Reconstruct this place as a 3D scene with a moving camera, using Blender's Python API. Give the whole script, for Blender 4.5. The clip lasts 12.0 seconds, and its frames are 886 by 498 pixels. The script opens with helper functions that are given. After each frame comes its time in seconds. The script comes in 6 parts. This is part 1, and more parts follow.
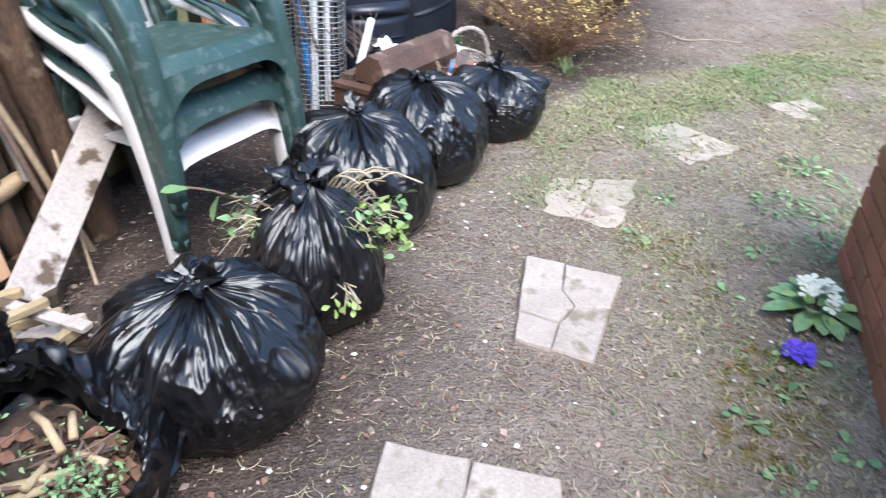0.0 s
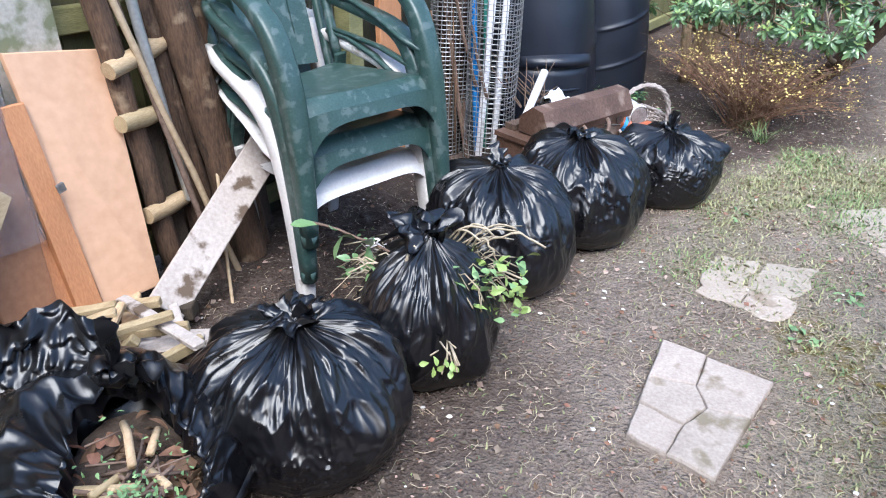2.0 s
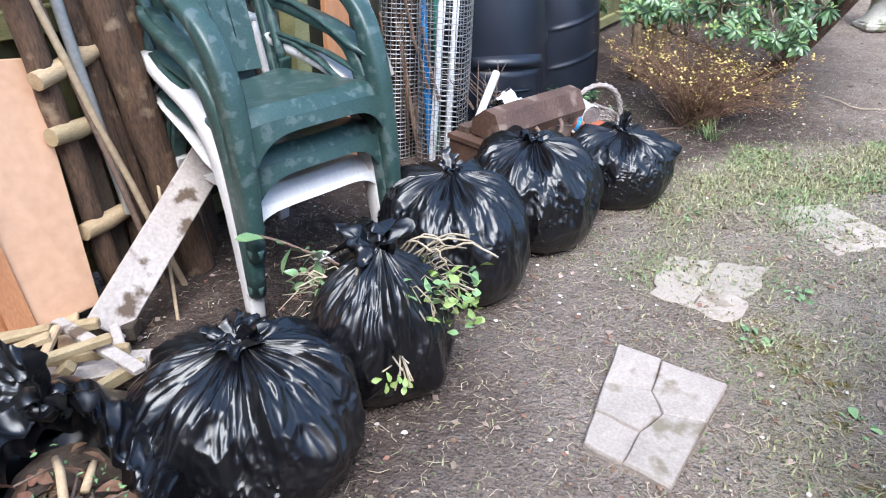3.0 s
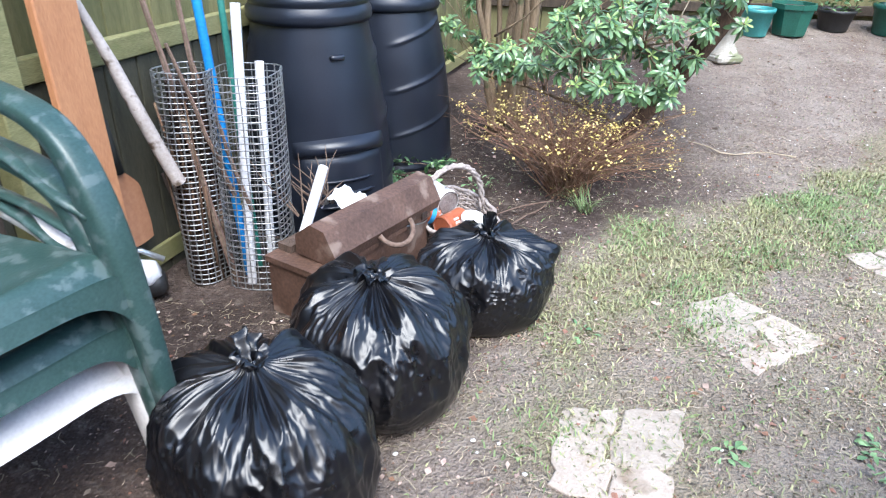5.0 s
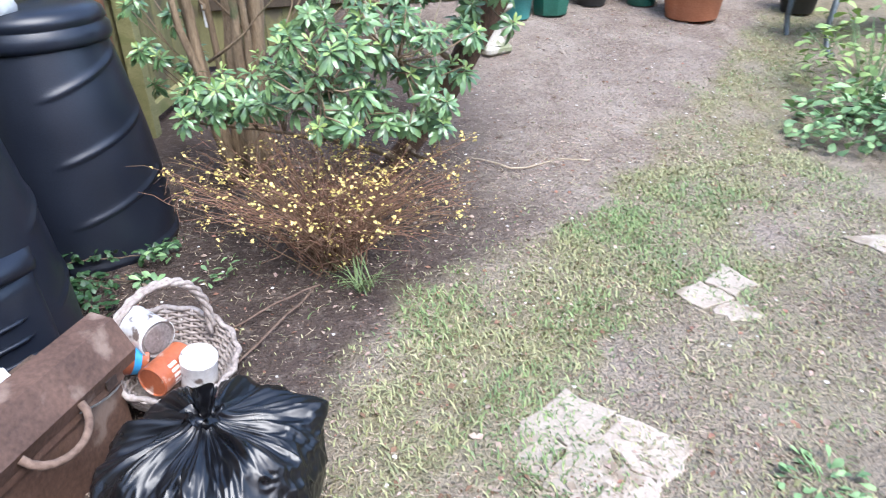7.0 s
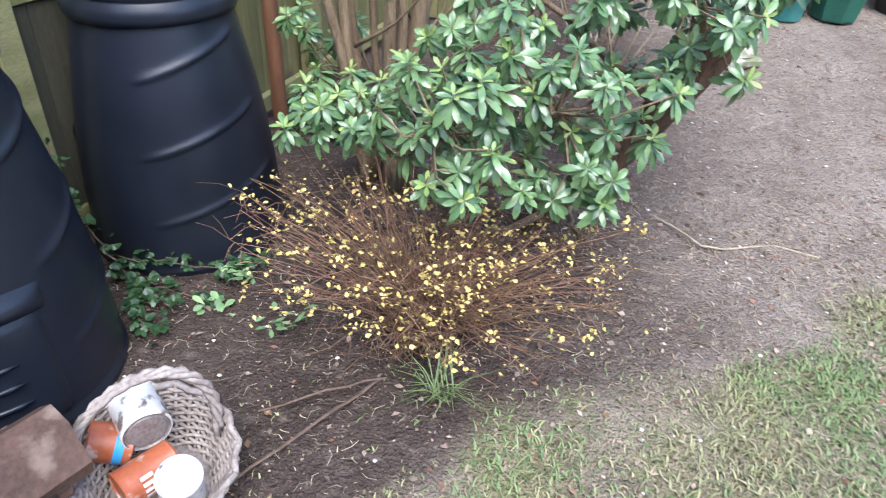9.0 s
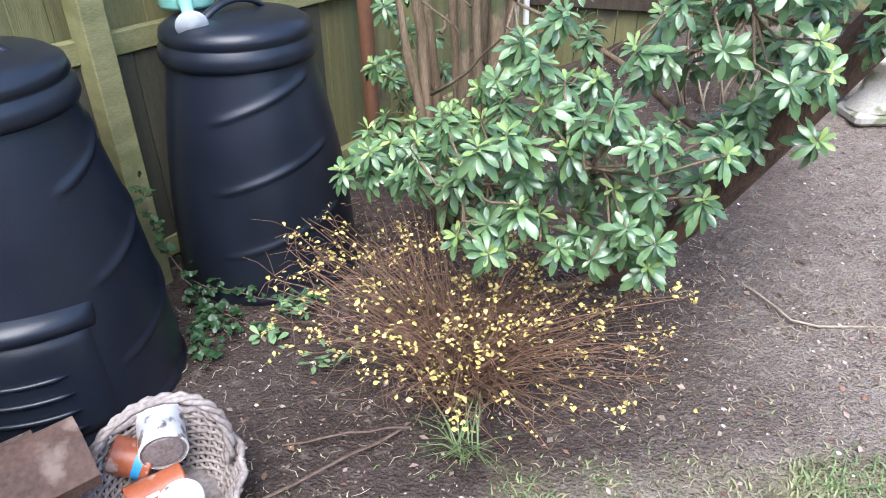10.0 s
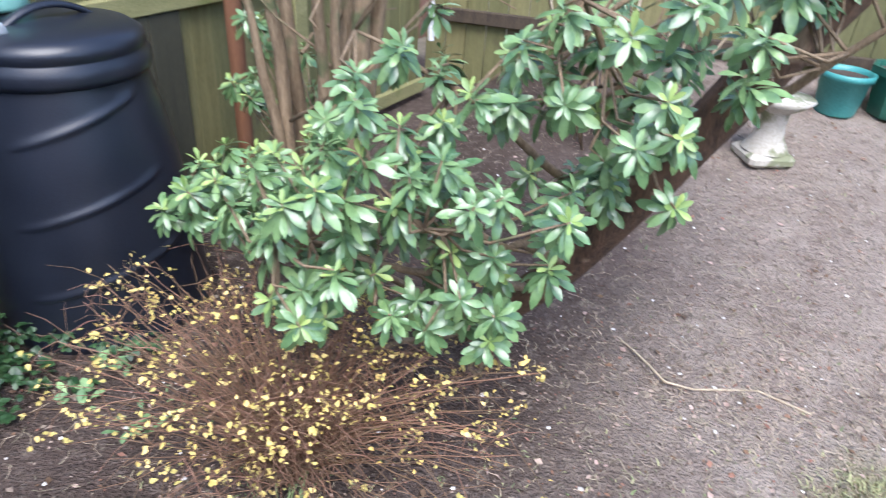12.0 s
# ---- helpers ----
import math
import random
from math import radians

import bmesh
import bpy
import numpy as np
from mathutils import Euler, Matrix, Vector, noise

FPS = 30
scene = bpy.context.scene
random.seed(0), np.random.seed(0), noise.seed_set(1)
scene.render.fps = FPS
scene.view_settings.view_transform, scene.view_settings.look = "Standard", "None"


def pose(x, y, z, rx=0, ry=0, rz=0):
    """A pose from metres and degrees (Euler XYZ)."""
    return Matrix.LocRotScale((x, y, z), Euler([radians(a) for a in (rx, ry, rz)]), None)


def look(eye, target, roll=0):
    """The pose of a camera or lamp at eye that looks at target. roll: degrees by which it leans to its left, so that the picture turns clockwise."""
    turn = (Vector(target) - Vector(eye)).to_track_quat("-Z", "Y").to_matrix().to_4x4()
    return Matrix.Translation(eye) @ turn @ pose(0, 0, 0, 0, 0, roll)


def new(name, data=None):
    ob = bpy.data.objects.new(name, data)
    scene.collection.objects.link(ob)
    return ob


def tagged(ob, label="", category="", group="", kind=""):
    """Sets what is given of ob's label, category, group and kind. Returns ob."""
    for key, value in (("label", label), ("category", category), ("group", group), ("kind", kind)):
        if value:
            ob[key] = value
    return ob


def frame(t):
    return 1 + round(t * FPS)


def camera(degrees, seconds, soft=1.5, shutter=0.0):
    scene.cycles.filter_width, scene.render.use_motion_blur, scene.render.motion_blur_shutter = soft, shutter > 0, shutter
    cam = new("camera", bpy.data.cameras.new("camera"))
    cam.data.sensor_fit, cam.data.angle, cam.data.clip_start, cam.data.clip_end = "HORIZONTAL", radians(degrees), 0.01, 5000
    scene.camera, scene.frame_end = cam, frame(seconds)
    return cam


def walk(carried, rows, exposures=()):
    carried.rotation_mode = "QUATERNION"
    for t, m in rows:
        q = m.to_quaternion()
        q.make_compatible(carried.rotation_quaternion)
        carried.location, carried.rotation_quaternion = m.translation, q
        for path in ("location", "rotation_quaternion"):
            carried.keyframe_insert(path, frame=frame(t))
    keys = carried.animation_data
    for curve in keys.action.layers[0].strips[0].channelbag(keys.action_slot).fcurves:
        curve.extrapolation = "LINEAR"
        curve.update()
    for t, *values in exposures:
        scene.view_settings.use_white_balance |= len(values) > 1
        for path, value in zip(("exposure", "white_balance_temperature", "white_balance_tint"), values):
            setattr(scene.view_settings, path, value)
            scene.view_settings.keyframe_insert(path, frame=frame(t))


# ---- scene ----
cam = camera(65.9, 12.0, soft=1.05, shutter=0.2)
PATH = [
    (0, (0.083, 0.3, 1.254), (0.081, 1.996, 0.195), 2.7),
    (0.5, (0.133, 0.371, 1.232), (-0.33, 2.019, 0.198), 3.1),
    (1, (0.2, 0.4, 1.225), (-0.45, 1.975, 0.179), 2.1),
    (1.5, (0.228, 0.424, 1.241), (-0.36, 2.058, 0.249), 2.2),
    (2, (0.241, 0.441, 1.251), (-0.297, 2.107, 0.283), 1.4),
    (2.5, (0.255, 0.458, 1.254), (-0.242, 2.136, 0.287), 1.5),
    (2.7, (0.263, 0.463, 1.256), (-0.216, 2.144, 0.286), 1.5),
    (4.3, (0.116, 0.929, 1.323), (0.001, 2.665, 0.338), 2.4),
    (4.5, (0.136, 1.006, 1.319), (0.03, 2.743, 0.334), 1.6),
    (5, (0.231, 1.328, 1.33), (0.154, 3.102, 0.409), 1.3),
    (5.5, (0.279, 1.511, 1.339), (0.271, 3.268, 0.383), 0.2),
    (6, (0.316, 1.803, 1.322), (0.661, 3.565, 0.44), 0.4),
    (6.5, (0.393, 1.997, 1.309), (1.174, 3.514, 0.265), 1.3),
    (7, (0.492, 2.236, 1.309), (0.959, 3.928, 0.35), -1.0),
    (7.1, (0.515, 2.286, 1.318), (0.926, 3.991, 0.357), -1.0),
    (7.2, (0.561, 2.329, 1.331), (0.884, 4.044, 0.353), -1.1),
    (8.8, (0.807, 2.955, 1.427), (0.835, 4.598, 0.286), 4.3),
    (9, (0.844, 2.993, 1.425), (0.735, 4.637, 0.291), 3.2),
    (9.5, (1.015, 3.065, 1.421), (0.636, 4.703, 0.337), 0.8),
    (10, (1.124, 3.089, 1.434), (0.592, 4.713, 0.395), -0.4),
    (10.5, (1.175, 3.082, 1.431), (0.58, 4.679, 0.384), -0.8),
    (11, (1.239, 3.092, 1.428), (0.731, 4.719, 0.382), -0.7),
    (11.5, (1.261, 3.205, 1.422), (0.811, 4.867, 0.404), 1.8),
    (11.7, (1.261, 3.287, 1.43), (0.852, 4.977, 0.442), 4.5),
    (11.9, (1.287, 3.381, 1.439), (0.867, 5.065, 0.445), 4.1),
    (12, (1.305, 3.424, 1.446), (0.94, 5.1, 0.418), 4.3),
]
walk(cam, [(t, look(eye, target, roll)) for t, eye, target, roll in PATH], exposures=[(0.0, 1.95, 6150, 9), (0.7, 1.82, 6050, 9), (2.5, 1.86, 6050, 9), (4.5, 2.0, 6050, 8), (6.0, 2.2, 6100, 8), (7.0, 2.02, 6100, 11), (8.8, 1.8, 6100, 11), (12.0, 1.85, 6100, 13)])

# ---- light: bright overcast sky ----
world = bpy.data.worlds.new("overcast_sky")
scene.world = world
world.use_nodes = True
wn = world.node_tree.nodes
wl = world.node_tree.links
sky = wn.new("ShaderNodeTexSky")
sky.sky_type = "NISHITA"
sky.sun_disc = False
sky.sun_elevation = radians(48)
sky.sun_rotation = radians(161)
sky.air_density = 1.0
sky.dust_density = 1.0
sky.ozone_density = 1.0
wl.new(sky.outputs["Color"], wn["Background"].inputs["Color"])
wn["Background"].inputs["Strength"].default_value = 0.15
sun = new("sun", bpy.data.lights.new("sun", "SUN"))
sun.data.energy = 1.5
sun.data.angle = radians(40)
sun.data.color = (1.0, 0.98, 0.95)
sun.matrix_basis = look((1.1, -3.2, 6.0), (0, 0, 0))

# ---- materials ----


def shade(name, low, high, rough=0.7, scale=12.0, fine=90.0, bump=0.3, metal=0.0, stretch=(1, 1, 1), stain=None, stain_at=0.6, stain_scale=3.0,
          random_by="", spread=0.25, spec=0.5, coat=0.0, trans=0.0):
    """Two tones mixed by coarse and fine noise, an optional stain, a random tone for each object or island, and relief."""
    m = bpy.data.materials.new(name)
    m.use_nodes = True
    n, l = m.node_tree.nodes, m.node_tree.links
    b = n["Principled BSDF"]
    co = n.new("ShaderNodeTexCoord")
    mp = n.new("ShaderNodeMapping")
    mp.inputs["Scale"].default_value = stretch
    l.new(co.outputs["Object"], mp.inputs["Vector"])
    big = n.new("ShaderNodeTexNoise")
    big.inputs["Scale"].default_value, big.inputs["Detail"].default_value = scale, 5
    small = n.new("ShaderNodeTexNoise")
    small.inputs["Scale"].default_value, small.inputs["Detail"].default_value = fine, 3
    l.new(mp.outputs[0], big.inputs["Vector"])
    l.new(mp.outputs[0], small.inputs["Vector"])
    add = n.new("ShaderNodeMath")
    add.operation = "MULTIPLY_ADD"
    add.inputs[1].default_value = 0.5
    l.new(small.outputs[0], add.inputs[0])
    half = n.new("ShaderNodeMath")
    half.operation = "MULTIPLY"
    half.inputs[1].default_value = 0.5
    l.new(big.outputs[0], half.inputs[0])
    l.new(half.outputs[0], add.inputs[2])
    ramp = n.new("ShaderNodeMapRange")
    ramp.inputs["From Min"].default_value, ramp.inputs["From Max"].default_value = 0.33, 0.67
    l.new(add.outputs[0], ramp.inputs["Value"])
    mix = n.new("ShaderNodeMix")
    mix.data_type = "RGBA"
    mix.inputs[6].default_value, mix.inputs[7].default_value = (*low, 1), (*high, 1)
    l.new(ramp.outputs[0], mix.inputs[0])
    out = mix.outputs[2]
    if stain:
        sn = n.new("ShaderNodeTexNoise")
        sn.inputs["Scale"].default_value, sn.inputs["Detail"].default_value = stain_scale, 7
        l.new(co.outputs["Object"], sn.inputs["Vector"])
        sr = n.new("ShaderNodeMapRange")
        sr.inputs["From Min"].default_value, sr.inputs["From Max"].default_value = stain_at, stain_at + 0.08
        l.new(sn.outputs[0], sr.inputs["Value"])
        sm = n.new("ShaderNodeMix")
        sm.data_type = "RGBA"
        sm.inputs[7].default_value = (*stain, 1)
        l.new(sr.outputs[0], sm.inputs[0])
        l.new(out, sm.inputs[6])
        out = sm.outputs[2]
    if random_by:
        if random_by == "object":
            rnd = n.new("ShaderNodeObjectInfo").outputs["Random"]
        else:
            rnd = n.new("ShaderNodeNewGeometry").outputs["Random Per Island"]
        hs = n.new("ShaderNodeHueSaturation")
        vr = n.new("ShaderNodeMapRange")
        vr.inputs["To Min"].default_value, vr.inputs["To Max"].default_value = 1 - spread, 1 + spread
        l.new(rnd, vr.inputs["Value"])
        l.new(vr.outputs[0], hs.inputs["Value"])
        hr = n.new("ShaderNodeMapRange")
        hr.inputs["To Min"].default_value, hr.inputs["To Max"].default_value = 0.5 + spread * 0.05, 0.5 - spread * 0.05
        l.new(rnd, hr.inputs["Value"])
        l.new(hr.outputs[0], hs.inputs["Hue"])
        l.new(out, hs.inputs["Color"])
        out = hs.outputs["Color"]
    l.new(out, b.inputs["Base Color"])
    rr = n.new("ShaderNodeMapRange")
    rr.inputs["To Min"].default_value, rr.inputs["To Max"].default_value = max(0.02, rough - 0.1), min(1, rough + 0.1)
    l.new(big.outputs[0], rr.inputs["Value"])
    l.new(rr.outputs[0], b.inputs["Roughness"])
    b.inputs["Metallic"].default_value = metal
    b.inputs["Specular IOR Level"].default_value = spec
    b.inputs["Coat Weight"].default_value = coat
    b.inputs["Transmission Weight"].default_value = trans
    if bump:
        bp = n.new("ShaderNodeBump")
        bp.inputs["Strength"].default_value, bp.inputs["Distance"].default_value = bump, 0.01
        l.new(add.outputs[0], bp.inputs["Height"])
        l.new(bp.outputs[0], b.inputs["Normal"])
    return m


M = {}
M["bag"] = shade("black_polythene", (0.0025, 0.0025, 0.003), (0.006, 0.006, 0.008), 0.3, 16, 90, 0.0, spec=0.6)


def crinkle(m, scale, strength):
    """Sharp fine creases, as in thin crushed film."""
    n, l = m.node_tree.nodes, m.node_tree.links
    co = n.new("ShaderNodeTexCoord")
    tx = n.new("ShaderNodeTexNoise")
    tx.noise_type = "RIDGED_MULTIFRACTAL"
    tx.inputs["Scale"].default_value, tx.inputs["Detail"].default_value, tx.inputs["Distortion"].default_value = scale, 2.5, 0.6
    l.new(co.outputs["Object"], tx.inputs["Vector"])
    bp = n.new("ShaderNodeBump")
    bp.inputs["Strength"].default_value, bp.inputs["Distance"].default_value = strength, 0.006
    l.new(tx.outputs[0], bp.inputs["Height"])
    l.new(bp.outputs[0], n["Principled BSDF"].inputs["Normal"])


crinkle(M["bag"], 26, 0.15)
M["slab"] = shade("worn_concrete", (0.29, 0.24, 0.205), (0.46, 0.395, 0.345), 0.85, 8, 120, 0.4, stain=(0.22, 0.18, 0.13), stain_at=0.56, stain_scale=9, random_by="object", spread=0.08)
M["slab_pale"] = shade("sandy_worn_concrete", (0.3, 0.245, 0.195), (0.45, 0.385, 0.32), 0.85, 8, 120, 0.4, stain=(0.22, 0.17, 0.12), stain_at=0.58, stain_scale=5, random_by="object", spread=0.08)
M["green"] = shade("weathered_green_plastic", (0.022, 0.05, 0.044), (0.045, 0.086, 0.078), 0.36, 9, 150, 0.1, stain=(0.085, 0.12, 0.115), stain_at=0.55, stain_scale=26)
M["white"] = shade("dirty_white_plastic", (0.6, 0.57, 0.55), (0.76, 0.73, 0.7), 0.45, 9, 120, 0.1, stain=(0.38, 0.33, 0.28), stain_at=0.66, stain_scale=12)
M["bin"] = shade("black_bin_plastic", (0.008, 0.01, 0.016), (0.015, 0.019, 0.03), 0.34, 5, 220, 0.1)
M["fence"] = shade("green_grey_fence_timber", (0.1, 0.095, 0.035), (0.2, 0.185, 0.08), 0.85, 4, 60, 0.4, stretch=(8, 8, 0.6), stain=(0.1, 0.085, 0.05), stain_at=0.6, stain_scale=4, random_by="object", spread=0.2)
M["rail"] = shade("pale_fence_rail_timber", (0.15, 0.145, 0.055), (0.29, 0.27, 0.125), 0.85, 4, 60, 0.4, stretch=(3, 0.6, 6), stain=(0.16, 0.17, 0.06), stain_at=0.58, stain_scale=5)
M["redpost"] = shade("brown_stained_post", (0.12, 0.05, 0.025), (0.22, 0.1, 0.05), 0.8, 4, 60, 0.4, stretch=(8, 8, 0.6))
M["oldwood"] = shade("old_grey_brown_timber", (0.03, 0.02, 0.014), (0.12, 0.082, 0.055), 0.9, 5, 70, 0.6, stretch=(5, 5, 1), random_by="object", spread=0.25)
M["bark"] = shade("rough_brown_bark", (0.03, 0.018, 0.011), (0.15, 0.085, 0.05), 0.95, 9, 60, 1.0, stretch=(3, 3, 0.6), stain=(0.27, 0.19, 0.12), stain_at=0.6, stain_scale=8)
M["greybark"] = shade("flaky_pale_bark", (0.12, 0.08, 0.045), (0.33, 0.24, 0.15), 0.95, 9, 60, 1.0, stretch=(4, 4, 0.5), stain=(0.1, 0.11, 0.05), stain_at=0.6, stain_scale=6)
M["chip"] = shade("peach_laminated_board", (0.56, 0.33, 0.2), (0.68, 0.42, 0.27), 0.55, 2, 30, 0.1, stain=(0.36, 0.2, 0.1), stain_at=0.7, stain_scale=9)
M["edge"] = shade("orange_board_edge", (0.38, 0.16, 0.07), (0.55, 0.26, 0.12), 0.7, 4, 60, 0.3, stretch=(4, 4, 0.7))
M["box"] = shade("card_and_board_brown", (0.3, 0.13, 0.065), (0.42, 0.21, 0.11), 0.6, 3, 50, 0.2)
M["film"] = shade("clear_packing_film", (0.75, 0.75, 0.78), (0.9, 0.9, 0.93), 0.12, 9, 60, 0.8, trans=0.88)
M["film"].node_tree.nodes["Principled BSDF"].inputs["IOR"].default_value = 1.12
# dark timber tone with the shade below the rail mixed into it
M["lowfence"] = shade("dark_shaded_panel_timber", (0.03, 0.03, 0.018), (0.075, 0.07, 0.045), 0.9, 4, 60, 0.4, stretch=(8, 8, 0.6), random_by="object", spread=0.2)
M["plank"] = shade("dirty_whitewashed_plank", (0.33, 0.28, 0.25), (0.52, 0.46, 0.42), 0.75, 6, 90, 0.4, stain=(0.11, 0.075, 0.05), stain_at=0.56, stain_scale=13)
M["pine"] = shade("fresh_pine_offcut", (0.3, 0.21, 0.11), (0.5, 0.38, 0.23), 0.75, 5, 60, 0.3, stretch=(5, 1, 5), stain=(0.3, 0.2, 0.1), stain_at=0.62, stain_scale=9, random_by="object", spread=0.2)
M["cane"] = shade("dry_cane", (0.3, 0.22, 0.13), (0.5, 0.38, 0.25), 0.7, 6, 60, 0.3, random_by="island", spread=0.3)
M["twig"] = shade("brown_twig", (0.09, 0.055, 0.04), (0.22, 0.15, 0.11), 0.9, 12, 70, 0.5, random_by="island", spread=0.3)
M["redtwig"] = shade("russet_twig", (0.13, 0.065, 0.038), (0.3, 0.18, 0.11), 0.85, 12, 70, 0.3, random_by="island", spread=0.3)
M["straw"] = shade("dry_stalks", (0.27, 0.215, 0.14), (0.5, 0.42, 0.3), 0.85, 12, 70, 0.2, random_by="island", spread=0.35)
M["tool"] = shade("brown_painted_tool_box", (0.06, 0.032, 0.021), (0.15, 0.085, 0.06), 0.55, 7, 80, 0.3, stain=(0.22, 0.155, 0.12), stain_at=0.58, stain_scale=9)
M["wire"] = shade("galvanised_wire", (0.3, 0.3, 0.3), (0.55, 0.55, 0.54), 0.45, 20, 90, 0.1, metal=0.9)
M["darkwire"] = shade("rusty_dark_wire", (0.03, 0.02, 0.016), (0.09, 0.06, 0.05), 0.75, 20, 90, 0.2, metal=0.4)
M["tube"] = shade("grey_metal_tube", (0.4, 0.42, 0.42), (0.6, 0.61, 0.6), 0.35, 12, 90, 0.1, metal=0.7)
M["pvc"] = shade("white_plastic_pipe", (0.68, 0.67, 0.68), (0.82, 0.81, 0.82), 0.4, 12, 90, 0.05, stain=(0.4, 0.36, 0.32), stain_at=0.66, stain_scale=10)
M["blue"] = shade("bright_blue_plastic", (0.01, 0.15, 0.45), (0.02, 0.26, 0.62), 0.4, 12, 90, 0.05)
M["teal"] = shade("green_plastic_pole", (0.02, 0.14, 0.11), (0.05, 0.22, 0.17), 0.4, 12, 90, 0.05)
M["wicker"] = shade("grey_weathered_wicker", (0.17, 0.135, 0.115), (0.44, 0.38, 0.34), 0.85, 14, 90, 0.5, random_by="island", spread=0.25)
M["tin"] = shade("white_paint_tin", (0.62, 0.59, 0.57), (0.8, 0.78, 0.76), 0.4, 9, 90, 0.1, stain=(0.17, 0.13, 0.11), stain_at=0.56, stain_scale=26)
M["tinbase"] = shade("dirty_tin_base", (0.15, 0.12, 0.11), (0.4, 0.35, 0.33), 0.5, 20, 120, 0.3, metal=0.3)
M["redtin"] = shade("terracotta_red_tin", (0.3, 0.075, 0.03), (0.42, 0.12, 0.05), 0.38, 9, 90, 0.1, stain=(0.5, 0.36, 0.3), stain_at=0.6, stain_scale=24)
M["band"] = shade("blue_tin_label", (0.03, 0.28, 0.62), (0.06, 0.36, 0.7), 0.4, 12, 90, 0.0)
M["print"] = shade("white_print", (0.7, 0.62, 0.58), (0.8, 0.72, 0.68), 0.5, 12, 90, 0.0)
M["leaf"] = shade("glossy_evergreen_leaf", (0.085, 0.17, 0.065), (0.19, 0.31, 0.13), 0.3, 8, 60, 0.2, random_by="object", spread=0.35, spec=0.7)
M["leafs"] = shade("evergreen_leaf_mass", (0.075, 0.155, 0.058), (0.18, 0.29, 0.12), 0.3, 8, 60, 0.2, random_by="island", spread=0.4, spec=0.7)
M["lime"] = shade("young_lime_leaf", (0.2, 0.31, 0.08), (0.32, 0.42, 0.14), 0.45, 8, 60, 0.2, random_by="island", spread=0.3)
M["yellow"] = shade("yellow_leaf", (0.5, 0.36, 0.085), (0.68, 0.55, 0.19), 0.55, 9, 60, 0.1, random_by="island", spread=0.3)
M["ivy"] = shade("dark_ivy_leaf", (0.015, 0.045, 0.018), (0.045, 0.1, 0.035), 0.4, 8, 60, 0.2, random_by="island", spread=0.4)
M["grass"] = shade("pale_grass_blade", (0.22, 0.235, 0.1), (0.38, 0.37, 0.2), 0.7, 2.5, 50, 0.0, random_by="island", spread=0.4)
M["freshgrass"] = shade("fresh_grass_blade", (0.13, 0.2, 0.065), (0.24, 0.31, 0.13), 0.6, 2.5, 50, 0.0, random_by="island", spread=0.35)
M["weed"] = shade("fresh_weed_leaf", (0.12, 0.23, 0.09), (0.25, 0.38, 0.17), 0.6, 6, 60, 0.2, random_by="island", spread=0.35)
M["litter"] = shade("leaf_and_bark_litter", (0.15, 0.105, 0.075), (0.42, 0.33, 0.26), 0.9, 3, 40, 0.2, random_by="island", spread=0.55)
M["dead"] = shade("dead_brown_leaf", (0.12, 0.06, 0.035), (0.28, 0.16, 0.1), 0.85, 8, 60, 0.3, random_by="island", spread=0.4)
M["pebble"] = shade("pale_stone_chip", (0.5, 0.46, 0.42), (0.8, 0.77, 0.72), 0.8, 9, 60, 0.2, random_by="island", spread=0.25)
M["stone"] = shade("pale_cast_stone", (0.36, 0.33, 0.27), (0.55, 0.51, 0.44), 0.85, 8, 90, 0.4, stain=(0.2, 0.21, 0.12), stain_at=0.5, stain_scale=9)
M["terra"] = shade("terracotta_clay", (0.36, 0.13, 0.06), (0.5, 0.21, 0.11), 0.8, 8, 90, 0.3)
M["potgreen"] = shade("dark_green_pot_plastic", (0.01, 0.075, 0.05), (0.025, 0.13, 0.09), 0.45, 8, 90, 0.1)
M["potteal"] = shade("teal_pot_plastic", (0.03, 0.2, 0.19), (0.07, 0.31, 0.29), 0.45, 8, 90, 0.1)
M["potblack"] = shade("black_pot_plastic", (0.012, 0.012, 0.013), (0.03, 0.03, 0.03), 0.5, 8, 90, 0.1)
M["soil"] = shade("pot_soil", (0.03, 0.02, 0.014), (0.08, 0.055, 0.04), 0.95, 20, 120, 0.8)
M["brick"] = shade("orange_brown_brick", (0.3, 0.115, 0.06), (0.43, 0.18, 0.1), 0.85, 9, 120, 0.4, random_by="object", spread=0.14)
M["mortar"] = shade("pinkish_mortar", (0.45, 0.3, 0.22), (0.58, 0.4, 0.3), 0.9, 20, 150, 0.4)
M["petal"] = shade("white_primrose_petal", (0.72, 0.72, 0.55), (0.85, 0.85, 0.7), 0.6, 9, 60, 0.0)
M["violet"] = shade("violet_petal", (0.09, 0.04, 0.42), (0.17, 0.08, 0.6), 0.6, 9, 60, 0.0, random_by="island", spread=0.3)
M["pink"] = shade("pink_petal", (0.6, 0.1, 0.3), (0.7, 0.2, 0.4), 0.6, 9, 60, 0.0)
M["mint"] = shade("mint_green_watering_can", (0.2, 0.5, 0.4), (0.3, 0.6, 0.5), 0.4, 9, 60, 0.05)
M["greyplastic"] = shade("pale_grey_rose_plastic", (0.4, 0.42, 0.43), (0.55, 0.57, 0.57), 0.5, 9, 60, 0.1)
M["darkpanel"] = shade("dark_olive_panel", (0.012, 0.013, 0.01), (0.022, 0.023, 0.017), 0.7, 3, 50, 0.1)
M["iron"] = shade("painted_cast_iron", (0.06, 0.07, 0.07), (0.14, 0.16, 0.16), 0.5, 9, 60, 0.2, metal=0.3)
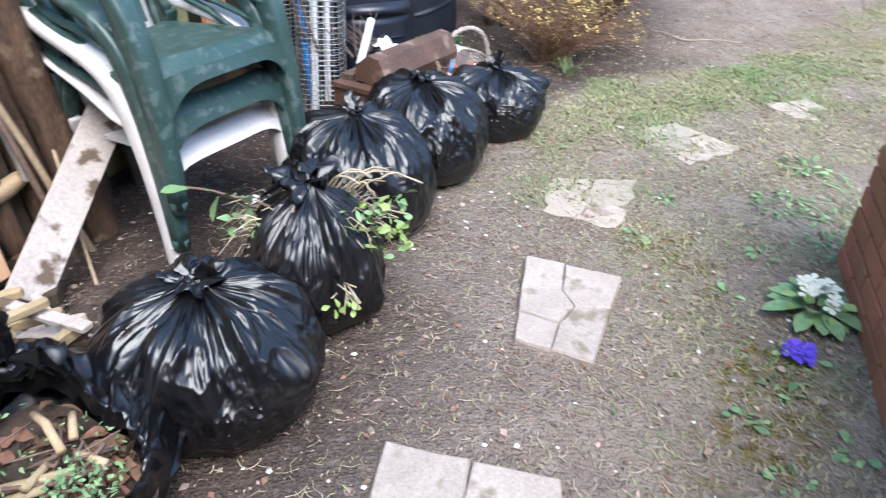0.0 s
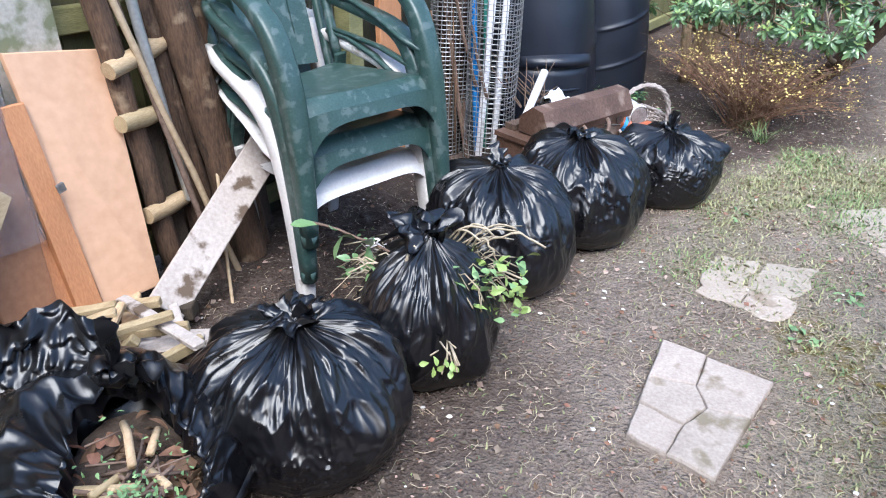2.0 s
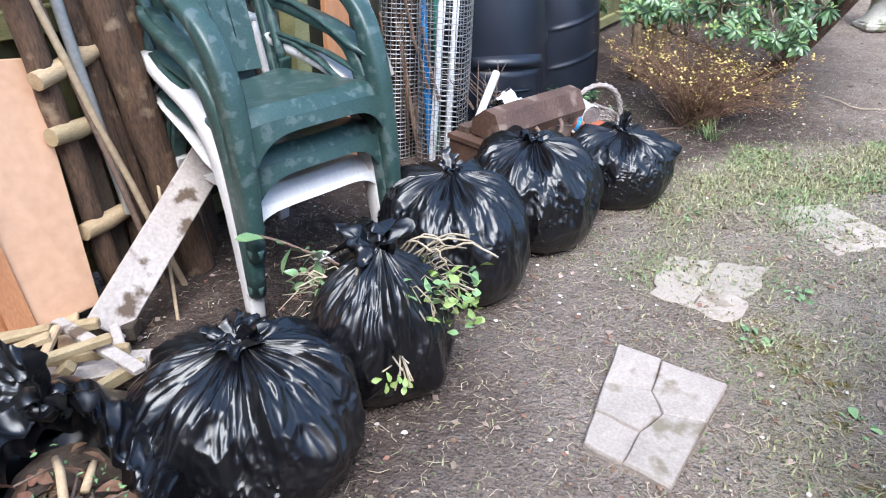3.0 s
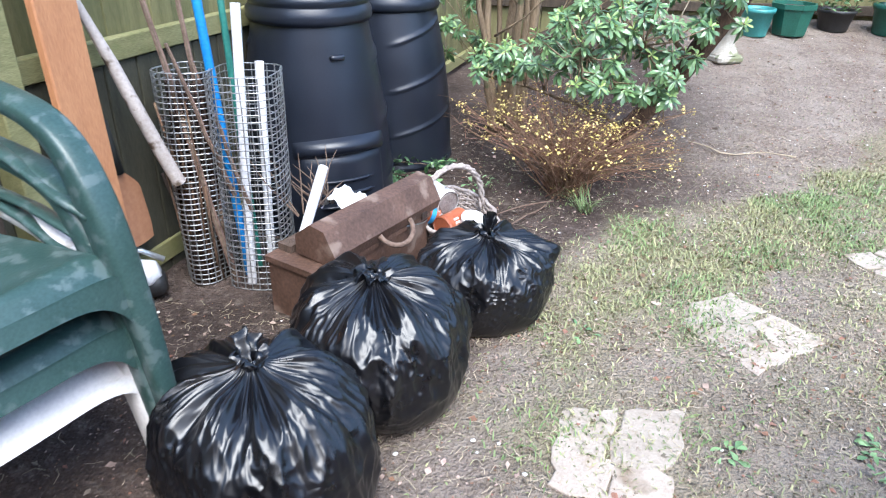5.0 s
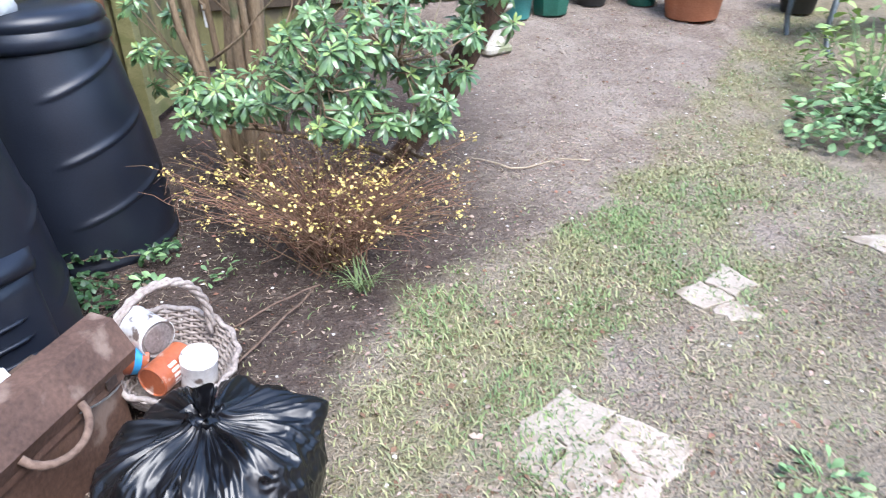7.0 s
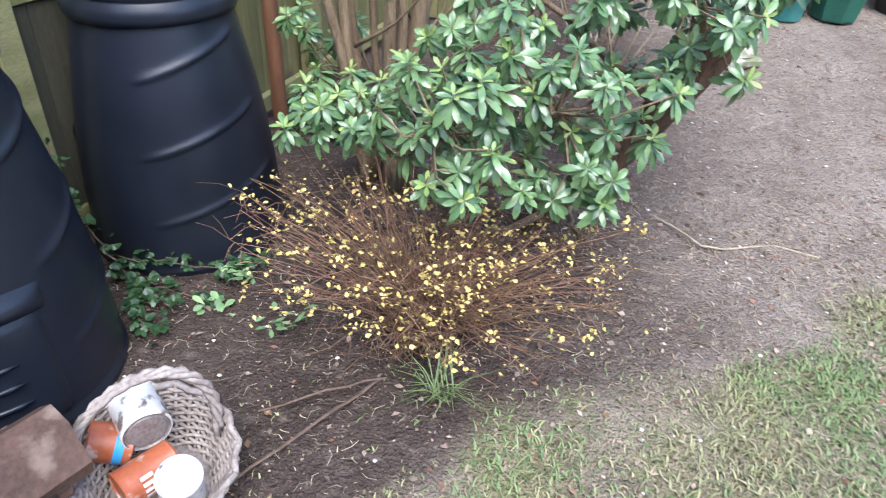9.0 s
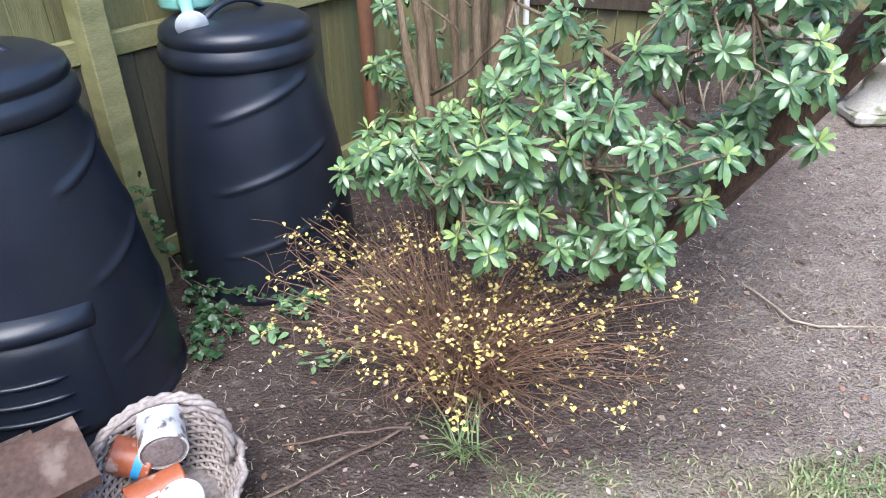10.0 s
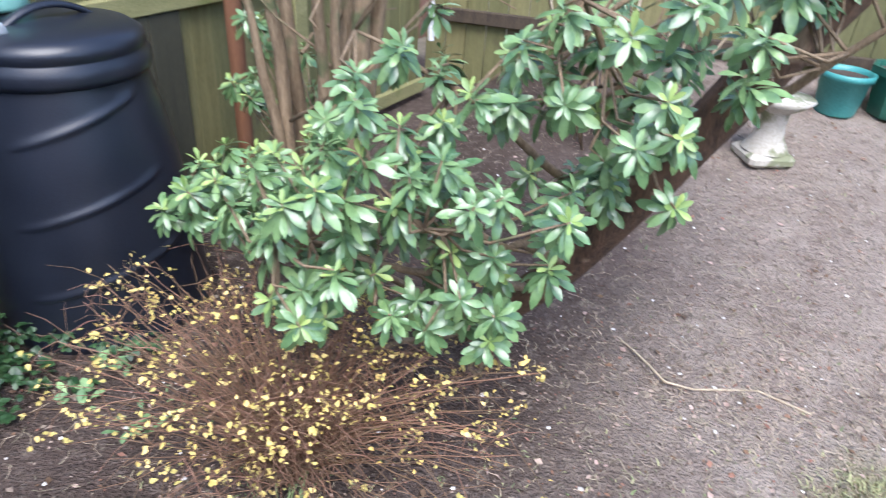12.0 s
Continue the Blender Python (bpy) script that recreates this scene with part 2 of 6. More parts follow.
M["render"] = shade("plain_wall_brick", (0.2, 0.1, 0.07), (0.3, 0.16, 0.11), 0.9, 3, 60, 0.3)
M["shed"] = shade("grey_green_boarding", (0.12, 0.15, 0.13), (0.22, 0.26, 0.23), 0.8, 4, 60, 0.3, stretch=(8, 8, 0.6), random_by="object", spread=0.15)
M["rag"] = shade("crumpled_white_sheet", (0.6, 0.6, 0.6), (0.78, 0.78, 0.78), 0.5, 12, 60, 0.3, stain=(0.3, 0.27, 0.25), stain_at=0.62, stain_scale=15)
M["string"] = shade("pale_blue_string", (0.4, 0.5, 0.6), (0.6, 0.68, 0.75), 0.7, 12, 60, 0.1)

# ---- mesh tools ----
R = random.Random(7)


def sm(a, b, x):
    t = min(1, max(0, (x - a) / (b - a)))
    return t * t * (3 - 2 * t)


class Mesh:
    """Collects vertices and faces of one part, in world metres."""

    def __init__(self):
        self.v, self.f = [], []

    def add(self, vs, fs):
        k = len(self.v)
        self.v.extend([tuple(p) for p in vs])
        self.f.extend([tuple(i + k for i in q) for q in fs])
        return self

    def box(self, m, sx, sy, sz, c=0.004):
        """A chamfered block, centred on the pose m."""
        vs, hx, hy, hz = [], sx / 2, sy / 2, sz / 2
        c = min(c, hx * 0.6, hy * 0.6, hz * 0.6)
        for z, k in ((-hz, c), (-hz + c, 0), (hz - c, 0), (hz, c)):
            x, y = hx - k, hy - k
            for px, py in ((x, y - c), (x - c, y), (-x + c, y), (-x, y - c), (-x, -y + c), (-x + c, -y), (x - c, -y), (x, -y + c)):
                vs.append(m @ Vector((px, py, z)))
        fs = [tuple(range(7, -1, -1)), tuple(range(24, 32))]
        for a in range(3):
            for i in range(8):
                j = (i + 1) % 8
                fs.append((a * 8 + i, a * 8 + j, a * 8 + 8 + j, a * 8 + 8 + i))
        return self.add(vs, fs)

    def bar(self, a, b, w, h, up=(0, 0, 1), c=0.004):
        """A chamfered bar from a to b; h lies along up."""
        a, b = Vector(a), Vector(b)
        d = (b - a).normalized()
        s = d.cross(Vector(up))
        s = s.normalized() if s.length > 1e-4 else Vector((1, 0, 0))
        u = s.cross(d)
        m = Matrix((s, d, u)).transposed().to_4x4()
        m.translation = (a + b) / 2
        return self.box(m, w, (b - a).length, h, c)

    def tube(self, pts, rad, n=6, cap=True, flat=1.0):
        """A swept round section along pts; rad is one radius or one for each point."""
        pts = [Vector(p) for p in pts]
        rads = rad if isinstance(rad, (list, tuple)) else [rad] * len(pts)
        side, vs = None, []
        for i, p in enumerate(pts):
            d = (pts[min(i + 1, len(pts) - 1)] - pts[max(i - 1, 0)])
            d = d.normalized() if d.length > 1e-7 else Vector((0, 0, 1))
            if side is None:
                side = d.cross(Vector((0.31, 0.17, 0.93)))
                if side.length < 0.05:
                    side = d.cross(Vector((1, 0, 0)))
            side = (side - d * side.dot(d)).normalized()
            up = d.cross(side)
            for k in range(n):
                a = 2 * math.pi * k / n
                vs.append(p + (side * math.cos(a) + up * math.sin(a) * flat) * rads[i])
        fs = []
        for i in range(len(pts) - 1):
            for k in range(n):
                j = (k + 1) % n
                fs.append((i * n + k, i * n + j, i * n + n + j, i * n + n + k))
        if cap:
            fs += [tuple(range(n - 1, -1, -1)), tuple(range((len(pts) - 1) * n, len(pts) * n))]
        return self.add(vs, fs)

    def lathe(self, m, profile, n=32, closed=False):
        """Turns (radius, height) pairs round the z axis of the pose m."""
        vs = [m @ Vector((r * math.cos(2 * math.pi * k / n), r * math.sin(2 * math.pi * k / n), z)) for r, z in profile for k in range(n)]
        fs = []
        for i in range(len(profile) - 1):
            for k in range(n):
                j = (k + 1) % n
                fs.append((i * n + k, i * n + j, i * n + n + j, i * n + n + k))
        return self.add(vs, fs)

    def grid(self, fn, nu, nv, wrap=False):
        """A sheet fn(u, v) with u and v from 0 to 1."""
        vs = [fn(i / nu, j / nv) for j in range(nv + 1) for i in range(nu if wrap else nu + 1)]
        w = nu if wrap else nu + 1
        fs = [(j * w + i, j * w + (i + 1) % w, (j + 1) * w + (i + 1) % w, (j + 1) * w + i) for j in range(nv) for i in range(nu)]
        return self.add(vs, fs)

    def leaf(self, m, size, width, fold=0.25, curl=0.3):
        """One leaf along +y of the pose m: two halves folded at the midrib."""
        vs = []
        for t, w in ((0, 0.1), (0.3, 0.55), (0.64, 1.0), (0.86, 0.74), (1, 0.06)):
            z = -curl * size * t * t
            for s in (-1, 0, 1):
                vs.append(m @ Vector((s * w * width / 2, t * size, z + abs(s) * w * width / 2 * fold)))
        fs = []
        for i in range(4):
            for k in range(2):
                fs.append((i * 3 + k, i * 3 + k + 1, i * 3 + k + 4, i * 3 + k + 3))
        return self.add(vs, fs)

    def dab(self, m, size, width):
        """A tiny leaf or chip: one bent quad."""
        h = width / 2
        return self.add([m @ Vector(p) for p in ((0, 0, 0), (h, size * 0.5, size * 0.12), (0, size, 0), (-h, size * 0.5, size * 0.12))], [(0, 1, 2, 3)])

    def data(self, name, inv=None, smooth=True):
        me = bpy.data.meshes.new(name)
        me.from_pydata([inv @ Vector(p) for p in self.v] if inv else self.v, [], self.f)
        if smooth:
            me.polygons.foreach_set("use_smooth", [True] * len(me.polygons))
        me.update()
        return me


ROOT = {}


def thing(name, at, label, category, group="", kind="", rz=0.0):
    """An Empty at a thing's base, to carry its parts."""
    ob = new(name)
    ob.empty_display_size = 0.05
    ob.matrix_basis = pose(*at, 0, 0, rz)
    ROOT[ob] = ob.matrix_basis.inverted()
    return tagged(ob, label, category, group, kind)


def part(name, mesh, material, parent, label="", smooth=True, kind="", sharp=None):
    inv = ROOT[parent]
    me = mesh.data(name, inv, smooth)
    me.materials.append(M[material])
    if sharp:
        me.set_sharp_from_angle(angle=radians(sharp))
    ob = new(name, me)
    ob.parent = parent
    ROOT[ob] = inv
    return tagged(ob, label, kind=kind)


def solo(name, mesh, material, at, label, category, group="", kind="", smooth=True, sharp=None):
    """A thing of one mesh, with its origin at its base."""
    m = Matrix.Translation(at)
    me = mesh.data(name, m.inverted(), smooth)
    me.materials.append(M[material])
    if sharp:
        me.set_sharp_from_angle(angle=radians(sharp))
    ob = new(name, me)
    ob.matrix_basis = m
    ROOT[ob] = m.inverted()
    return tagged(ob, label, category, group, kind)


def rod(name, pts, rad, material, label, category, group="", n=8):
    return solo(name, Mesh().tube(pts, rad, n), material, pts[0], label, category, group, sharp=50)


def arc(a, b, sag, n=8, wob=0.0):
    a, b = Vector(a), Vector(b)
    return [a.lerp(b, i / n) + Vector((R.uniform(-wob, wob), R.uniform(-wob, wob), R.uniform(-wob, wob) - sag * 4 * (i / n) * (1 - i / n))) for i in range(n + 1)]


def aim(p, d, roll=0.0):
    """A pose at p whose +y runs along d."""
    d = Vector(d).normalized()
    return Matrix.Translation(p) @ d.to_track_quat("Y", "Z").to_matrix().to_4x4() @ pose(0, 0, 0, 0, roll, 0)


# ---- plan ----
FX, FY, FA = -0.75, 4.3, radians(15.8)  # a point of the side fence, and its turn from the y axis
FD, FN = Vector((math.sin(FA), math.cos(FA), 0)), Vector((math.cos(FA), -math.sin(FA), 0))


def on_fence(y, z, off=0.0):
    s = (y - FY) / math.cos(FA)
    return Vector((FX, FY, 0)) + FD * s + FN * off + Vector((0, 0, z))


def lift(x, y):
    """The lie of the land: flat, rising gently towards the far end."""
    return 0.15 * max(0.0, min(y, 9.0) - 5.0) * sm(0.2, 1.3, x) * sm(4.9, 5.6, y)


def ground_z(x, y):
    return lift(x, y) + 0.012 * noise.noise((x * 1.7, y * 1.7, 0.3)) + 0.006 * noise.noise((x * 6, y * 6, 1.3))


def edge_y(x):
    """Where the lawn meets the bare soil."""
    pts = ((-2, 2.0), (0.3, 3.3), (0.55, 3.85), (0.9, 4.28), (1.4, 4.52), (2.0, 4.93), (2.8, 5.62), (3.8, 6.5), (6, 8.0), (9, 9.5))
    for (a, b), (c, d) in zip(pts, pts[1:]):
        if x <= c:
            return b + (d - b) * (x - a) / (c - a)
    return 9.5


def grass_at(x, y):
    """How thick the grass stands, 0 to 1."""
    d = edge_y(x) - y + 0.25 * noise.noise((x * 2.2, y * 2.2, 5.0)) + 0.12 * noise.noise((x * 7, y * 7, 2.0))
    band = sm(-0.05, 0.22, d)
    worn = 1 - 0.55 * sm(0.6, 1.5, d)
    side = sm(0.15, 0.8, x + 0.25 * noise.noise((x * 3, y * 3, 9.0)) - 0.25 * sm(2.6, 1.6, y))
    patch = 0.55 + 0.75 * noise.noise((x * 3.1, y * 3.1, 4.0))
    return max(0.0, min(1.0, band * worn * side * (patch if d > 0.75 else 0.72 + 0.6 * noise.noise((x * 4.5, y * 4.5, 7.0)))))


def moss_at(x, y):
    m = sm(-0.02, 0.25, noise.noise((x * 2.6 + 3, y * 1.8, 8.0)) + 0.3 * noise.noise((x * 9, y * 9, 3.0)) - 0.05)
    return m * sm(0.45, 0.8, x) * sm(3.3, 2.5, y) * sm(1.6, 1.2, x)


# ---- ground ----
def ground_material():
    m = bpy.data.materials.new("soil_and_lawn")
    m.use_nodes = True
    n, l = m.node_tree.nodes, m.node_tree.links
    b = n["Principled BSDF"]
    co = n.new("ShaderNodeTexCoord")

    def tex(scale, detail=6):
        t = n.new("ShaderNodeTexNoise")
        t.inputs["Scale"].default_value, t.inputs["Detail"].default_value = scale, detail
        l.new(co.outputs["Object"], t.inputs["Vector"])
        return t.outputs[0]

    def mixed(fac, a, c):
        x = n.new("ShaderNodeMix")
        x.data_type = "RGBA"
        for k, q in ((0, fac), (6, a), (7, c)):
            if isinstance(q, tuple):
                x.inputs[k].default_value = (*q, 1)
            else:
                l.new(q, x.inputs[k])
        return x.outputs[2]

    def band(v, a, c):
        r = n.new("ShaderNodeMapRange")
        r.inputs["From Min"].default_value, r.inputs["From Max"].default_value = a, c
        l.new(v, r.inputs["Value"])
        return r.outputs[0]

    def attr(name):
        a = n.new("ShaderNodeAttribute")
        a.attribute_name = name
        return a.outputs["Fac"]

    fine = tex(110, 4)
    dark = mixed(band(tex(2.2), 0.35, 0.65), (0.062, 0.044, 0.036), (0.12, 0.087, 0.073))
    pale = mixed(band(tex(2.9), 0.35, 0.65), (0.27, 0.21, 0.172), (0.4, 0.33, 0.275))
    soil = mixed(attr("dry"), dark, pale)

    def share(v, k):
        f = n.new("ShaderNodeMath")
        f.operation = "MULTIPLY"
        f.inputs[1].default_value = k
        l.new(v, f.inputs[0])
        return f.outputs[0]

    # pale specks fade on the damp bed, which also paints in the chairs' shade
    damp_shade = n.new("ShaderNodeMapRange")
    damp_shade.inputs["To Min"].default_value = 0.42
    l.new(attr("dry"), damp_shade.inputs["Value"])

    def dried(v):
        f = n.new("ShaderNodeMath")
        f.operation = "MULTIPLY"
        l.new(damp_shade.outputs[0], f.inputs[0])
        l.new(v, f.inputs[1])
        return f.outputs[0]

    soil = mixed(dried(share(band(tex(9, 7), 0.5, 0.68), 0.35)), soil, (0.2, 0.15, 0.12))
    soil = mixed(dried(share(band(tex(24, 6), 0.54, 0.7), 0.6)), soil, (0.42, 0.345, 0.28))
    soil = mixed(dried(share(band(fine, 0.56, 0.74), 0.6)), soil, (0.46, 0.39, 0.33))
    soil = mixed(share(band(tex(70, 4), 0.56, 0.72), 0.6), soil, (0.05, 0.035, 0.028))
    soil = mixed(share(band(tex(16, 6), 0.56, 0.72), 0.4), soil, (0.08, 0.058, 0.047))
    lawn = mixed(band(tex(14), 0.35, 0.65), (0.19, 0.185, 0.07), (0.36, 0.33, 0.16))
    soil = mixed(attr("grass"), soil, lawn)
    moss = mixed(band(tex(30), 0.35, 0.65), (0.13, 0.1, 0.03), (0.25, 0.19, 0.05))
    soft_moss = n.new("ShaderNodeMath")
    soft_moss.operation = "MULTIPLY"
    l.new(attr("moss"), soft_moss.inputs[0])
    l.new(band(tex(22, 5), 0.38, 0.62), soft_moss.inputs[1])
    col = mixed(soft_moss.outputs[0], soil, moss)
    l.new(col, b.inputs["Base Color"])
    b.inputs["Roughness"].default_value = 0.95
    b.inputs["Specular IOR Level"].default_value = 0.2
    bp = n.new("ShaderNodeBump")
    bp.inputs["Strength"].default_value, bp.inputs["Distance"].default_value = 1.0, 0.03
    s = n.new("ShaderNodeMath")
    s.operation = "ADD"
    l.new(fine, s.inputs[0])
    l.new(tex(35, 4), s.inputs[1])
    l.new(s.outputs[0], bp.inputs["Height"])
    l.new(bp.outputs[0], b.inputs["Normal"])
    return m


def dry_at(x, y):
    """Pale trodden or dried soil, against the dark dug bed beside the fence, whose tone also holds shade."""
    d = edge_y(x) - y
    bed = sm(-0.1, 0.25, d) * (0.8 + 0.2 * sm(0.2, 0.9, x)) + sm(1.1, 2.15, x + 0.3 * noise.noise((x, y, 2.0)))
    lane = sm(-0.35, 0.35, x + 0.18 * noise.noise((x * 2, y * 2, 6.0)))
    return max(0.0, min(1.0, min(1.0, bed) * lane))


def build_ground():
    xs = [-300, -100, -40, -15, -6, -3] + [round(-2 + 0.04 * i, 3) for i in range(176)] + [5.3, 6, 7, 9, 15, 40, 100, 300]
    ys = [-300, -100, -40, -15, -5, -2, -1] + [round(-0.4 + 0.04 * i, 3) for i in range(221)] + [8.7, 9.2, 11, 15, 40, 100, 300]
    vs, g, mo, dr = [], [], [], []
    for y in ys:
        for x in xs:
            near = -2.1 < x < 5.2 and -0.5 < y < 8.6
            z = ground_z(x, y) if near else lift(x, y)
            if near:
                z += 0.008 * noise.noise((x * 14, y * 14, 3.3))
            vs.append((x, y, z))
            g.append(0.75 * grass_at(x, y) if near else 0.3)
            mo.append(moss_at(x, y) if near else 0.0)
            dr.append(dry_at(x, y) if near else 1.0)
    w = len(xs)
    fs = [(j * w + i, j * w + i + 1, (j + 1) * w + i + 1, (j + 1) * w + i) for j in range(len(ys) - 1) for i in range(w - 1)]
    me = bpy.data.meshes.new("ground")
    me.from_pydata(vs, [], fs)
    me.polygons.foreach_set("use_smooth", [True] * len(fs))
    for name, values in (("grass", g), ("moss", mo), ("dry", dr)):
        me.attributes.new(name, "FLOAT", "POINT").data.foreach_set("value", values)
    me.materials.append(ground_material())
    return tagged(new("ground", me), "bare brown garden soil with a worn patchy lawn", "ground", kind="structure")


build_ground()

# ---- fences and walls ----


def build_fence():
    fence = thing("fence_side", on_fence(3, 0), "green-stained vertical timber board fence with pale rails", "fence", kind="structure")
    y = -1.0
    boards = []
    while y < 7.6:
        boards.append(y)
        y += 0.105
    for i, y in enumerate(boards):
        b = Mesh()
        m = Matrix.Translation(on_fence(y, 0.93, -0.03 - 0.004 * (i % 2))) @ pose(0, 0, 0, R.uniform(-0.3, 0.3), 0, -15.8 + R.uniform(-1, 1))
        b.box(m, 0.016, 0.112, 1.75, 0.003)
        part("board", b, "fence", fence, smooth=False)
    for z, w in ((0.86, 0.075), (0.09, 0.08), (1.6, 0.075)):
        part("rail", Mesh().bar(on_fence(-1, z, 0.0), on_fence(7.6, z, 0.0), 0.04, w), "rail", fence, smooth=False)
    # dark lower boards: shade behind the bins is put into their colour
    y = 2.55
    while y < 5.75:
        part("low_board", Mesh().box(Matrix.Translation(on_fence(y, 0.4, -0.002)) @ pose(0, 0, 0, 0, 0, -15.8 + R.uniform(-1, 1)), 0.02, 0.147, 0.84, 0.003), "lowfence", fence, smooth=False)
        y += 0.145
    for y in (-0.4, 1.4, 3.1, 4.8, 6.4):
        part("post", Mesh().bar(on_fence(y, -0.1, 0.045), on_fence(y, 1.85, 0.045), 0.085, 0.085, up=FN), "rail", fence, smooth=False)


build_fence()
# unseen wall, added to cut the sky light on bins and fence
solo("wall_neighbour", Mesh().bar(on_fence(2.6, 1.75, -0.9), on_fence(9.0, 1.75, -0.9), 0.2, 3.5), "render", on_fence(5.8, 0, -0.9), "unseen plain wall added beyond the fence to block sky light", "wall", kind="structure", smooth=False)


def build_back():
    back = thing("fence_back", (3, 7.75, 0.3), "grey-green timber boarding behind a row of pots", "fence", kind="structure")
    for i in range(52):
        x = 0.2 + i * 0.13
        part("board", Mesh().box(pose(x, 7.8 + 0.004 * (i % 2), 1.0), 0.126, 0.02, 1.9, 0.003), "fence" if x < 4.6 else "shed", back, smooth=False)
    for z in (0.5, 1.5):
        part("rail", Mesh().bar((0.2, 7.765, z), (6.9, 7.765, z), 0.04, 0.08), "oldwood", back, smooth=False)
    right = thing("fence_right", (6.9, 3, 0), "plain brown timber boarding closing the garden", "fence", kind="structure")
    for i in range(60):
        part("board", Mesh().box(pose(6.92 + 0.004 * (i % 2), -1.2 + i * 0.15, 0.95), 0.02, 0.146, 2.0, 0.003), "oldwood", right, smooth=False)
    # unseen closing wall added at the rear; it also darkens reflections
    house = solo("wall_house", Mesh().box(pose(2.6, -1.6, 1.4), 9.4, 0.25, 2.9, 0.01), "render", (2.6, -1.6, 0), "unseen plain brick wall added behind the camera, darkening reflections", "wall", kind="structure", smooth=False)


build_back()


def build_brick_pier():
    """The end of a low brick wall beside the path."""
    a, b = Vector((1.467, 2.361, 0)), Vector((1.198, 1.513, 0))
    d = (b - a).normalized()
    nrm = Vector((d.y, -d.x, 0))
    if nrm.x > 0:
        nrm = -nrm
    wall = thing("wall_brick", tuple(a), "orange-brown brick wall with pale mortar joints", "wall", kind="structure")
    core = Mesh().bar(a - nrm * 0.11 + d * 0.006 + Vector((0, 0, 0.43)), a - nrm * 0.11 + d * 2.2 + Vector((0, 0, 0.43)), 0.2, 0.9)
    part("mortar", core, "mortar", wall, smooth=False)
    yaw = math.degrees(math.atan2(d.y, d.x))
    for row in range(12):
        z = 0.036 + row * 0.075
        s = 0.1125 if row % 2 else 0.0
        k = 0
        while s < 2.1:
            ln = 0.1025 if (row % 2 and k == 0) else 0.215
            st = 0.0 if (row % 2 and k == 0) else s
            c = a + d * (st + ln / 2) - nrm * 0.052 + Vector((0, 0, z))
            part("brick", Mesh().box(Matrix.Translation(c) @ pose(0, 0, 0, 0, R.uniform(-0.5, 0.5), yaw), ln, 0.104 + R.uniform(0, 0.004), 0.065, 0.004), "brick", wall, smooth=False)
            s = st + ln + 0.01
            k += 1


build_brick_pier()

# ---- paving ----


def slab(corners, cracks, material, label, thick=0.02, wear=0.0, group="stepping slabs along the path"):
    """A broken square slab. cracks: polygons of its pieces in slab shares (0 to 1 each way)."""
    c = [Vector((*p, 0)) for p in corners]
    mid = sum(c, Vector()) / 4
    at = (mid.x, mid.y, ground_z(mid.x, mid.y))
    ob = thing("paving_slab", at, label, "paving slab", group)
    for poly in cracks:
        pts = []
        m = Mesh()
        n = len(poly)
        ctr = Vector((sum(p[0] for p in poly) / n, sum(p[1] for p in poly) / n, 0))
        for i in range(n):
            p, q = Vector((*poly[i], 0)), Vector((*poly[(i + 1) % n], 0))
            for t in (0, 0.33, 0.66):
                r = p.lerp(q, t)
                r = ctr + (r - ctr) * (0.994 - 0.6 * wear) + Vector((R.uniform(-0.008 - wear * 1.8, 0.008 + wear * 1.8), R.uniform(-0.008 - wear * 1.8, 0.008 + wear * 1.8), 0))
                u, v = r.x, r.y
                pts.append(c[0] * (1 - u) * (1 - v) + c[1] * u * (1 - v) + c[2] * u * v + c[3] * (1 - u) * v)
        k = len(pts)
        cen = sum(pts, Vector()) / k
        dz = R.uniform(-0.002, 0.003)
        tilt = (R.uniform(-0.01, 0.01), R.uniform(-0.01, 0.01))
        vs = []
        for inset, z in ((1.0, -0.04), (1.0, thick * 0.55), (0.965, thick * 0.9), (0.93, thick)):
            for p in pts:
                w = cen + (p - cen) * inset
                vs.append((w.x, w.y, at[2] + z + dz + (w.x - cen.x) * tilt[0] + (w.y - cen.y) * tilt[1]))
        fs = [(a * k + i, a * k + (i + 1) % k, a * k + k + (i + 1) % k, a * k + k + i) for a in range(3) for i in range(k)]
        fs.append(tuple(range(3 * k, 4 * k)))
        area = sum(pts[i].x * pts[(i + 1) % k].y - pts[(i + 1) % k].x * pts[i].y for i in range(k))
        m.add(vs, fs if area > 0 else [tuple(reversed(q)) for q in fs])
        part("piece", m, material, ob, smooth=False)
    return ob


CRACK_A = [[(0, 0), (0.42, 0), (0.44, 0.34), (0, 0.44)], [(0.42, 0), (1, 0), (1, 0.42), (0.62, 0.5), (0.44, 0.34)], [(0, 0.44), (0.44, 0.34), (0.62, 0.5), (0.5, 0.72), (0, 0.7)], [(0, 0.7), (0.5, 0.72), (0.46, 1), (0, 1)], [(0.62, 0.5), (1, 0.42), (1, 1), (0.46, 1), (0.5, 0.72)]]
CRACK_B = [[(0, 0), (0.5, 0), (0.44, 0.6), (0, 0.52)], [(0.5, 0), (1, 0), (1, 0.6), (0.44, 0.6)], [(0, 0.52), (0.44, 0.6), (0.5, 1), (0, 1)], [(0.44, 0.6), (1, 0.6), (0.96, 1), (0.5, 1)]]
CRACK_C = [[(0, 0), (0.46, 0.1), (0.5, 0.55), (0.05, 0.6)], [(0.5, 0.12), (0.95, 0), (1, 0.5), (0.52, 0.52)], [(0.08, 0.64), (0.5, 0.58), (0.55, 0.98), (0.15, 1)]]
slab([(0.36, 2.252), (0.67, 2.16), (0.505, 1.72), (0.295, 1.811)], CRACK_A, "slab", "cracked square pinkish-grey concrete slab on bare soil")
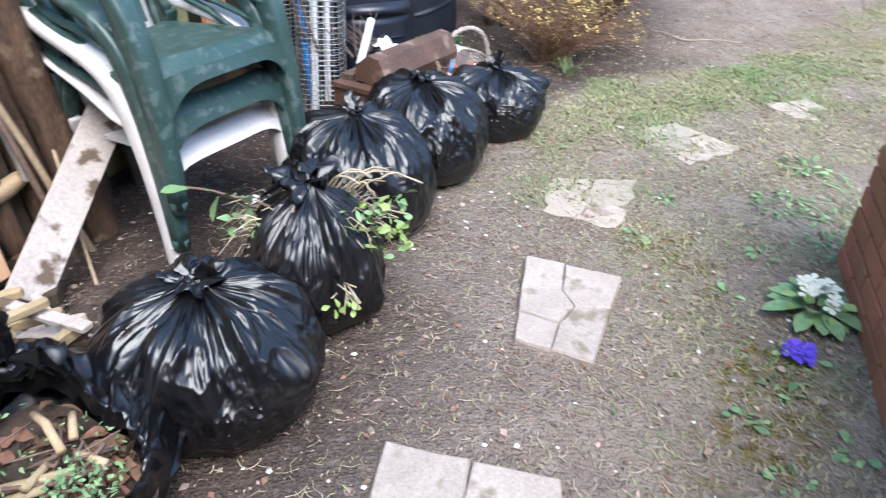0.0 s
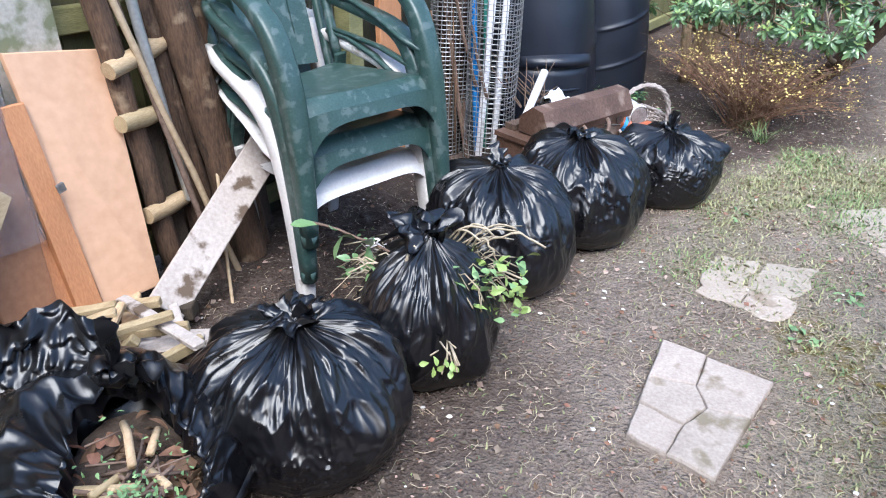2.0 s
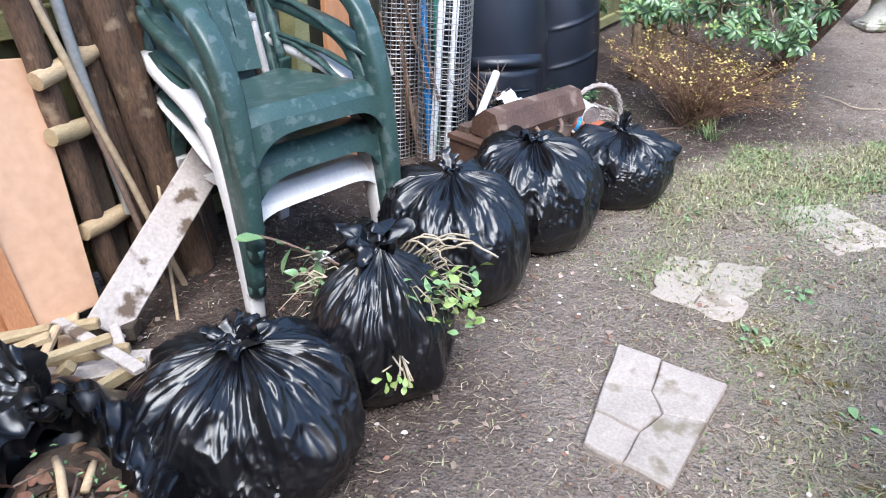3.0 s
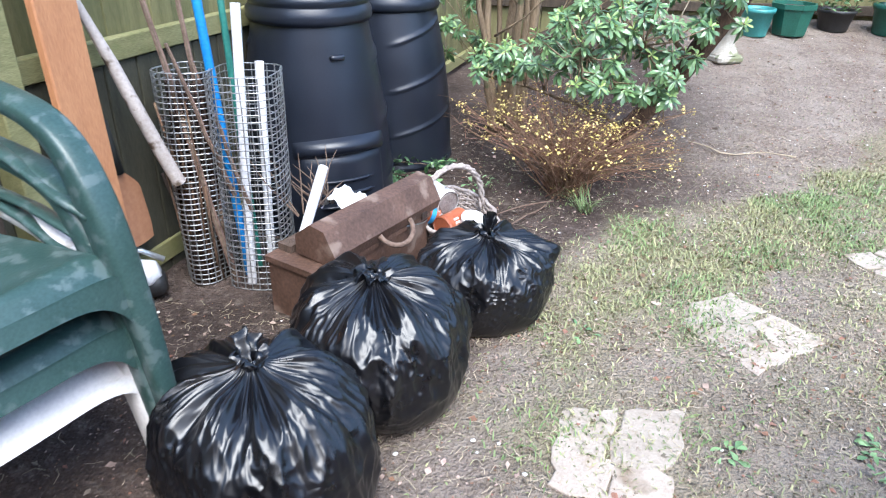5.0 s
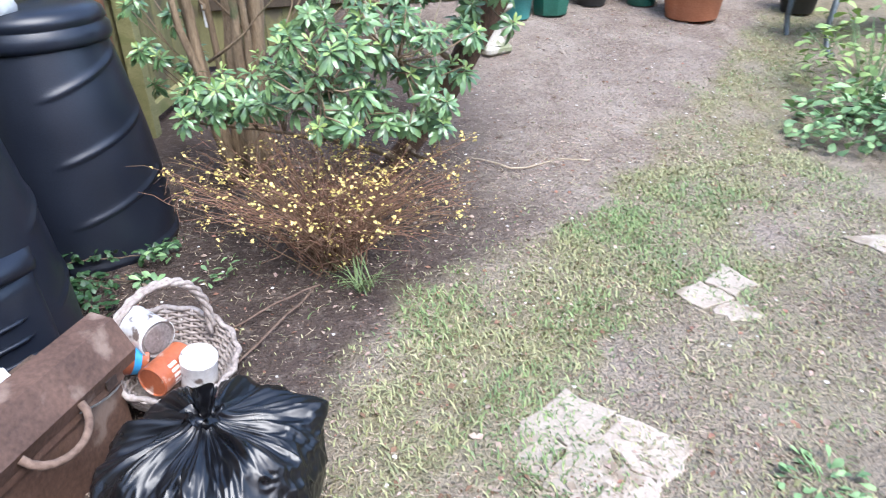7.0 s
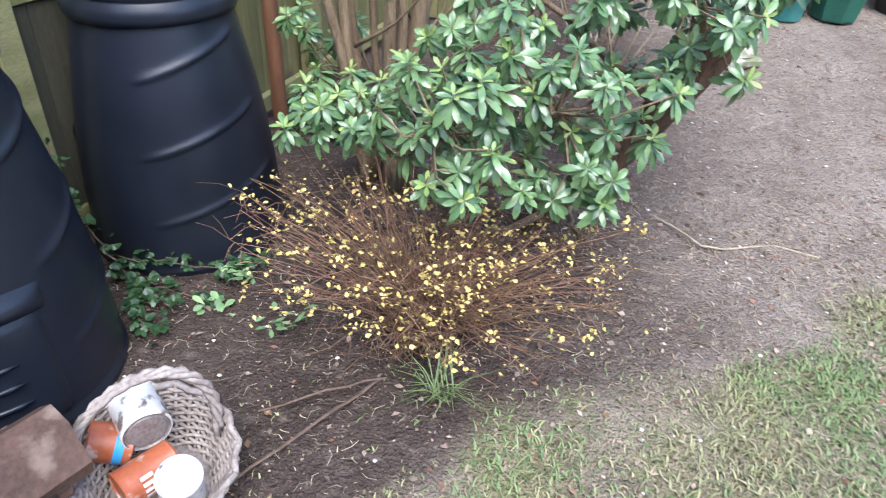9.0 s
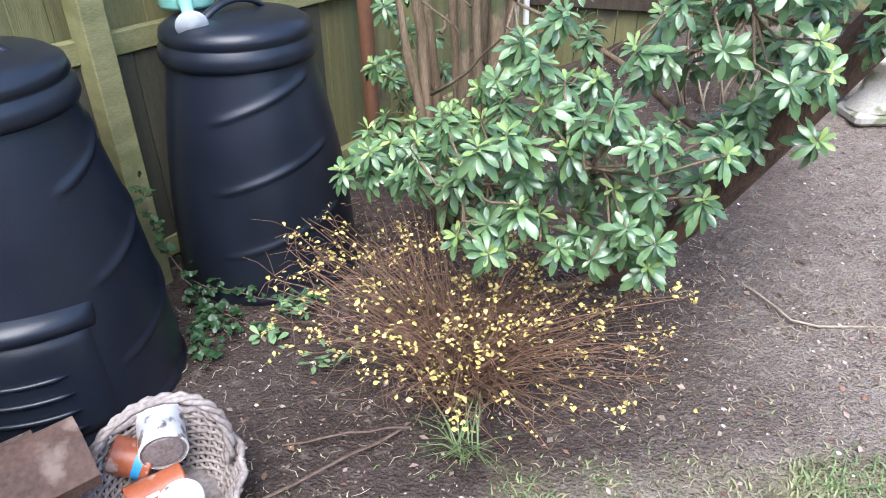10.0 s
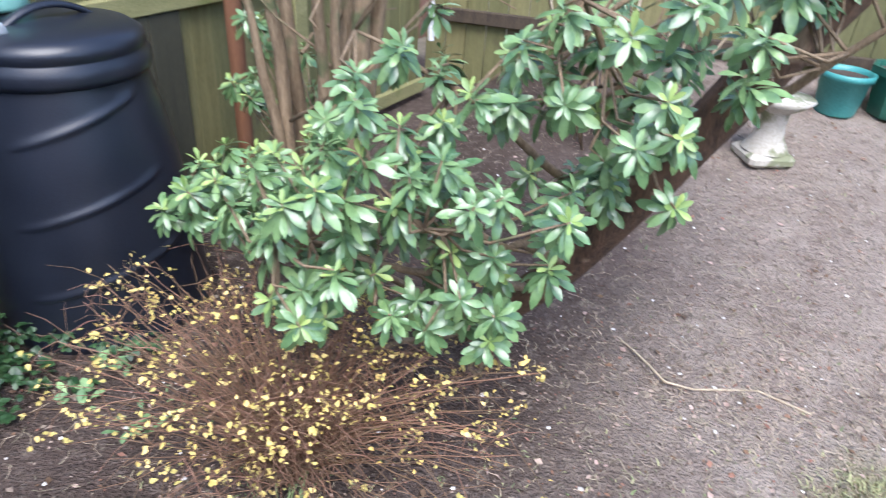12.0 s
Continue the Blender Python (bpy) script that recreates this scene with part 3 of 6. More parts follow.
slab([(-0.035, 1.419), (0.375, 1.335), (0.34, 0.9), (-0.08, 0.98)], CRACK_B, "slab", "cracked square concrete slab sunk in the soil")
slab([(0.50, 2.90), (0.88, 2.93), (0.74, 2.50), (0.46, 2.60)], CRACK_B, "slab_pale", "broken sandy slab half buried in soil", 0.006, 0.02)
slab([(0.945, 3.46), (1.225, 3.63), (1.475, 3.33), (1.16, 3.12)], CRACK_A, "slab_pale", "broken pale slab sunk in thin grass", 0.006, 0.02)
slab([(1.81, 3.99), (2.12, 4.12), (2.18, 3.75), (1.86, 3.78)], CRACK_C, "slab_pale", "broken pale slab of three pieces in worn grass", 0.006, 0.02)
slab([(2.7, 4.16), (3.06, 4.13), (3.13, 3.87), (2.71, 3.87)], CRACK_C, "slab_pale", "broken pale slab sunk in thin grass", 0.006, 0.02)
slab([(3.62, 4.35), (3.97, 4.3), (4.02, 3.98), (3.67, 3.98)], CRACK_B, "slab_pale", "broken pale slab sunk in thin grass", 0.006, 0.02)

# ---- rubbish sacks ----


def folds(rr, n, low=0.0):
    """Uneven folds round a full turn: a function of the angle, straight from crest to crest."""
    at = sorted((k + rr.uniform(-0.35, 0.35)) * 2 * math.pi / n for k in range(n))
    val = [(1.0 if k % 2 else low) * rr.uniform(0.55, 1.0) for k in range(n)]
    at = [at[-1] - 2 * math.pi] + at + [at[0] + 2 * math.pi]
    val = [val[-1]] + val + [val[0]]

    def f(a):
        a = (a - at[0]) % (2 * math.pi) + at[0]
        for k in range(len(at) - 1):
            if at[k] <= a <= at[k + 1]:
                q = (a - at[k]) / (at[k + 1] - at[k])
                return val[k] * (1 - q) + val[k + 1] * q
        return val[0]

    return f


def sack_body(c, r, h, seed, belly=0.42, dome=0.8, pleat=1.0, squash=1.0, lean=(0, 0), tie=(0, 0), pulls=(), nu=480, nv=130):
    """A filled sack: a full round barrel, its top drawn in to the tie by fans of sharp pleats."""
    rr = random.Random(seed)
    broad, mid, fine, reach = folds(rr, 15, -1.0), folds(rr, 34, -1.0), folds(rr, 84, -1.0), folds(rr, 30)
    ax = rr.uniform(0, 3.14)
    zb = h * belly

    def ridge(x, y, z, p):
        return (1 - min(1.0, 2.2 * abs(noise.noise((x, y, z))))) ** p

    def fn(u, v):
        a = 2 * math.pi * u
        ca, sa = math.cos(a), math.sin(a)
        n1 = noise.noise((ca * 1.3 + seed, sa * 1.3, v * 2))
        n2 = noise.noise((ca * 2.9 + seed, sa * 2.9, v * 5))
        rim = r * (1 + 0.045 * math.cos(2 * (a - ax)) + 0.06 * n1 + 0.025 * n2)
        if v < 0.42:
            q = v / 0.42
            th = -math.pi / 2 * (1 - q)
            rad = rim * max(0.0, math.cos(th)) ** 0.42
            z = zb * (1 + math.sin(th))
            s = 1.0
        else:
            q = (v - 0.42) / 0.58
            th = math.pi / 2 * q
            s = max(0.0, math.cos(th)) ** dome
            rad = 0.014 + (rim - 0.014) * s
            z = zb + (h - zb) * math.sin(th) ** 0.9
        up = sm(0.3, 0.5, v)
        # pleats from the tie, each of its own length
        L = 0.35 + 0.75 * reach(a + 0.12 * n1)
        f = 0.36 * fine(a + 0.05 * n2) * sm(0.75, 0.3, s) * 2 * math.pi / 84
        f += 0.4 * mid(a + 0.06 * n2) * sm(L, L - 0.35, s) * 2 * math.pi / 34
        f += 0.32 * broad(a + 0.14 * n1) * sm(1.08, 0.55, s) * 2 * math.pi / 15
        lift_ = pleat * f * s * r * up * (1 if v > 0.42 else 0)
        # crumples round the shoulder, stretch lines across the barrel
        crumple = ridge(ca * 2.2 + 3.1 * seed, sa * 2.2, z / h * 2.6, 1) - 0.5
        crumple += 0.5 * (ridge(ca * 5.2 + 1.7 * seed, sa * 5.2, z / h * 5.5, 1) - 0.5)
        crumple += 0.24 * (ridge(ca * 11 + 0.7 * seed, sa * 11, z / h * 9 + n2, 1) - 0.5)
        lift_ += 0.016 * r / 0.25 * crumple * sm(0.1, 0.5, s) * sm(0.22, 0.46, v)
        lines = ridge(ca * 0.9 + 5 * seed, sa * 0.9, z * 26 + 2.4 * n1, 8) + 0.7 * ridge(ca * 1.6 + 2 * seed, sa * 1.6, z * 58 + 3 * n2, 6)
        lift_ += 0.0042 * lines * sm(0.08, 0.25, v) * sm(0.62, 0.42, v) * sm(-0.05, 0.3, noise.noise((ca * 1.9, sa * 1.9 + seed, z * 6)) + 0.12)
        nz = math.sin(max(0.0, th)) if v > 0.42 else 0.0
        for pa, pz, amount in pulls:
            da = (a - pa + math.pi) % (2 * math.pi) - math.pi
            k = math.exp(-(da / 0.22) ** 2 - ((z - pz * h) / (0.16 * h)) ** 2)
            rad += amount * k
        rad += lift_ * (1 - 0.6 * nz)
        z += lift_ * nz + 0.028 * math.exp(-s / 0.1) * up
        w = sm(0, 1, z / h)
        x = c[0] + rad * ca * squash + lean[0] * z + tie[0] * w
        y = c[1] + rad * sa / squash + lean[1] * z + tie[1] * w
        return (x, y, max(-0.012, z - 0.012))

    return Mesh().grid(fn, nu, nv, True)


def ruffle(p, size, height, seed, spread=1.0, tilt=(0, 0)):
    """The gathered mouth above the tie of a sack, open like a frill."""
    rr = random.Random(seed)
    ph = rr.uniform(0, 6)

    def fn(u, v):
        a = 2 * math.pi * u
        k = 0.55 + 0.45 * math.sin(7 * a + ph) + 0.3 * math.sin(11 * a + 2 * ph)
        q = 0.016 + size * v ** 1.2 * (0.55 + 0.45 * k) * spread
        z = height * (1.3 * v - 0.5 * v * v) + 0.3 * height * v * math.sin(5 * a + ph) - 0.25 * size * v * v
        n = noise.noise((math.cos(a) * 3 + seed, math.sin(a) * 3, v * 4)) * size * 0.35 * v
        return (p[0] + q * math.cos(a) + n + tilt[0] * v * height, p[1] + q * math.sin(a) + n + tilt[1] * v * height, p[2] + z + n)

    return Mesh().grid(fn, 72, 12, True)


def ear(p, d, size, seed):
    """A crumpled end of plastic sticking out of a knot."""
    p, d = Vector(p), Vector(d).normalized()
    s = d.cross(Vector((0.3, 0.5, 0.8))).normalized()
    n = s.cross(d)

    def fn(u, v):
        w = (0.18 + 0.82 * v ** 0.7) * size * 0.5
        q = p + d * size * v * (1 + 0.15 * math.sin(7 * u + seed)) + s * (u - 0.5) * 2 * w
        k = 0.3 * math.sin(11 * u + seed) + 0.25 * noise.noise((u * 4 + seed, v * 3, 1))
        return q + n * size * k * (0.25 + 0.5 * v)

    return Mesh().grid(fn, 40, 14)


def sack(c, r, h, seed, label, belly=0.42, dome=0.8, pleat=1.0, squash=1.0, lean=(0, 0), tie=(0, 0), frill=(0.06, 0.04), tilt=(0, 0), ears=(), pulls=()):
    ob = thing("rubbish_sack", (*c, 0), label, "rubbish sack", "row of black sacks")
    part("sack_body", sack_body(c, r, h, seed, belly, dome, pleat, squash, lean, tie, pulls), "bag", ob, sharp=48)
    top = (c[0] + lean[0] * h + tie[0], c[1] + lean[1] * h + tie[1], h + 0.006)
    part("gathered_neck", ruffle(top, frill[0], frill[1], seed + 50, 1.0, tilt), "bag", ob)
    part("knot", Mesh().tube([(top[0] + 0.02 * math.cos(a), top[1] + 0.02 * math.sin(a), top[2] + 0.008 * math.sin(a * 2)) for a in [k * 0.7 for k in range(10)]], 0.012, 8), "bag", ob)
    for k, (d, size) in enumerate(ears):
        part("knot_end", ear(top, d, size, seed + k), "bag", ob)
    return ob


sack((-0.455, 1.53), 0.25, 0.345, 3, "full black plastic sack with pleats gathered at a tie, on soil", 0.46, 0.8, 1.15, tie=(-0.02, 0.03), frill=(0.07, 0.035), ears=(((0.6, 0.1, 0.5), 0.06), ((-0.6, 0.4, 0.4), 0.055)), pulls=((-0.35, 0.55, 0.025), (2.8, 0.6, 0.03)))
sack((-0.205, 2.49), 0.255, 0.385, 11, "tall full black plastic sack, tied, on soil", 0.5, 0.62, 1.0, lean=(-0.03, 0.02), tie=(-0.03, 0.05), frill=(0.03, 0.03), ears=(((-0.3, 0.7, 0.6), 0.075),), pulls=((2.6, 0.75, 0.02), (-0.9, 0.3, 0.015)))
sack((0.015, 2.955), 0.262, 0.375, 17, "bulging crumpled black plastic sack beside a tool box", 0.5, 0.66, 1.1, tie=(-0.05, 0.03), frill=(0.045, 0.02), ears=(((-0.4, -0.7, 0.2), 0.06), ((-0.9, -0.2, 0.15), 0.05)), pulls=((2.4, 0.8, 0.04), (0.4, 0.55, 0.015)))
sack((0.29, 3.39), 0.222, 0.29, 23, "small black plastic sack with a knotted top at the lawn's edge", 0.6, 0.6, 1.2, 1.04, tie=(0.0, 0.06), frill=(0.03, 0.03), ears=(((0.15, 0.2, 0.9), 0.07), ((-0.1, 0.4, 0.8), 0.055)), pulls=((0.25, 0.85, 0.05), (3.4, 0.85, 0.03)))


def leafy_sack():
    c, r, h = (-0.285, 1.955), 0.205, 0.4
    ob = thing("rubbish_sack", (*c, 0), "torn black plastic sack stuffed with cut stems and ivy leaves", "rubbish sack", "row of black sacks")
    part("sack_body", sack_body(c, r, h, 31, 0.4, 1.35, 1.1, pulls=((-0.5, 0.25, 0.03),)), "bag", ob, sharp=48)
    tie = (c[0], c[1], h - 0.02)
    part("gathered_neck", ruffle(tie, 0.085, 0.075, 77, 1.0, (-0.5, 0.3)), "bag", ob)
    stems = Mesh()
    for k in range(120):
        left = k % 5 < 3
        a = R.uniform(1.9, 3.7) if left else R.uniform(-0.5, 1.2)
        q = R.uniform(0.06, 0.17)
        p = Vector((c[0] + q * math.cos(a), c[1] + q * math.sin(a), h * R.uniform(0.6, 0.84)))
        d = Vector((math.cos(a + R.uniform(-1.2, 1.2)), math.sin(a + R.uniform(-1.2, 1.2)), R.uniform(-0.4, 0.6)))
        L = R.uniform(0.04, 0.13)
        stems.tube([p, p + d * L * 0.5 + Vector((0, 0, 0.012)), p + d * L + Vector((0, 0, R.uniform(-0.05, 0.01)))], R.uniform(0.0012, 0.0028), 4)
    part("stem_mass", stems, "straw", ob, "dry straw-coloured stems", kind="stuff")
    for k in range(7):
        p = Vector((c[0] + 0.02 + 0.015 * k, c[1] + 0.07, h * 0.88))
        q = p + Vector((R.uniform(0.05, 0.2), R.uniform(-0.04, 0.12), R.uniform(0.0, 0.06)))
        part("pale_stalk", Mesh().tube(arc(p, q, -0.04, 8, 0.004), 0.0032, 5), "straw", ob)
    part("pale_stalk", Mesh().tube(arc((c[0] - 0.08, c[1] - 0.1, h * 0.62), (c[0] - 0.02, c[1] - 0.07, h * 1.02), 0.0, 6, 0.006), 0.0045, 6), "straw", ob)
    for side, mat, n0 in ((1, "lime", 70), (1, "weed", 40), (-1, "leafs", 34)):
        for k in range(n0):
            if side > 0:
                p = Vector((c[0] + R.uniform(0.07, 0.27), c[1] + R.uniform(-0.1, 0.1), h * R.uniform(0.5, 0.9)))
            else:
                p = Vector((c[0] - R.uniform(0.07, 0.25), c[1] + R.uniform(-0.08, 0.12), h * R.uniform(0.6, 0.86)))
            d = Vector((R.uniform(-1, 1), R.uniform(-1, 1), R.uniform(-0.5, 0.6)))
            part("ivy_leaf" if side > 0 else "laurel_leaf", Mesh().leaf(aim(p, d, R.uniform(-60, 60)), R.uniform(0.02, 0.042), R.uniform(0.015, 0.028), 0.2, 0.3), mat, ob)
    root, end = Vector((c[0] - 0.08, c[1], h * 0.8)), Vector((c[0] - 0.37, c[1] + 0.02, h * 0.93))
    twig = part("laurel_twig", Mesh().tube(arc(root, end, -0.01, 6, 0.004), 0.004, 5), "twig", ob)
    for t, dx, dz in ((0.5, -0.2, 0.5), (0.62, -0.4, -0.7), (0.72, 0.3, 0.6), (0.35, 0.2, -0.6), (0.3, -0.1, 0.7), (0.9, -0.6, 0.3)):
        part("laurel_leaf", Mesh().leaf(aim(root.lerp(end, t), (dx, -0.5, dz), R.uniform(-40, 40)), 0.075, 0.034, 0.2, 0.3), "leafs", twig)
    for k in range(14):
        p = Vector((c[0] - 0.16 + R.uniform(-0.02, 0.02), c[1] + 0.01 + R.uniform(-0.012, 0.012), h * 0.84 + R.uniform(-0.01, 0.015)))
        part("white_petal", Mesh().leaf(aim(p, (R.uniform(-1, 1), R.uniform(-1, 0.2), R.uniform(-0.2, 1)), 0), 0.022, 0.013, 0.1, 0.2), "tin", ob)
    # bits poking out through a tear in the front
    for k in range(9):
        p = Vector((c[0] + 0.1 + R.uniform(-0.02, 0.03), c[1] - 0.2, 0.19 + R.uniform(-0.03, 0.02)))
        part("straw_bit", Mesh().tube([p + Vector((-0.005, 0.03, 0)), p + Vector((R.uniform(-0.02, 0.05), R.uniform(-0.04, -0.01), R.uniform(-0.03, 0.02)))], 0.0025, 5), "straw", ob)
    for k in range(8):
        p = Vector((c[0] + 0.1 + R.uniform(-0.03, 0.04), c[1] - 0.215, 0.18 + R.uniform(-0.03, 0.02)))
        part("ivy_leaf", Mesh().leaf(aim(p, (R.uniform(-1, 1), -0.6, R.uniform(-1, 0.3)), R.uniform(-60, 60)), 0.026, 0.016), "lime", ob)


leafy_sack()


def open_sack():
    c, r, h = Vector((-0.75, 1.2, 0)), 0.315, 0.29
    ob = thing("rubbish_sack", tuple(c), "open black plastic sack full of twigs, bark and dead leaves", "rubbish sack", "row of black sacks")
    oc, apex = Vector((-0.605, 1.15, 0)), 2.43
    rr = random.Random(8)
    broad, fine = folds(rr, 16, -1.0), folds(rr, 44, -1.0)

    def gap(a):
        return 0.125 + 0.15 * max(0.0, math.cos(a - apex)) ** 6 + 0.035 * max(0.0, math.cos(a + 0.75)) ** 2

    def ridge(x, y, z, p):
        return (1 - min(1.0, 2.0 * abs(noise.noise((x, y, z))))) ** p

    def fn(u, v):
        a = 2 * math.pi * u
        ca, sa = math.cos(a), math.sin(a)
        n1 = noise.noise((ca * 1.6 + 9, sa * 1.6, v * 2))
        n2 = noise.noise((ca * 4 + 9, sa * 4, v * 7))
        mouth = h * (0.86 + 0.1 * math.cos(a - apex) + 0.06 * n1)
        rim = r * (1 + 0.07 * n1 + 0.03 * n2 + 0.02 * broad(a))
        cr = 1.3 * (ridge(ca * 2.0, sa * 2.0, v * 4, 1) - 0.5)
        cq = 1.3 * (ridge(ca * 4.6, sa * 4.6 + 4, v * 9, 1) - 0.5)
        if v < 0.45:
            th = -math.pi / 2 * (1 - v / 0.45)
            p = c + Vector((ca, sa, 0)) * (rim * max(0.0, math.cos(th)) ** 0.45 + (0.012 * cr + 0.008 * cq) * sm(0.15, 0.4, v))
            p.z = mouth * 0.62 * (1 + math.sin(th)) - 0.012
        else:
            q = min(1.0, (v - 0.45) / 0.45)
            edge = c + Vector((ca, sa, 0)) * rim
            lip = oc + Vector((ca, sa, 0)) * gap(a) * (1 + 0.06 * fine(a))
            p = edge.lerp(lip, q ** 1.25)
            p.z = mouth * (0.62 + 0.38 * math.sin(math.pi / 2 * min(1.0, q * 1.5))) - 0.012
            p.z += 0.018 * cr * sm(0, 0.3, q) + 0.01 * cq * sm(0, 0.3, q) + 0.012 * broad(a + 0.2 * n1) * q + 0.006 * fine(a + 0.1 * n2) * q - 0.02 * q * q
            if v > 0.9:
                k = (v - 0.9) / 0.1
                p += Vector((ca, sa, 0)) * (0.012 * math.sin(math.pi * k)) + Vector((0, 0, 0.008 * math.sin(math.pi * k) - 0.06 * k * k))
        return (p.x, p.y, max(-0.01, p.z))

    part("sack_body", Mesh().grid(fn, 300, 130, True), "bag", ob, sharp=48)
    kn = Vector((-0.785, 1.325, h + 0.01))
    part("knot", Mesh().tube([kn + Vector((0.03 * math.cos(g), 0.03 * math.sin(g), 0.012 * math.sin(2 * g))) for g in [k * 0.7 for k in range(10)]], 0.022, 8), "bag", ob)
    for k, (d, size) in enumerate((((0.05, 0.1, 0.9), 0.1), ((0.8, 0.1, 0.1), 0.1), ((0.4, -0.5, 0.25), 0.07))):
        part("knot_end", ear(kn, d, size, 3 + 2 * k), "bag", ob)

    def flap(u, v):
        x = u * 2 - 1
        base = Vector((-0.95, 1.3, h * 0.8)) + Vector((0.82, 0.57, 0)) * x * (0.11 + 0.02 * v)
        back = Vector((-0.57, 0.82, 0)) * (0.1 * (1 - x * x) * v + 0.05 * v)
        n = noise.noise((u * 5, v * 4, 3)) * 0.05 * v + 0.014 * math.sin(13 * u + 4 * v) * v + 0.03 * abs(noise.noise((u * 9, v * 6, 5)))
        return tuple(base + back + Vector((n, -n, 0.12 * v * (0.9 + 0.25 * noise.noise((u * 4, 1, 2))))))

    part("torn_flap", Mesh().grid(flap, 40, 20), "bag", ob)

    def inside(share=0.9):
        a = R.uniform(0, 6.2832)
        return oc + Vector((math.cos(a), math.sin(a), 0)) * gap(a) * share * math.sqrt(R.random())

    fill = Mesh().grid(lambda u, v: tuple(oc + Vector((math.cos(6.2832 * u), math.sin(6.2832 * u), 0)) * (gap(6.2832 * u) + 0.02) * v + Vector((0, 0, h * (0.54 - 0.06 * v) + 0.02 * noise.noise((u * 9, v * 5, 0))))), 30, 8, True)
    part("soil_fill", fill, "soil", ob)
    dead = Mesh()
    for k in range(110):
        p = inside() + Vector((0, 0, h * 0.54 + R.uniform(0, 0.03)))
        dead.leaf(aim(p, (R.uniform(-1, 1), R.uniform(-1, 1), R.uniform(-0.2, 0.4)), R.uniform(-90, 90)), R.uniform(0.025, 0.06), R.uniform(0.015, 0.035), 0.4, 0.5)
    part("dead_leaves", dead, "dead", ob, kind="stuff")
    for k in range(26):
        p = inside(0.6) + Vector((0, 0, h * 0.72))
        d = Vector((R.uniform(-1, 1), R.uniform(-1, 1), R.uniform(-0.15, 0.3))).normalized()
        part("broken_stick", Mesh().tube([p - d * 0.05, p, p + d * R.uniform(0.03, 0.08)], R.uniform(0.002, 0.0045) if k > 5 else 0.009, 6), "twig" if k > 5 else "pine", ob)
    part("broken_stick", Mesh().tube([(-0.71, 1.25, 0.23), (-0.66, 1.21, 0.25), (-0.6, 1.15, 0.245)], 0.009, 8), "pine", ob)
    lv = Mesh()
    for k in range(260):
        t = R.random()
        p = Vector((-0.6 + 0.12 * t, 1.02 + 0.13 * R.random(), h * 0.7 + R.uniform(0, 0.05)))
        if k % 5 == 0:
            p = inside() + Vector((0, 0, h * 0.72))
        lv.leaf(aim(p, (R.uniform(-1, 1), R.uniform(-1, 1), R.uniform(-0.2, 0.6)), R.uniform(-60, 60)), R.uniform(0.008, 0.018), R.uniform(0.005, 0.009))
    part("sprig_mass", lv, "weed", ob, kind="stuff")


open_sack()

# ---- stacked garden chairs ----


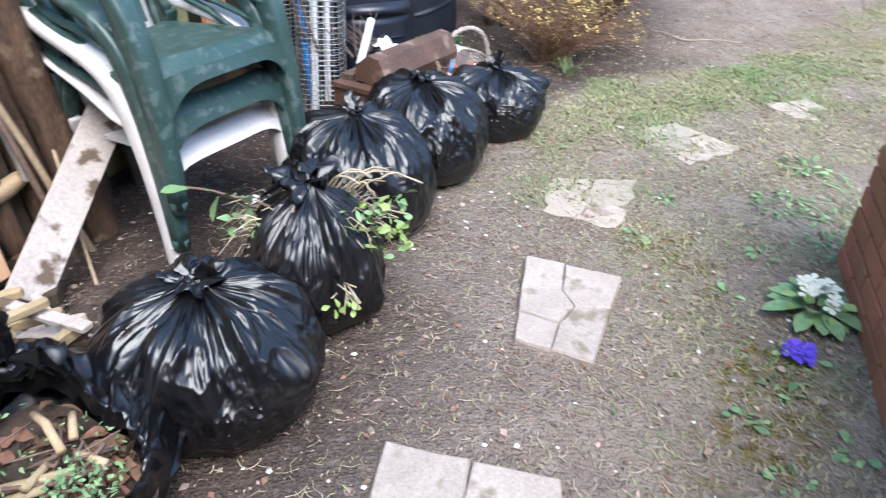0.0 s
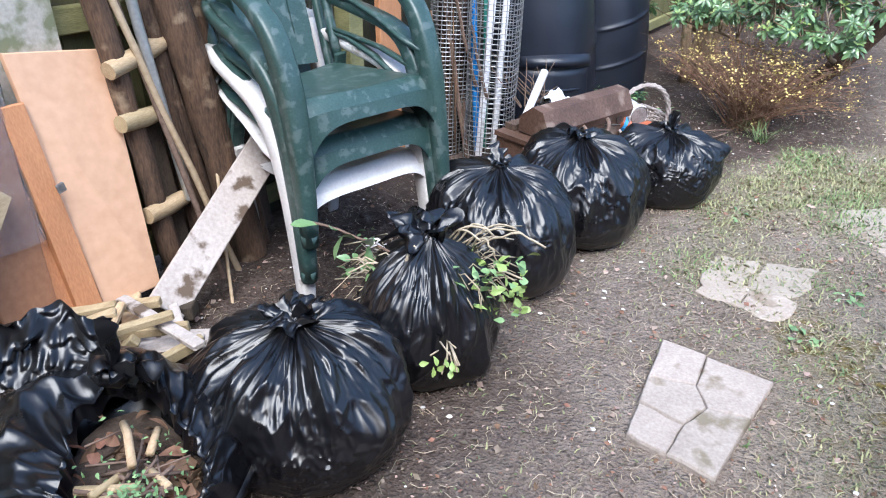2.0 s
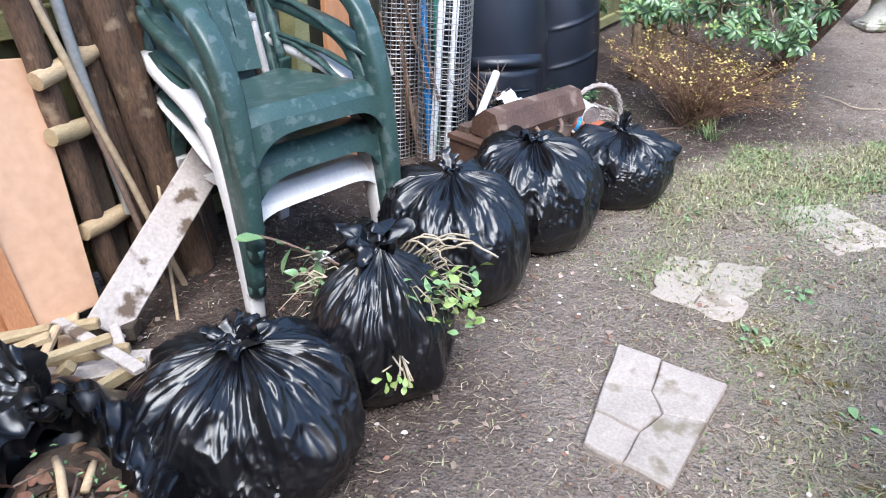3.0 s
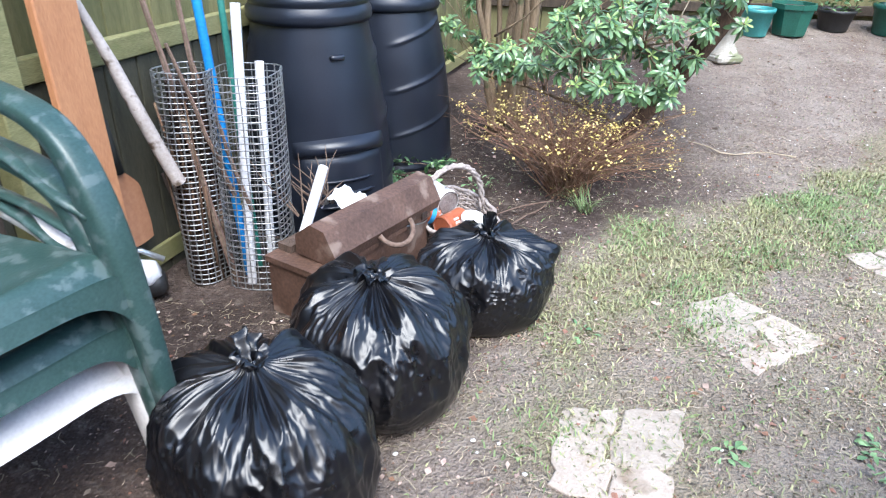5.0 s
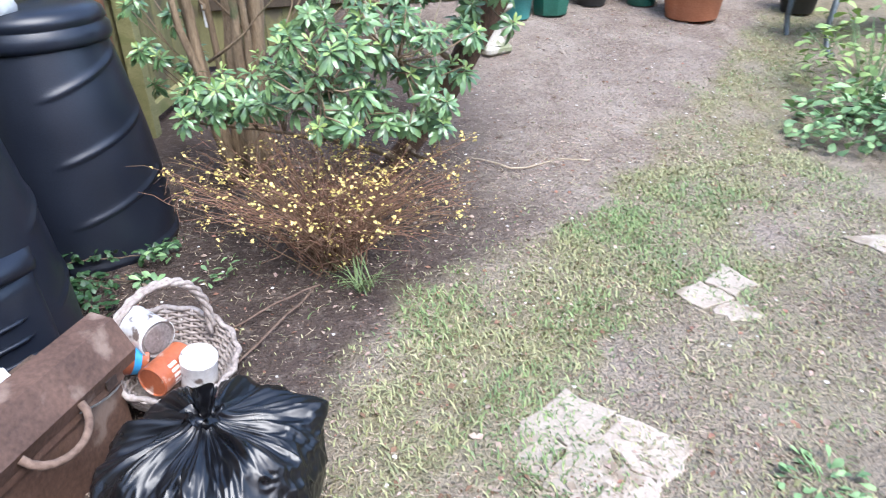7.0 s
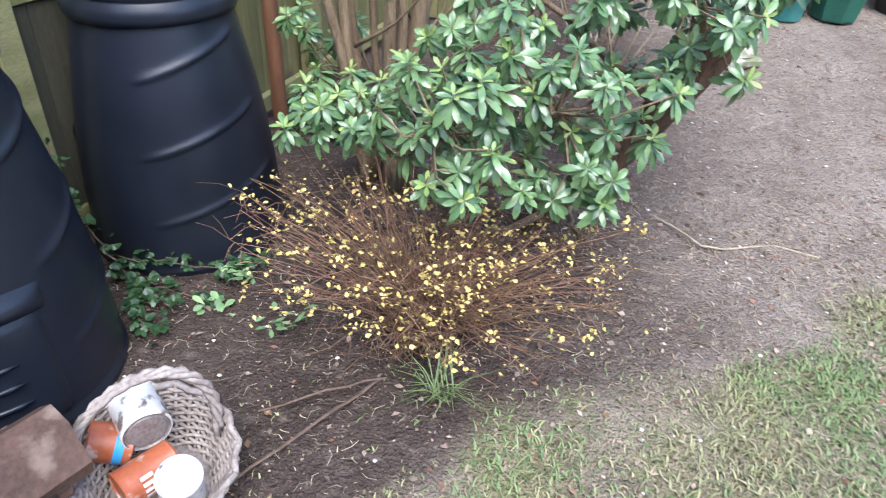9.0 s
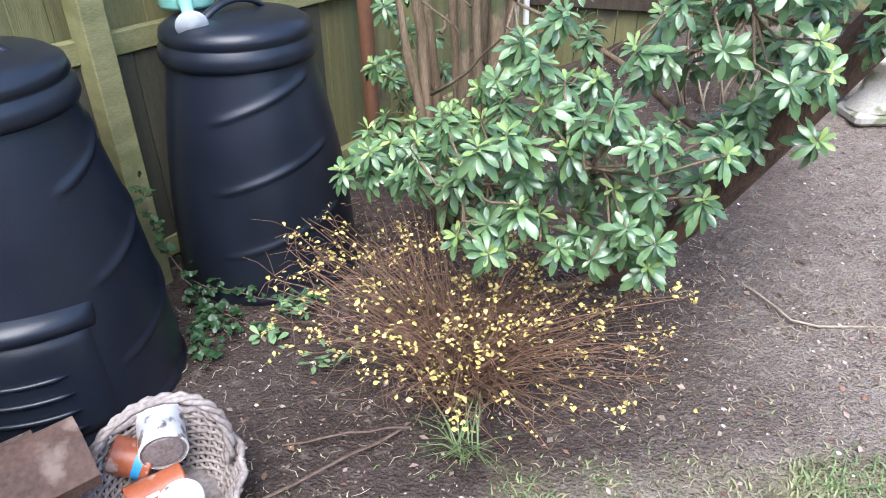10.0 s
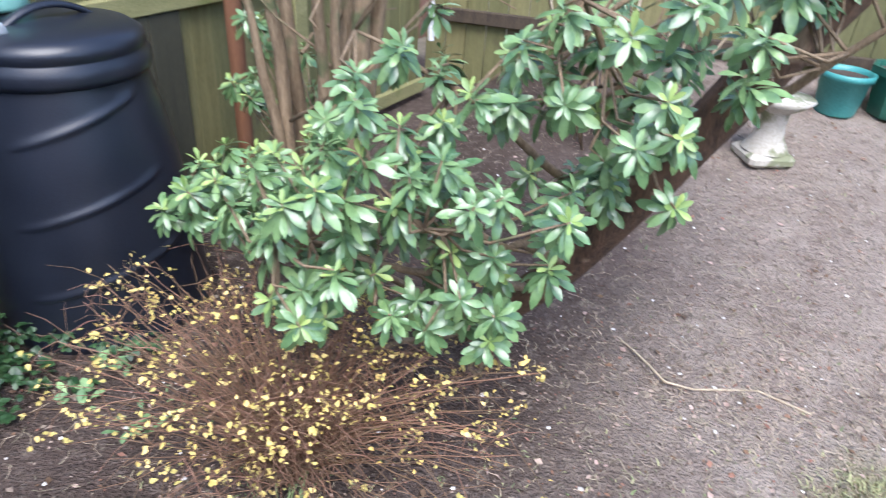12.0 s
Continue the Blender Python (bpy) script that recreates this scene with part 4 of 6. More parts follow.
def chair(m, mat, label):
    """A moulded plastic armchair; local: width x, front towards -y."""
    at = m.translation
    ob = new("garden_chair")
    ob.matrix_basis = m
    ob.empty_display_size = 0.05
    ROOT[ob] = Matrix.Identity(4)
    tagged(ob, label, "chair", "stack of garden chairs")
    th = 0.009

    def seat(u, v):
        s = u * 2 - 1
        y = -0.235 + 0.44 * v
        hw = 0.235 - 0.04 * v
        z = 0.425 - 0.03 * v - 0.022 * (1 - s * s) * sm(0, 0.35, v)
        z -= 0.05 * (1 - sm(0.0, 0.12, v)) ** 2
        z -= 0.012 * abs(s) ** 6
        return (s * hw, y - 0.012 * (1 - s * s), z)

    sheet = Mesh().grid(seat, 22, 22)
    low = Mesh().grid(lambda u, v: (lambda p: (p[0], p[1], p[2] - th))(seat(1 - u, v)), 22, 22)
    sheet.add(low.v, low.f)
    part("seat", sheet, mat, ob)

    def apron(u, v):
        s = u * 2 - 1
        top = 0.385 - 0.012 * abs(s) ** 6
        drop = (0.035 + 0.075 * abs(s) ** 5) * (1 if mat == "green" else 0.45)
        return (s * 0.24, -0.245 - 0.012 * (1 - s * s) - 0.012 * v, top - drop * v)

    ap = Mesh().grid(apron, 24, 3)
    ap2 = Mesh().grid(lambda u, v: (lambda p: (p[0], p[1] + 0.008, p[2]))(apron(1 - u, v)), 24, 3)
    ap.add(ap2.v, ap2.f)
    part("apron", ap, mat, ob)
    for sx in (-1, 1):
        # the arm bends over at the front and runs down as the leg, in one moulding
        run = [(0.218, 0.275, 0.735, 0.024, 0.02), (0.24, 0.18, 0.715, 0.03, 0.02), (0.256, 0.06, 0.692, 0.033, 0.02), (0.264, -0.03, 0.672, 0.034, 0.021), (0.266, -0.09, 0.645, 0.034, 0.024), (0.265, -0.135, 0.605, 0.034, 0.028), (0.263, -0.165, 0.555, 0.034, 0.032), (0.262, -0.19, 0.49, 0.034, 0.036), (0.262, -0.215, 0.4, 0.033, 0.036), (0.268, -0.245, 0.2, 0.028, 0.03), (0.274, -0.262, 0.012, 0.023, 0.025)]
        fine = []
        for i in range(len(run) - 1):
            for q in (0, 0.33, 0.67):
                fine.append([run[i][e] * (1 - q) + run[i + 1][e] * q for e in range(5)])
        fine.append(list(run[-1]))
        for _ in range(2):
            fine = [fine[0]] + [[(fine[i - 1][e] + 2 * fine[i][e] + fine[i + 1][e]) / 4 for e in range(5)] for i in range(1, len(fine) - 1)] + [fine[-1]]
        k, vs = 16, []
        for i, (px, py, pz, w, t) in enumerate(fine):
            e0, e1 = fine[max(i - 1, 0)], fine[min(i + 1, len(fine) - 1)]
            d = Vector((sx * (e1[0] - e0[0]), e1[1] - e0[1], e1[2] - e0[2])).normalized()
            side = Vector((1, 0, 0)) - d * d.x
            side.normalize()
            nrm = side.cross(d)
            for q in range(k):
                g = 2 * math.pi * q / k
                cg, sg = math.cos(g), math.sin(g)
                vs.append(Vector((sx * px, py, pz)) + side * w * math.copysign(abs(cg) ** 0.5, cg) + nrm * t * math.copysign(abs(sg) ** 0.5, sg))
        am = Mesh()
        am.add(vs, [(i * k + q, i * k + (q + 1) % k, i * k + k + (q + 1) % k, i * k + k + q) for i in range(len(fine) - 1) for q in range(k)] + [tuple(range(k - 1, -1, -1)), tuple(range((len(fine) - 1) * k, len(fine) * k))])
        part("arm_and_leg", am, mat, ob)
        part("foot_cap", Mesh().tube([(sx * 0.274, -0.262, 0.0), (sx * 0.274, -0.262, 0.035)], 0.026, 10), mat, ob)
        back = Mesh().bar((sx * 0.2, 0.19, 0.42), (sx * 0.235, 0.3, 0.0), 0.05, 0.016, up=(0, 1, 0), c=0.006)
        part("back_leg", back, mat, ob, smooth=False)
        # curved wing that fills the side under the arm
        for z0, z1, w in ((0.5, 0.61, 0.03), (0.43, 0.49, 0.024))[: 2 if mat == "green" else 1]:
            side = Mesh().tube([(sx * 0.212, 0.24, z1), (sx * 0.235, 0.15, z1 - 0.015), (sx * 0.245, 0.02, (z0 + z1) / 2), (sx * 0.252, -0.1, z0), (sx * 0.256, -0.19, z0 - 0.02)], [w, w, w * 1.05, w * 1.1, w * 1.1], 10, flat=0.4)
            part("side_strip", side, mat, ob)
    # back: curved frame and upright slats
    def bp(s, t):
        return Vector((s * (0.2 + 0.03 * t), 0.2 + 0.16 * t + 0.035 * (1 - s * s), 0.40 + 0.44 * t - 0.05 * (abs(s) ** 3) * t))

    def panel(s0, s1, t0, t1, name):
        sl = Mesh().grid(lambda u, v: tuple(bp(s0 + (s1 - s0) * u, t0 + (t1 - t0) * v)), 8, 8)
        b2 = Mesh().grid(lambda u, v: tuple(bp(s1 + (s0 - s1) * u, t0 + (t1 - t0) * v) + Vector((0, 0.012, 0))), 8, 8)
        sl.add(b2.v, b2.f)
        part(name, sl, mat, ob)

    panel(-0.62, 0.62, -0.02, 0.2, "back_lower_panel")
    panel(-0.66, 0.66, 0.74, 0.96, "back_upper_panel")
    for s0 in (-0.63, -0.31, 0.01, 0.33):
        panel(s0, s0 + 0.3, 0.2, 0.74, "back_slat")
    part("back_rail", Mesh().tube([bp(-1 + 2 * k / 12, 0.95) + Vector((0, 0.005, 0)) for k in range(13)], 0.024, 8), mat, ob)
    for sx in (-1, 1):
        part("back_upright", Mesh().tube([bp(sx * 0.98, k / 6) for k in range(7)], 0.018, 8), mat, ob)
    return ob


CH = (-0.832, 2.404)
for k, (mat, lab) in enumerate((("white", "dirty white plastic garden chair at the bottom of a stack"), ("green", "weathered dark green plastic garden chair in a stack"), ("green", "weathered dark green plastic garden chair on top of a stack"))):
    f = Vector((0.889, -0.457, 0))
    chair(pose(CH[0] + f.x * 0.022 * k, CH[1] + f.y * 0.022 * k, 0.132 * k, 0, 0, 62.8), mat, lab)

# ---- compost bins ----


def compost_bin(c, z0, r0, r1, h, face, label, rib_at=None):
    ob = thing("compost_bin", (*c, z0), label, "compost bin", "two compost bins")
    fa = math.atan2(face[1], face[0])
    prof = [(0, 0.0), (r0 * 1.02, 0.0), (r0 * 1.03, 0.02), (r0, 0.045)]
    for k in range(1, 31):
        t = k / 30
        prof.append((r0 + (r1 - r0) * t ** 1.35 + 0.012 * math.sin(math.pi * t), 0.045 + (h * 0.86 - 0.045) * t))

    def wall(u, v):
        a = 2 * math.pi * u
        i = v * (len(prof) - 1)
        k = min(int(i), len(prof) - 2)
        r = prof[k][0] + (prof[k + 1][0] - prof[k][0]) * (i - k)
        z = prof[k][1] + (prof[k + 1][1] - prof[k][1]) * (i - k)
        t = z / h
        # slanting raised steps moulded round the wall
        da = (a - (fa + 1.5 if rib_at is None else rib_at) + math.pi) % (2 * math.pi) - math.pi
        for lev in (0.26, 0.5, 0.74):
            q = (t - lev - 0.085 * da) / (0.007 if t < lev + 0.085 * da else 0.015)
            r += 0.008 * math.exp(-q * q) * max(sm(0.8, 0.55, abs(da)), sm(0.8, 0.55, abs(abs(da) - math.pi)) if rib_at is None else 0.0)
        return (c[0] + r * math.cos(a), c[1] + r * math.sin(a), z0 + z)

    part("bin_wall", Mesh().grid(wall, 96, 150, True), "bin", ob)
    m = pose(c[0], c[1], z0 + h * 0.86)
    part("lid", Mesh().lathe(m, [(r1 * 0.99, -0.02), (r1 * 1.07, -0.018), (r1 * 1.1, 0.0), (r1 * 1.09, 0.03), (r1 * 1.04, 0.045), (r1 * 1.03, 0.052), (r1 * 1.06, 0.058), (r1 * 1.03, 0.085), (r1 * 0.9, 0.105), (r1 * 0.55, 0.118), (0.002, 0.122)], 64), "bin", ob)
    hd = [Vector((c[0], c[1], z0 + h * 0.86 + 0.1)) + Vector((math.cos(fa + 1.57) * s * r1 * 0.62, math.sin(fa + 1.57) * s * r1 * 0.62, 0.055 * (1 - s * s))) for s in [-1 + k / 6 for k in range(13)]]
    part("lid_handle", Mesh().tube(hd, 0.016, 8, flat=0.6), "bin", ob)
    # hatch low on the front: panel, hooded lip and ribs
    def patch(a0, a1, z_lo, z_hi, out):
        def fn(u, v):
            a = fa + a0 + (a1 - a0) * u
            z = z_lo + (z_hi - z_lo) * v
            t = z / (h * 0.86)
            r = r0 + (r1 - r0) * t ** 1.35 + 0.012 * math.sin(math.pi * t) + out * math.sin(math.pi * min(1, max(0, u))) ** 0.15 * sm(0, 0.06, v) * sm(1, 0.94, v)
            return (c[0] + r * math.cos(a), c[1] + r * math.sin(a), z0 + z)
        return Mesh().grid(fn, 24, 16)
    hatch = part("hatch", patch(-0.62, 0.62, 0.05, 0.37, 0.016), "bin", ob)
    lip = Mesh().grid(lambda u, v: (lambda a, q: (c[0] + q * math.cos(a), c[1] + q * math.sin(a), z0 + 0.37 + 0.075 * v - 0.02 * (2 * u - 1) ** 2))(fa - 0.7 + 1.4 * u, (r0 + (r1 - r0) * (0.4 / h / 0.86) ** 1.35 + 0.012) + 0.042 * math.sin(math.pi * u) ** 0.4 * math.sin(math.pi * min(1, v * 1.02)) ** 0.6), 28, 10)
    part("hatch_lip", lip, "bin", hatch)
    for k in range(4):
        z = 0.1 + 0.055 * k
        rib = []
        for i in range(9):
            a = fa - 0.36 + 0.72 * i / 8
            t = z / (h * 0.86)
            rr = r0 + (r1 - r0) * t ** 1.35 + 0.03
            rib.append((c[0] + rr * math.cos(a), c[1] + rr * math.sin(a), z0 + z))
        part("hatch_rib", Mesh().tube(rib, [0.001] + [0.007] * 7 + [0.001], 6), "bin", hatch)
    grip = []
    for i in range(9):
        aa = fa - 0.1 + 0.24 * i / 8
        rr = r1 + (r0 - r1) * 0.18 + 0.014
        grip.append((c[0] + rr * math.cos(aa), c[1] + rr * math.sin(aa), z0 + h * 0.73))
    part("moulded_grip", Mesh().tube(grip, [0.004] + [0.013] * 7 + [0.004], 8), "bin", ob)
    return ob


compost_bin((-0.47, 4.25), 0.0, 0.335, 0.235, 1.03, (0.55, -0.83), "black plastic compost bin with a ribbed hatch, on soil")
compost_bin((-0.235, 5.07), 0.0, 0.33, 0.235, 0.96, (-0.95, 0.3), "black plastic compost bin with slanting ribs beside ivy", -0.75)


def watering_can():
    p = Vector((-0.36, 4.95, 0.92))
    ob = thing("watering_can", tuple(p), "mint green plastic watering can lying on a compost bin lid", "watering can")
    body = Mesh().lathe(pose(p.x - 0.06, p.y + 0.13, p.z + 0.03, 0, 0, 20), [(0.001, 0), (0.085, 0), (0.09, 0.01), (0.085, 0.12), (0.06, 0.16), (0.055, 0.16)], 24)
    part("body", body, "mint", ob)
    part("spout", Mesh().tube([(p.x - 0.03, p.y + 0.08, p.z + 0.06), (p.x + 0.03, p.y + 0.01, p.z + 0.05), (p.x + 0.08, p.y - 0.05, p.z + 0.035)], [0.028, 0.02, 0.017], 10), "mint", ob)
    rm = aim((p.x + 0.08, p.y - 0.05, p.z + 0.035), (0.62, -0.68, -0.38)) @ pose(0, 0, 0, -90)
    part("rose", Mesh().lathe(rm, [(0.016, 0), (0.045, 0.03), (0.05, 0.036), (0.046, 0.042), (0.001, 0.05)], 24), "greyplastic", ob, "pale grey sprinkler rose")


watering_can()

# ---- tool box, basket and tins ----


def tool_box():
    a, d = Vector((-0.345, 3.297, 0)), Vector((0.508, 0.861, 0)).normalized()
    s = Vector((d.y, -d.x, 0))
    ob = thing("tool_box", (a.x, a.y, 0), "old brown-painted wooden tool box with a hipped lid, half open", "tool box")
    L = 0.62

    def ring(sec, x0, x1):
        m = Mesh()
        k = len(sec)
        vs = [a + d * x + s * p + Vector((0, 0, q)) for x in (x0, x1) for p, q in sec]
        fs = [(i, (i + 1) % k, k + (i + 1) % k, k + i) for i in range(k)] + [tuple(range(k - 1, -1, -1)), tuple(range(k, 2 * k))]
        m.add(vs, fs)
        return m

    part("base", ring([(-0.13, 0), (0.105, 0), (0.105, 0.21), (-0.13, 0.21)], 0, L), "tool", ob, smooth=False)
    part("rim", ring([(-0.138, 0.2), (0.113, 0.2), (0.113, 0.222), (-0.138, 0.222)], -0.008, L + 0.008), "tool", ob, smooth=False)
    part("lid", ring([(-0.05, 0.232), (0.115, 0.222), (0.127, 0.262), (0.082, 0.345), (0.02, 0.355), (-0.05, 0.3)], 0.056, L + 0.056), "tool", ob, smooth=False)
    part("tray", ring([(-0.13, 0.223), (-0.07, 0.223), (-0.07, 0.25), (-0.13, 0.25)], 0.05, L - 0.02), "oldwood", ob, smooth=False)
    h0 = a + d * (L * 0.62) + s * 0.124 + Vector((0, 0, 0.25))
    pts = [h0 + d * (0.09 * math.cos(q)) + s * (0.05 * math.sin(q)) + Vector((0, 0, -0.05 * math.sin(q))) for q in [math.pi * i / 10 for i in range(11)]]
    part("rope_handle", Mesh().tube(pts, 0.01, 8), "twig", ob)
    for x in (0.08, 0.58):
        part("hinge", Mesh().box(Matrix.Translation(a + d * x + s * 0.118 + Vector((0, 0, 0.225))) @ pose(0, 0, 0, 0, 0, 65), 0.04, 0.006, 0.03, 0.002), "darkwire", ob, smooth=False)
    # odds and ends heaped behind the lid
    solo("folded_white_sheet", Mesh().grid(lambda u, v: tuple(a + d * (0.34 + 0.17 * u) + s * (-0.2 + 0.13 * v) + Vector((0, 0, 0.26 + 0.08 * math.sin(math.pi * v) * (0.6 + 0.4 * math.sin(5 * u)) + 0.03 * noise.noise((u * 6, v * 6, 2))))), 20, 14), "rag", tuple(a + d * 0.42 + s * -0.14 + Vector((0, 0, 0.24))), "crumpled white sheet tucked behind a tool box", "sheet")
    rod("white_pipe_offcut", [a + d * 0.14 + s * -0.1 + Vector((0, 0, 0.24)), a + d * 0.34 + s * -0.17 + Vector((0, 0, 0.43))], 0.019, "pvc", "short white plastic pipe offcut against a tool box", "pipe")
    for k in range(16):
        p = a + d * R.uniform(0.2, 0.4) + s * -0.18 + Vector((0, 0, 0.28))
        q = p + Vector((R.uniform(-0.28, 0.1), R.uniform(0.0, 0.25), R.uniform(0.05, 0.22)))
        rod("twig", arc(p, q, 0.0, 4, 0.006), [0.0035, 0.003, 0.0025, 0.002, 0.001], "twig", "thin bare brown twig behind a tool box", "twig", "twigs behind the tool box", 5)


tool_box()

BK = Vector((0.155, 3.93, 0))
TIP = Matrix.Translation(BK + Vector((0, 0, 0.012))) @ Matrix.Rotation(radians(6), 4, Vector((0.75, 0.66, 0))) @ Matrix.Translation(-BK)


def basket():
    ob = thing("wicker_basket", tuple(BK), "grey weathered wicker basket with a hoop handle holding paint tins", "basket")
    rows = 17

    def tip(mesh):
        mesh.v = [tuple(TIP @ Vector(p)) for p in mesh.v]
        return mesh

    for i in range(rows):
        t = i / (rows - 1)
        r = 0.105 + 0.073 * t ** 0.8
        z = 0.02 + 0.13 * t
        ring = []
        for k in range(61):
            a = 2 * math.pi * k / 60
            w = 0.006 * math.cos(15 * a + math.pi * i)
            tilt = 0.03 * t * math.cos(a - 2.4)
            ring.append((BK.x + (r + w) * math.cos(a), BK.y + (r + w) * math.sin(a), z + tilt + 0.002 * R.uniform(-1, 1)))
        part("woven_strand", tip(Mesh().tube(ring, 0.0048 if i < rows - 1 else 0.0085, 6)), "wicker", ob)
    for k in range(30):
        a = 2 * math.pi * k / 30
        part("stake", tip(Mesh().tube([(BK.x + (0.105 + 0.073 * t ** 0.8) * math.cos(a), BK.y + (0.105 + 0.073 * t ** 0.8) * math.sin(a), 0.01 + 0.145 * t + 0.03 * t * math.cos(a - 2.4)) for t in (0, 0.33, 0.66, 1)], 0.005, 5)), "wicker", ob)
    part("base", tip(Mesh().lathe(pose(BK.x, BK.y, 0), [(0.001, 0.012), (0.11, 0.012), (0.112, 0.02), (0.11, 0.03), (0.001, 0.03)], 40)), "wicker", ob)
    ends = Vector((0.0, 3.855, 0.17)), Vector((0.27, 4.02, 0.14))
    for tw in (0, 1, 2):
        hp = []
        for k in range(25):
            t = k / 24
            ph = t * 26 + tw * 2.1
            p = ends[0].lerp(ends[1], 0.5 - 0.5 * math.cos(math.pi * t)) + Vector((0.03, 0.06, 0.18)) * math.sin(math.pi * t)
            hp.append(p + Vector((0.008 * math.cos(ph), 0.008 * math.sin(ph), 0.004 * math.sin(ph))))
        part("handle", Mesh().tube(hp, 0.0075, 6), "wicker", ob)


basket()


def tin(base, axis, r, h, mat, label, band=None, base_mat=None):
    ob = thing("paint_tin", base, label, "paint tin", "tins in the basket")
    m = aim(base, axis) @ pose(0, 0, 0, -90)
    part("can", Mesh().lathe(m, [(0.001, 0.004), (r * 0.9, 0.004), (r * 0.97, 0.0), (r * 1.03, 0.003), (r, 0.009), (r, h - 0.009), (r * 1.03, h - 0.004), (r * 0.98, h), (r * 0.95, h)], 32), mat, ob, sharp=40)
    part("lid", Mesh().lathe(m, [(r * 0.95, h), (r * 0.9, h - 0.006), (r * 0.8, h - 0.006), (r * 0.76, h - 0.001), (0.001, h - 0.001)], 32), base_mat or mat, ob, sharp=40)
    if band:
        part("label_band", Mesh().lathe(m, [(r * 1.004, h * band[1]), (r * 1.004, h * band[2])], 32), band[0], ob)
        for k in range(5):
            a = -0.9 + 0.34 * k
            mk = Mesh().grid(lambda u, v, a=a: tuple(m @ Vector((r * 1.006 * math.cos(a + 0.2 * u), r * 1.006 * math.sin(a + 0.2 * u), h * (0.3 + 0.22 * v)))), 3, 1)
            part("print_bar", mk, "print", ob)


tin((0.055, 4.055, 0.185), (0.55, -0.62, -0.05), 0.056, 0.12, "tin", "dirty white paint tin lying on its side in a basket", None, "tinbase")
tin((0.085, 3.97, 0.12), (-0.55, -0.2, 0.25), 0.046, 0.1, "redtin", "rust-red paint tin with a blue band in a basket", ("band", 0.2, 0.4))
tin((0.115, 3.845, 0.12), (0.58, 0.8, 0.0), 0.046, 0.13, "redtin", "rust-red paint tin lying in a basket", ("redtin", 0.1, 0.2))
tin((0.225, 3.9, 0.045), (0.15, -0.22, 1.0), 0.05, 0.12, "tin", "small white paint tin standing in a basket")

# ---- timber and poles leaning on the fence ----


def leaning_board(tl, tr, br, bl, thick, mat, name, label, category, group="boards against the fence"):
    tl, tr, br, bl = (Vector(p) for p in (tl, tr, br, bl))
    nrm = (tr - tl).cross(bl - tl).normalized() * thick
    if nrm.x > 0:
        nrm = -nrm
    at = (bl + br) / 2
    m = Mesh()
    face = [tl, tr, br, bl]
    c = sum(face, Vector()) / 4
    ins = [p + (c - p).normalized() * 0.004 for p in face]
    m.add(ins + [p + nrm * 0.12 for p in face] + [p + nrm for p in face], [(0, 1, 2, 3), (11, 10, 9, 8)] + [(a * 4 + (i + 1) % 4, a * 4 + i, a * 4 + 4 + i, a * 4 + 4 + (i + 1) % 4) for a in range(2) for i in range(4)])
    bmx = bmesh.new()
    ob = solo(name, m, mat, tuple(at), label, category, group, smooth=False)
    bmx.from_mesh(ob.data)
    bmesh.ops.recalc_face_normals(bmx, faces=bmx.faces)
    bmx.to_mesh(ob.data)
    bmx.free()
    return ob


leaning_board((-1.385, 1.762, 0.82), (-1.311, 2.024, 0.785), (-1.15, 1.89, 0.1), (-1.215, 1.725, 0.1), 0.018, "chip", "board", "tall peach-coloured laminated board leaning on other timber", "board")
nb = leaning_board((-1.36, 1.69, 0.70), (-1.34, 1.75, 0.70), (-1.205, 1.715, 0.1), (-1.235, 1.655, 0.1), 0.03, "edge", "board", "narrow orange-brown board with a metal latch", "board")
part("latch", Mesh().box(Matrix.Translation((-1.262, 1.725, 0.48)) @ pose(0, 0, 0, 0, -14, 10), 0.008, 0.03, 0.025, 0.003), "wire", nb, "small bright metal latch", smooth=False)
leaning_board((-1.37, 1.64, 0.5), (-1.35, 1.73, 0.48), (-1.24, 1.69, 0.06), (-1.28, 1.575, 0.06), 0.02, "edge", "board", "short orange-brown board leaning on the fence", "board")
leaning_board((-1.46, 1.58, 1.3), (-1.36, 1.93, 1.27), (-1.36, 1.93, 0.45), (-1.46, 1.58, 0.45), 0.03, "stone", "old_door_panel", "pale beige weathered door panel behind boards", "panel")
rod("timber_baton", [(-1.12, 1.02, 0.09), (-1.3, 1.583, 0.512)], 0.022, "pine", "short square pine baton leaning on boards", "timber", "boards against the fence", 4)


def film_parcel():
    ob = thing("wrapped_parcel", (-1.36, 1.6, 0), "brown board parcel wrapped in shiny clear film", "parcel")
    a, b = Vector((-1.3, 1.545, 0.1)), Vector((-1.41, 1.63, 0.8))
    part("board_parcel", Mesh().bar(a, b, 0.17, 0.05, up=(1, 0, 0.2)), "box", ob, smooth=False)
    d = (b - a).normalized()
    s = d.cross(Vector((1, 0, 0.2))).normalized()
    u = s.cross(d)

    def wrap(q, v):
        ang = 2 * math.pi * q
        p = a.lerp(b, 0.35 + 0.68 * v)
        n = noise.noise((q * 9, v * 7, 1.0)) * 0.012 + 0.006 * abs(math.sin(14 * v + 5 * q))
        x, y = 0.094 * max(-1, min(1, 1.5 * math.cos(ang))), 0.034 * max(-1, min(1, 1.5 * math.sin(ang)))
        return tuple(p + s * x * (1 + n * 5) - u * y * (1 + n * 12))

    part("film", Mesh().grid(wrap, 48, 40, True), "film", ob)


film_parcel()

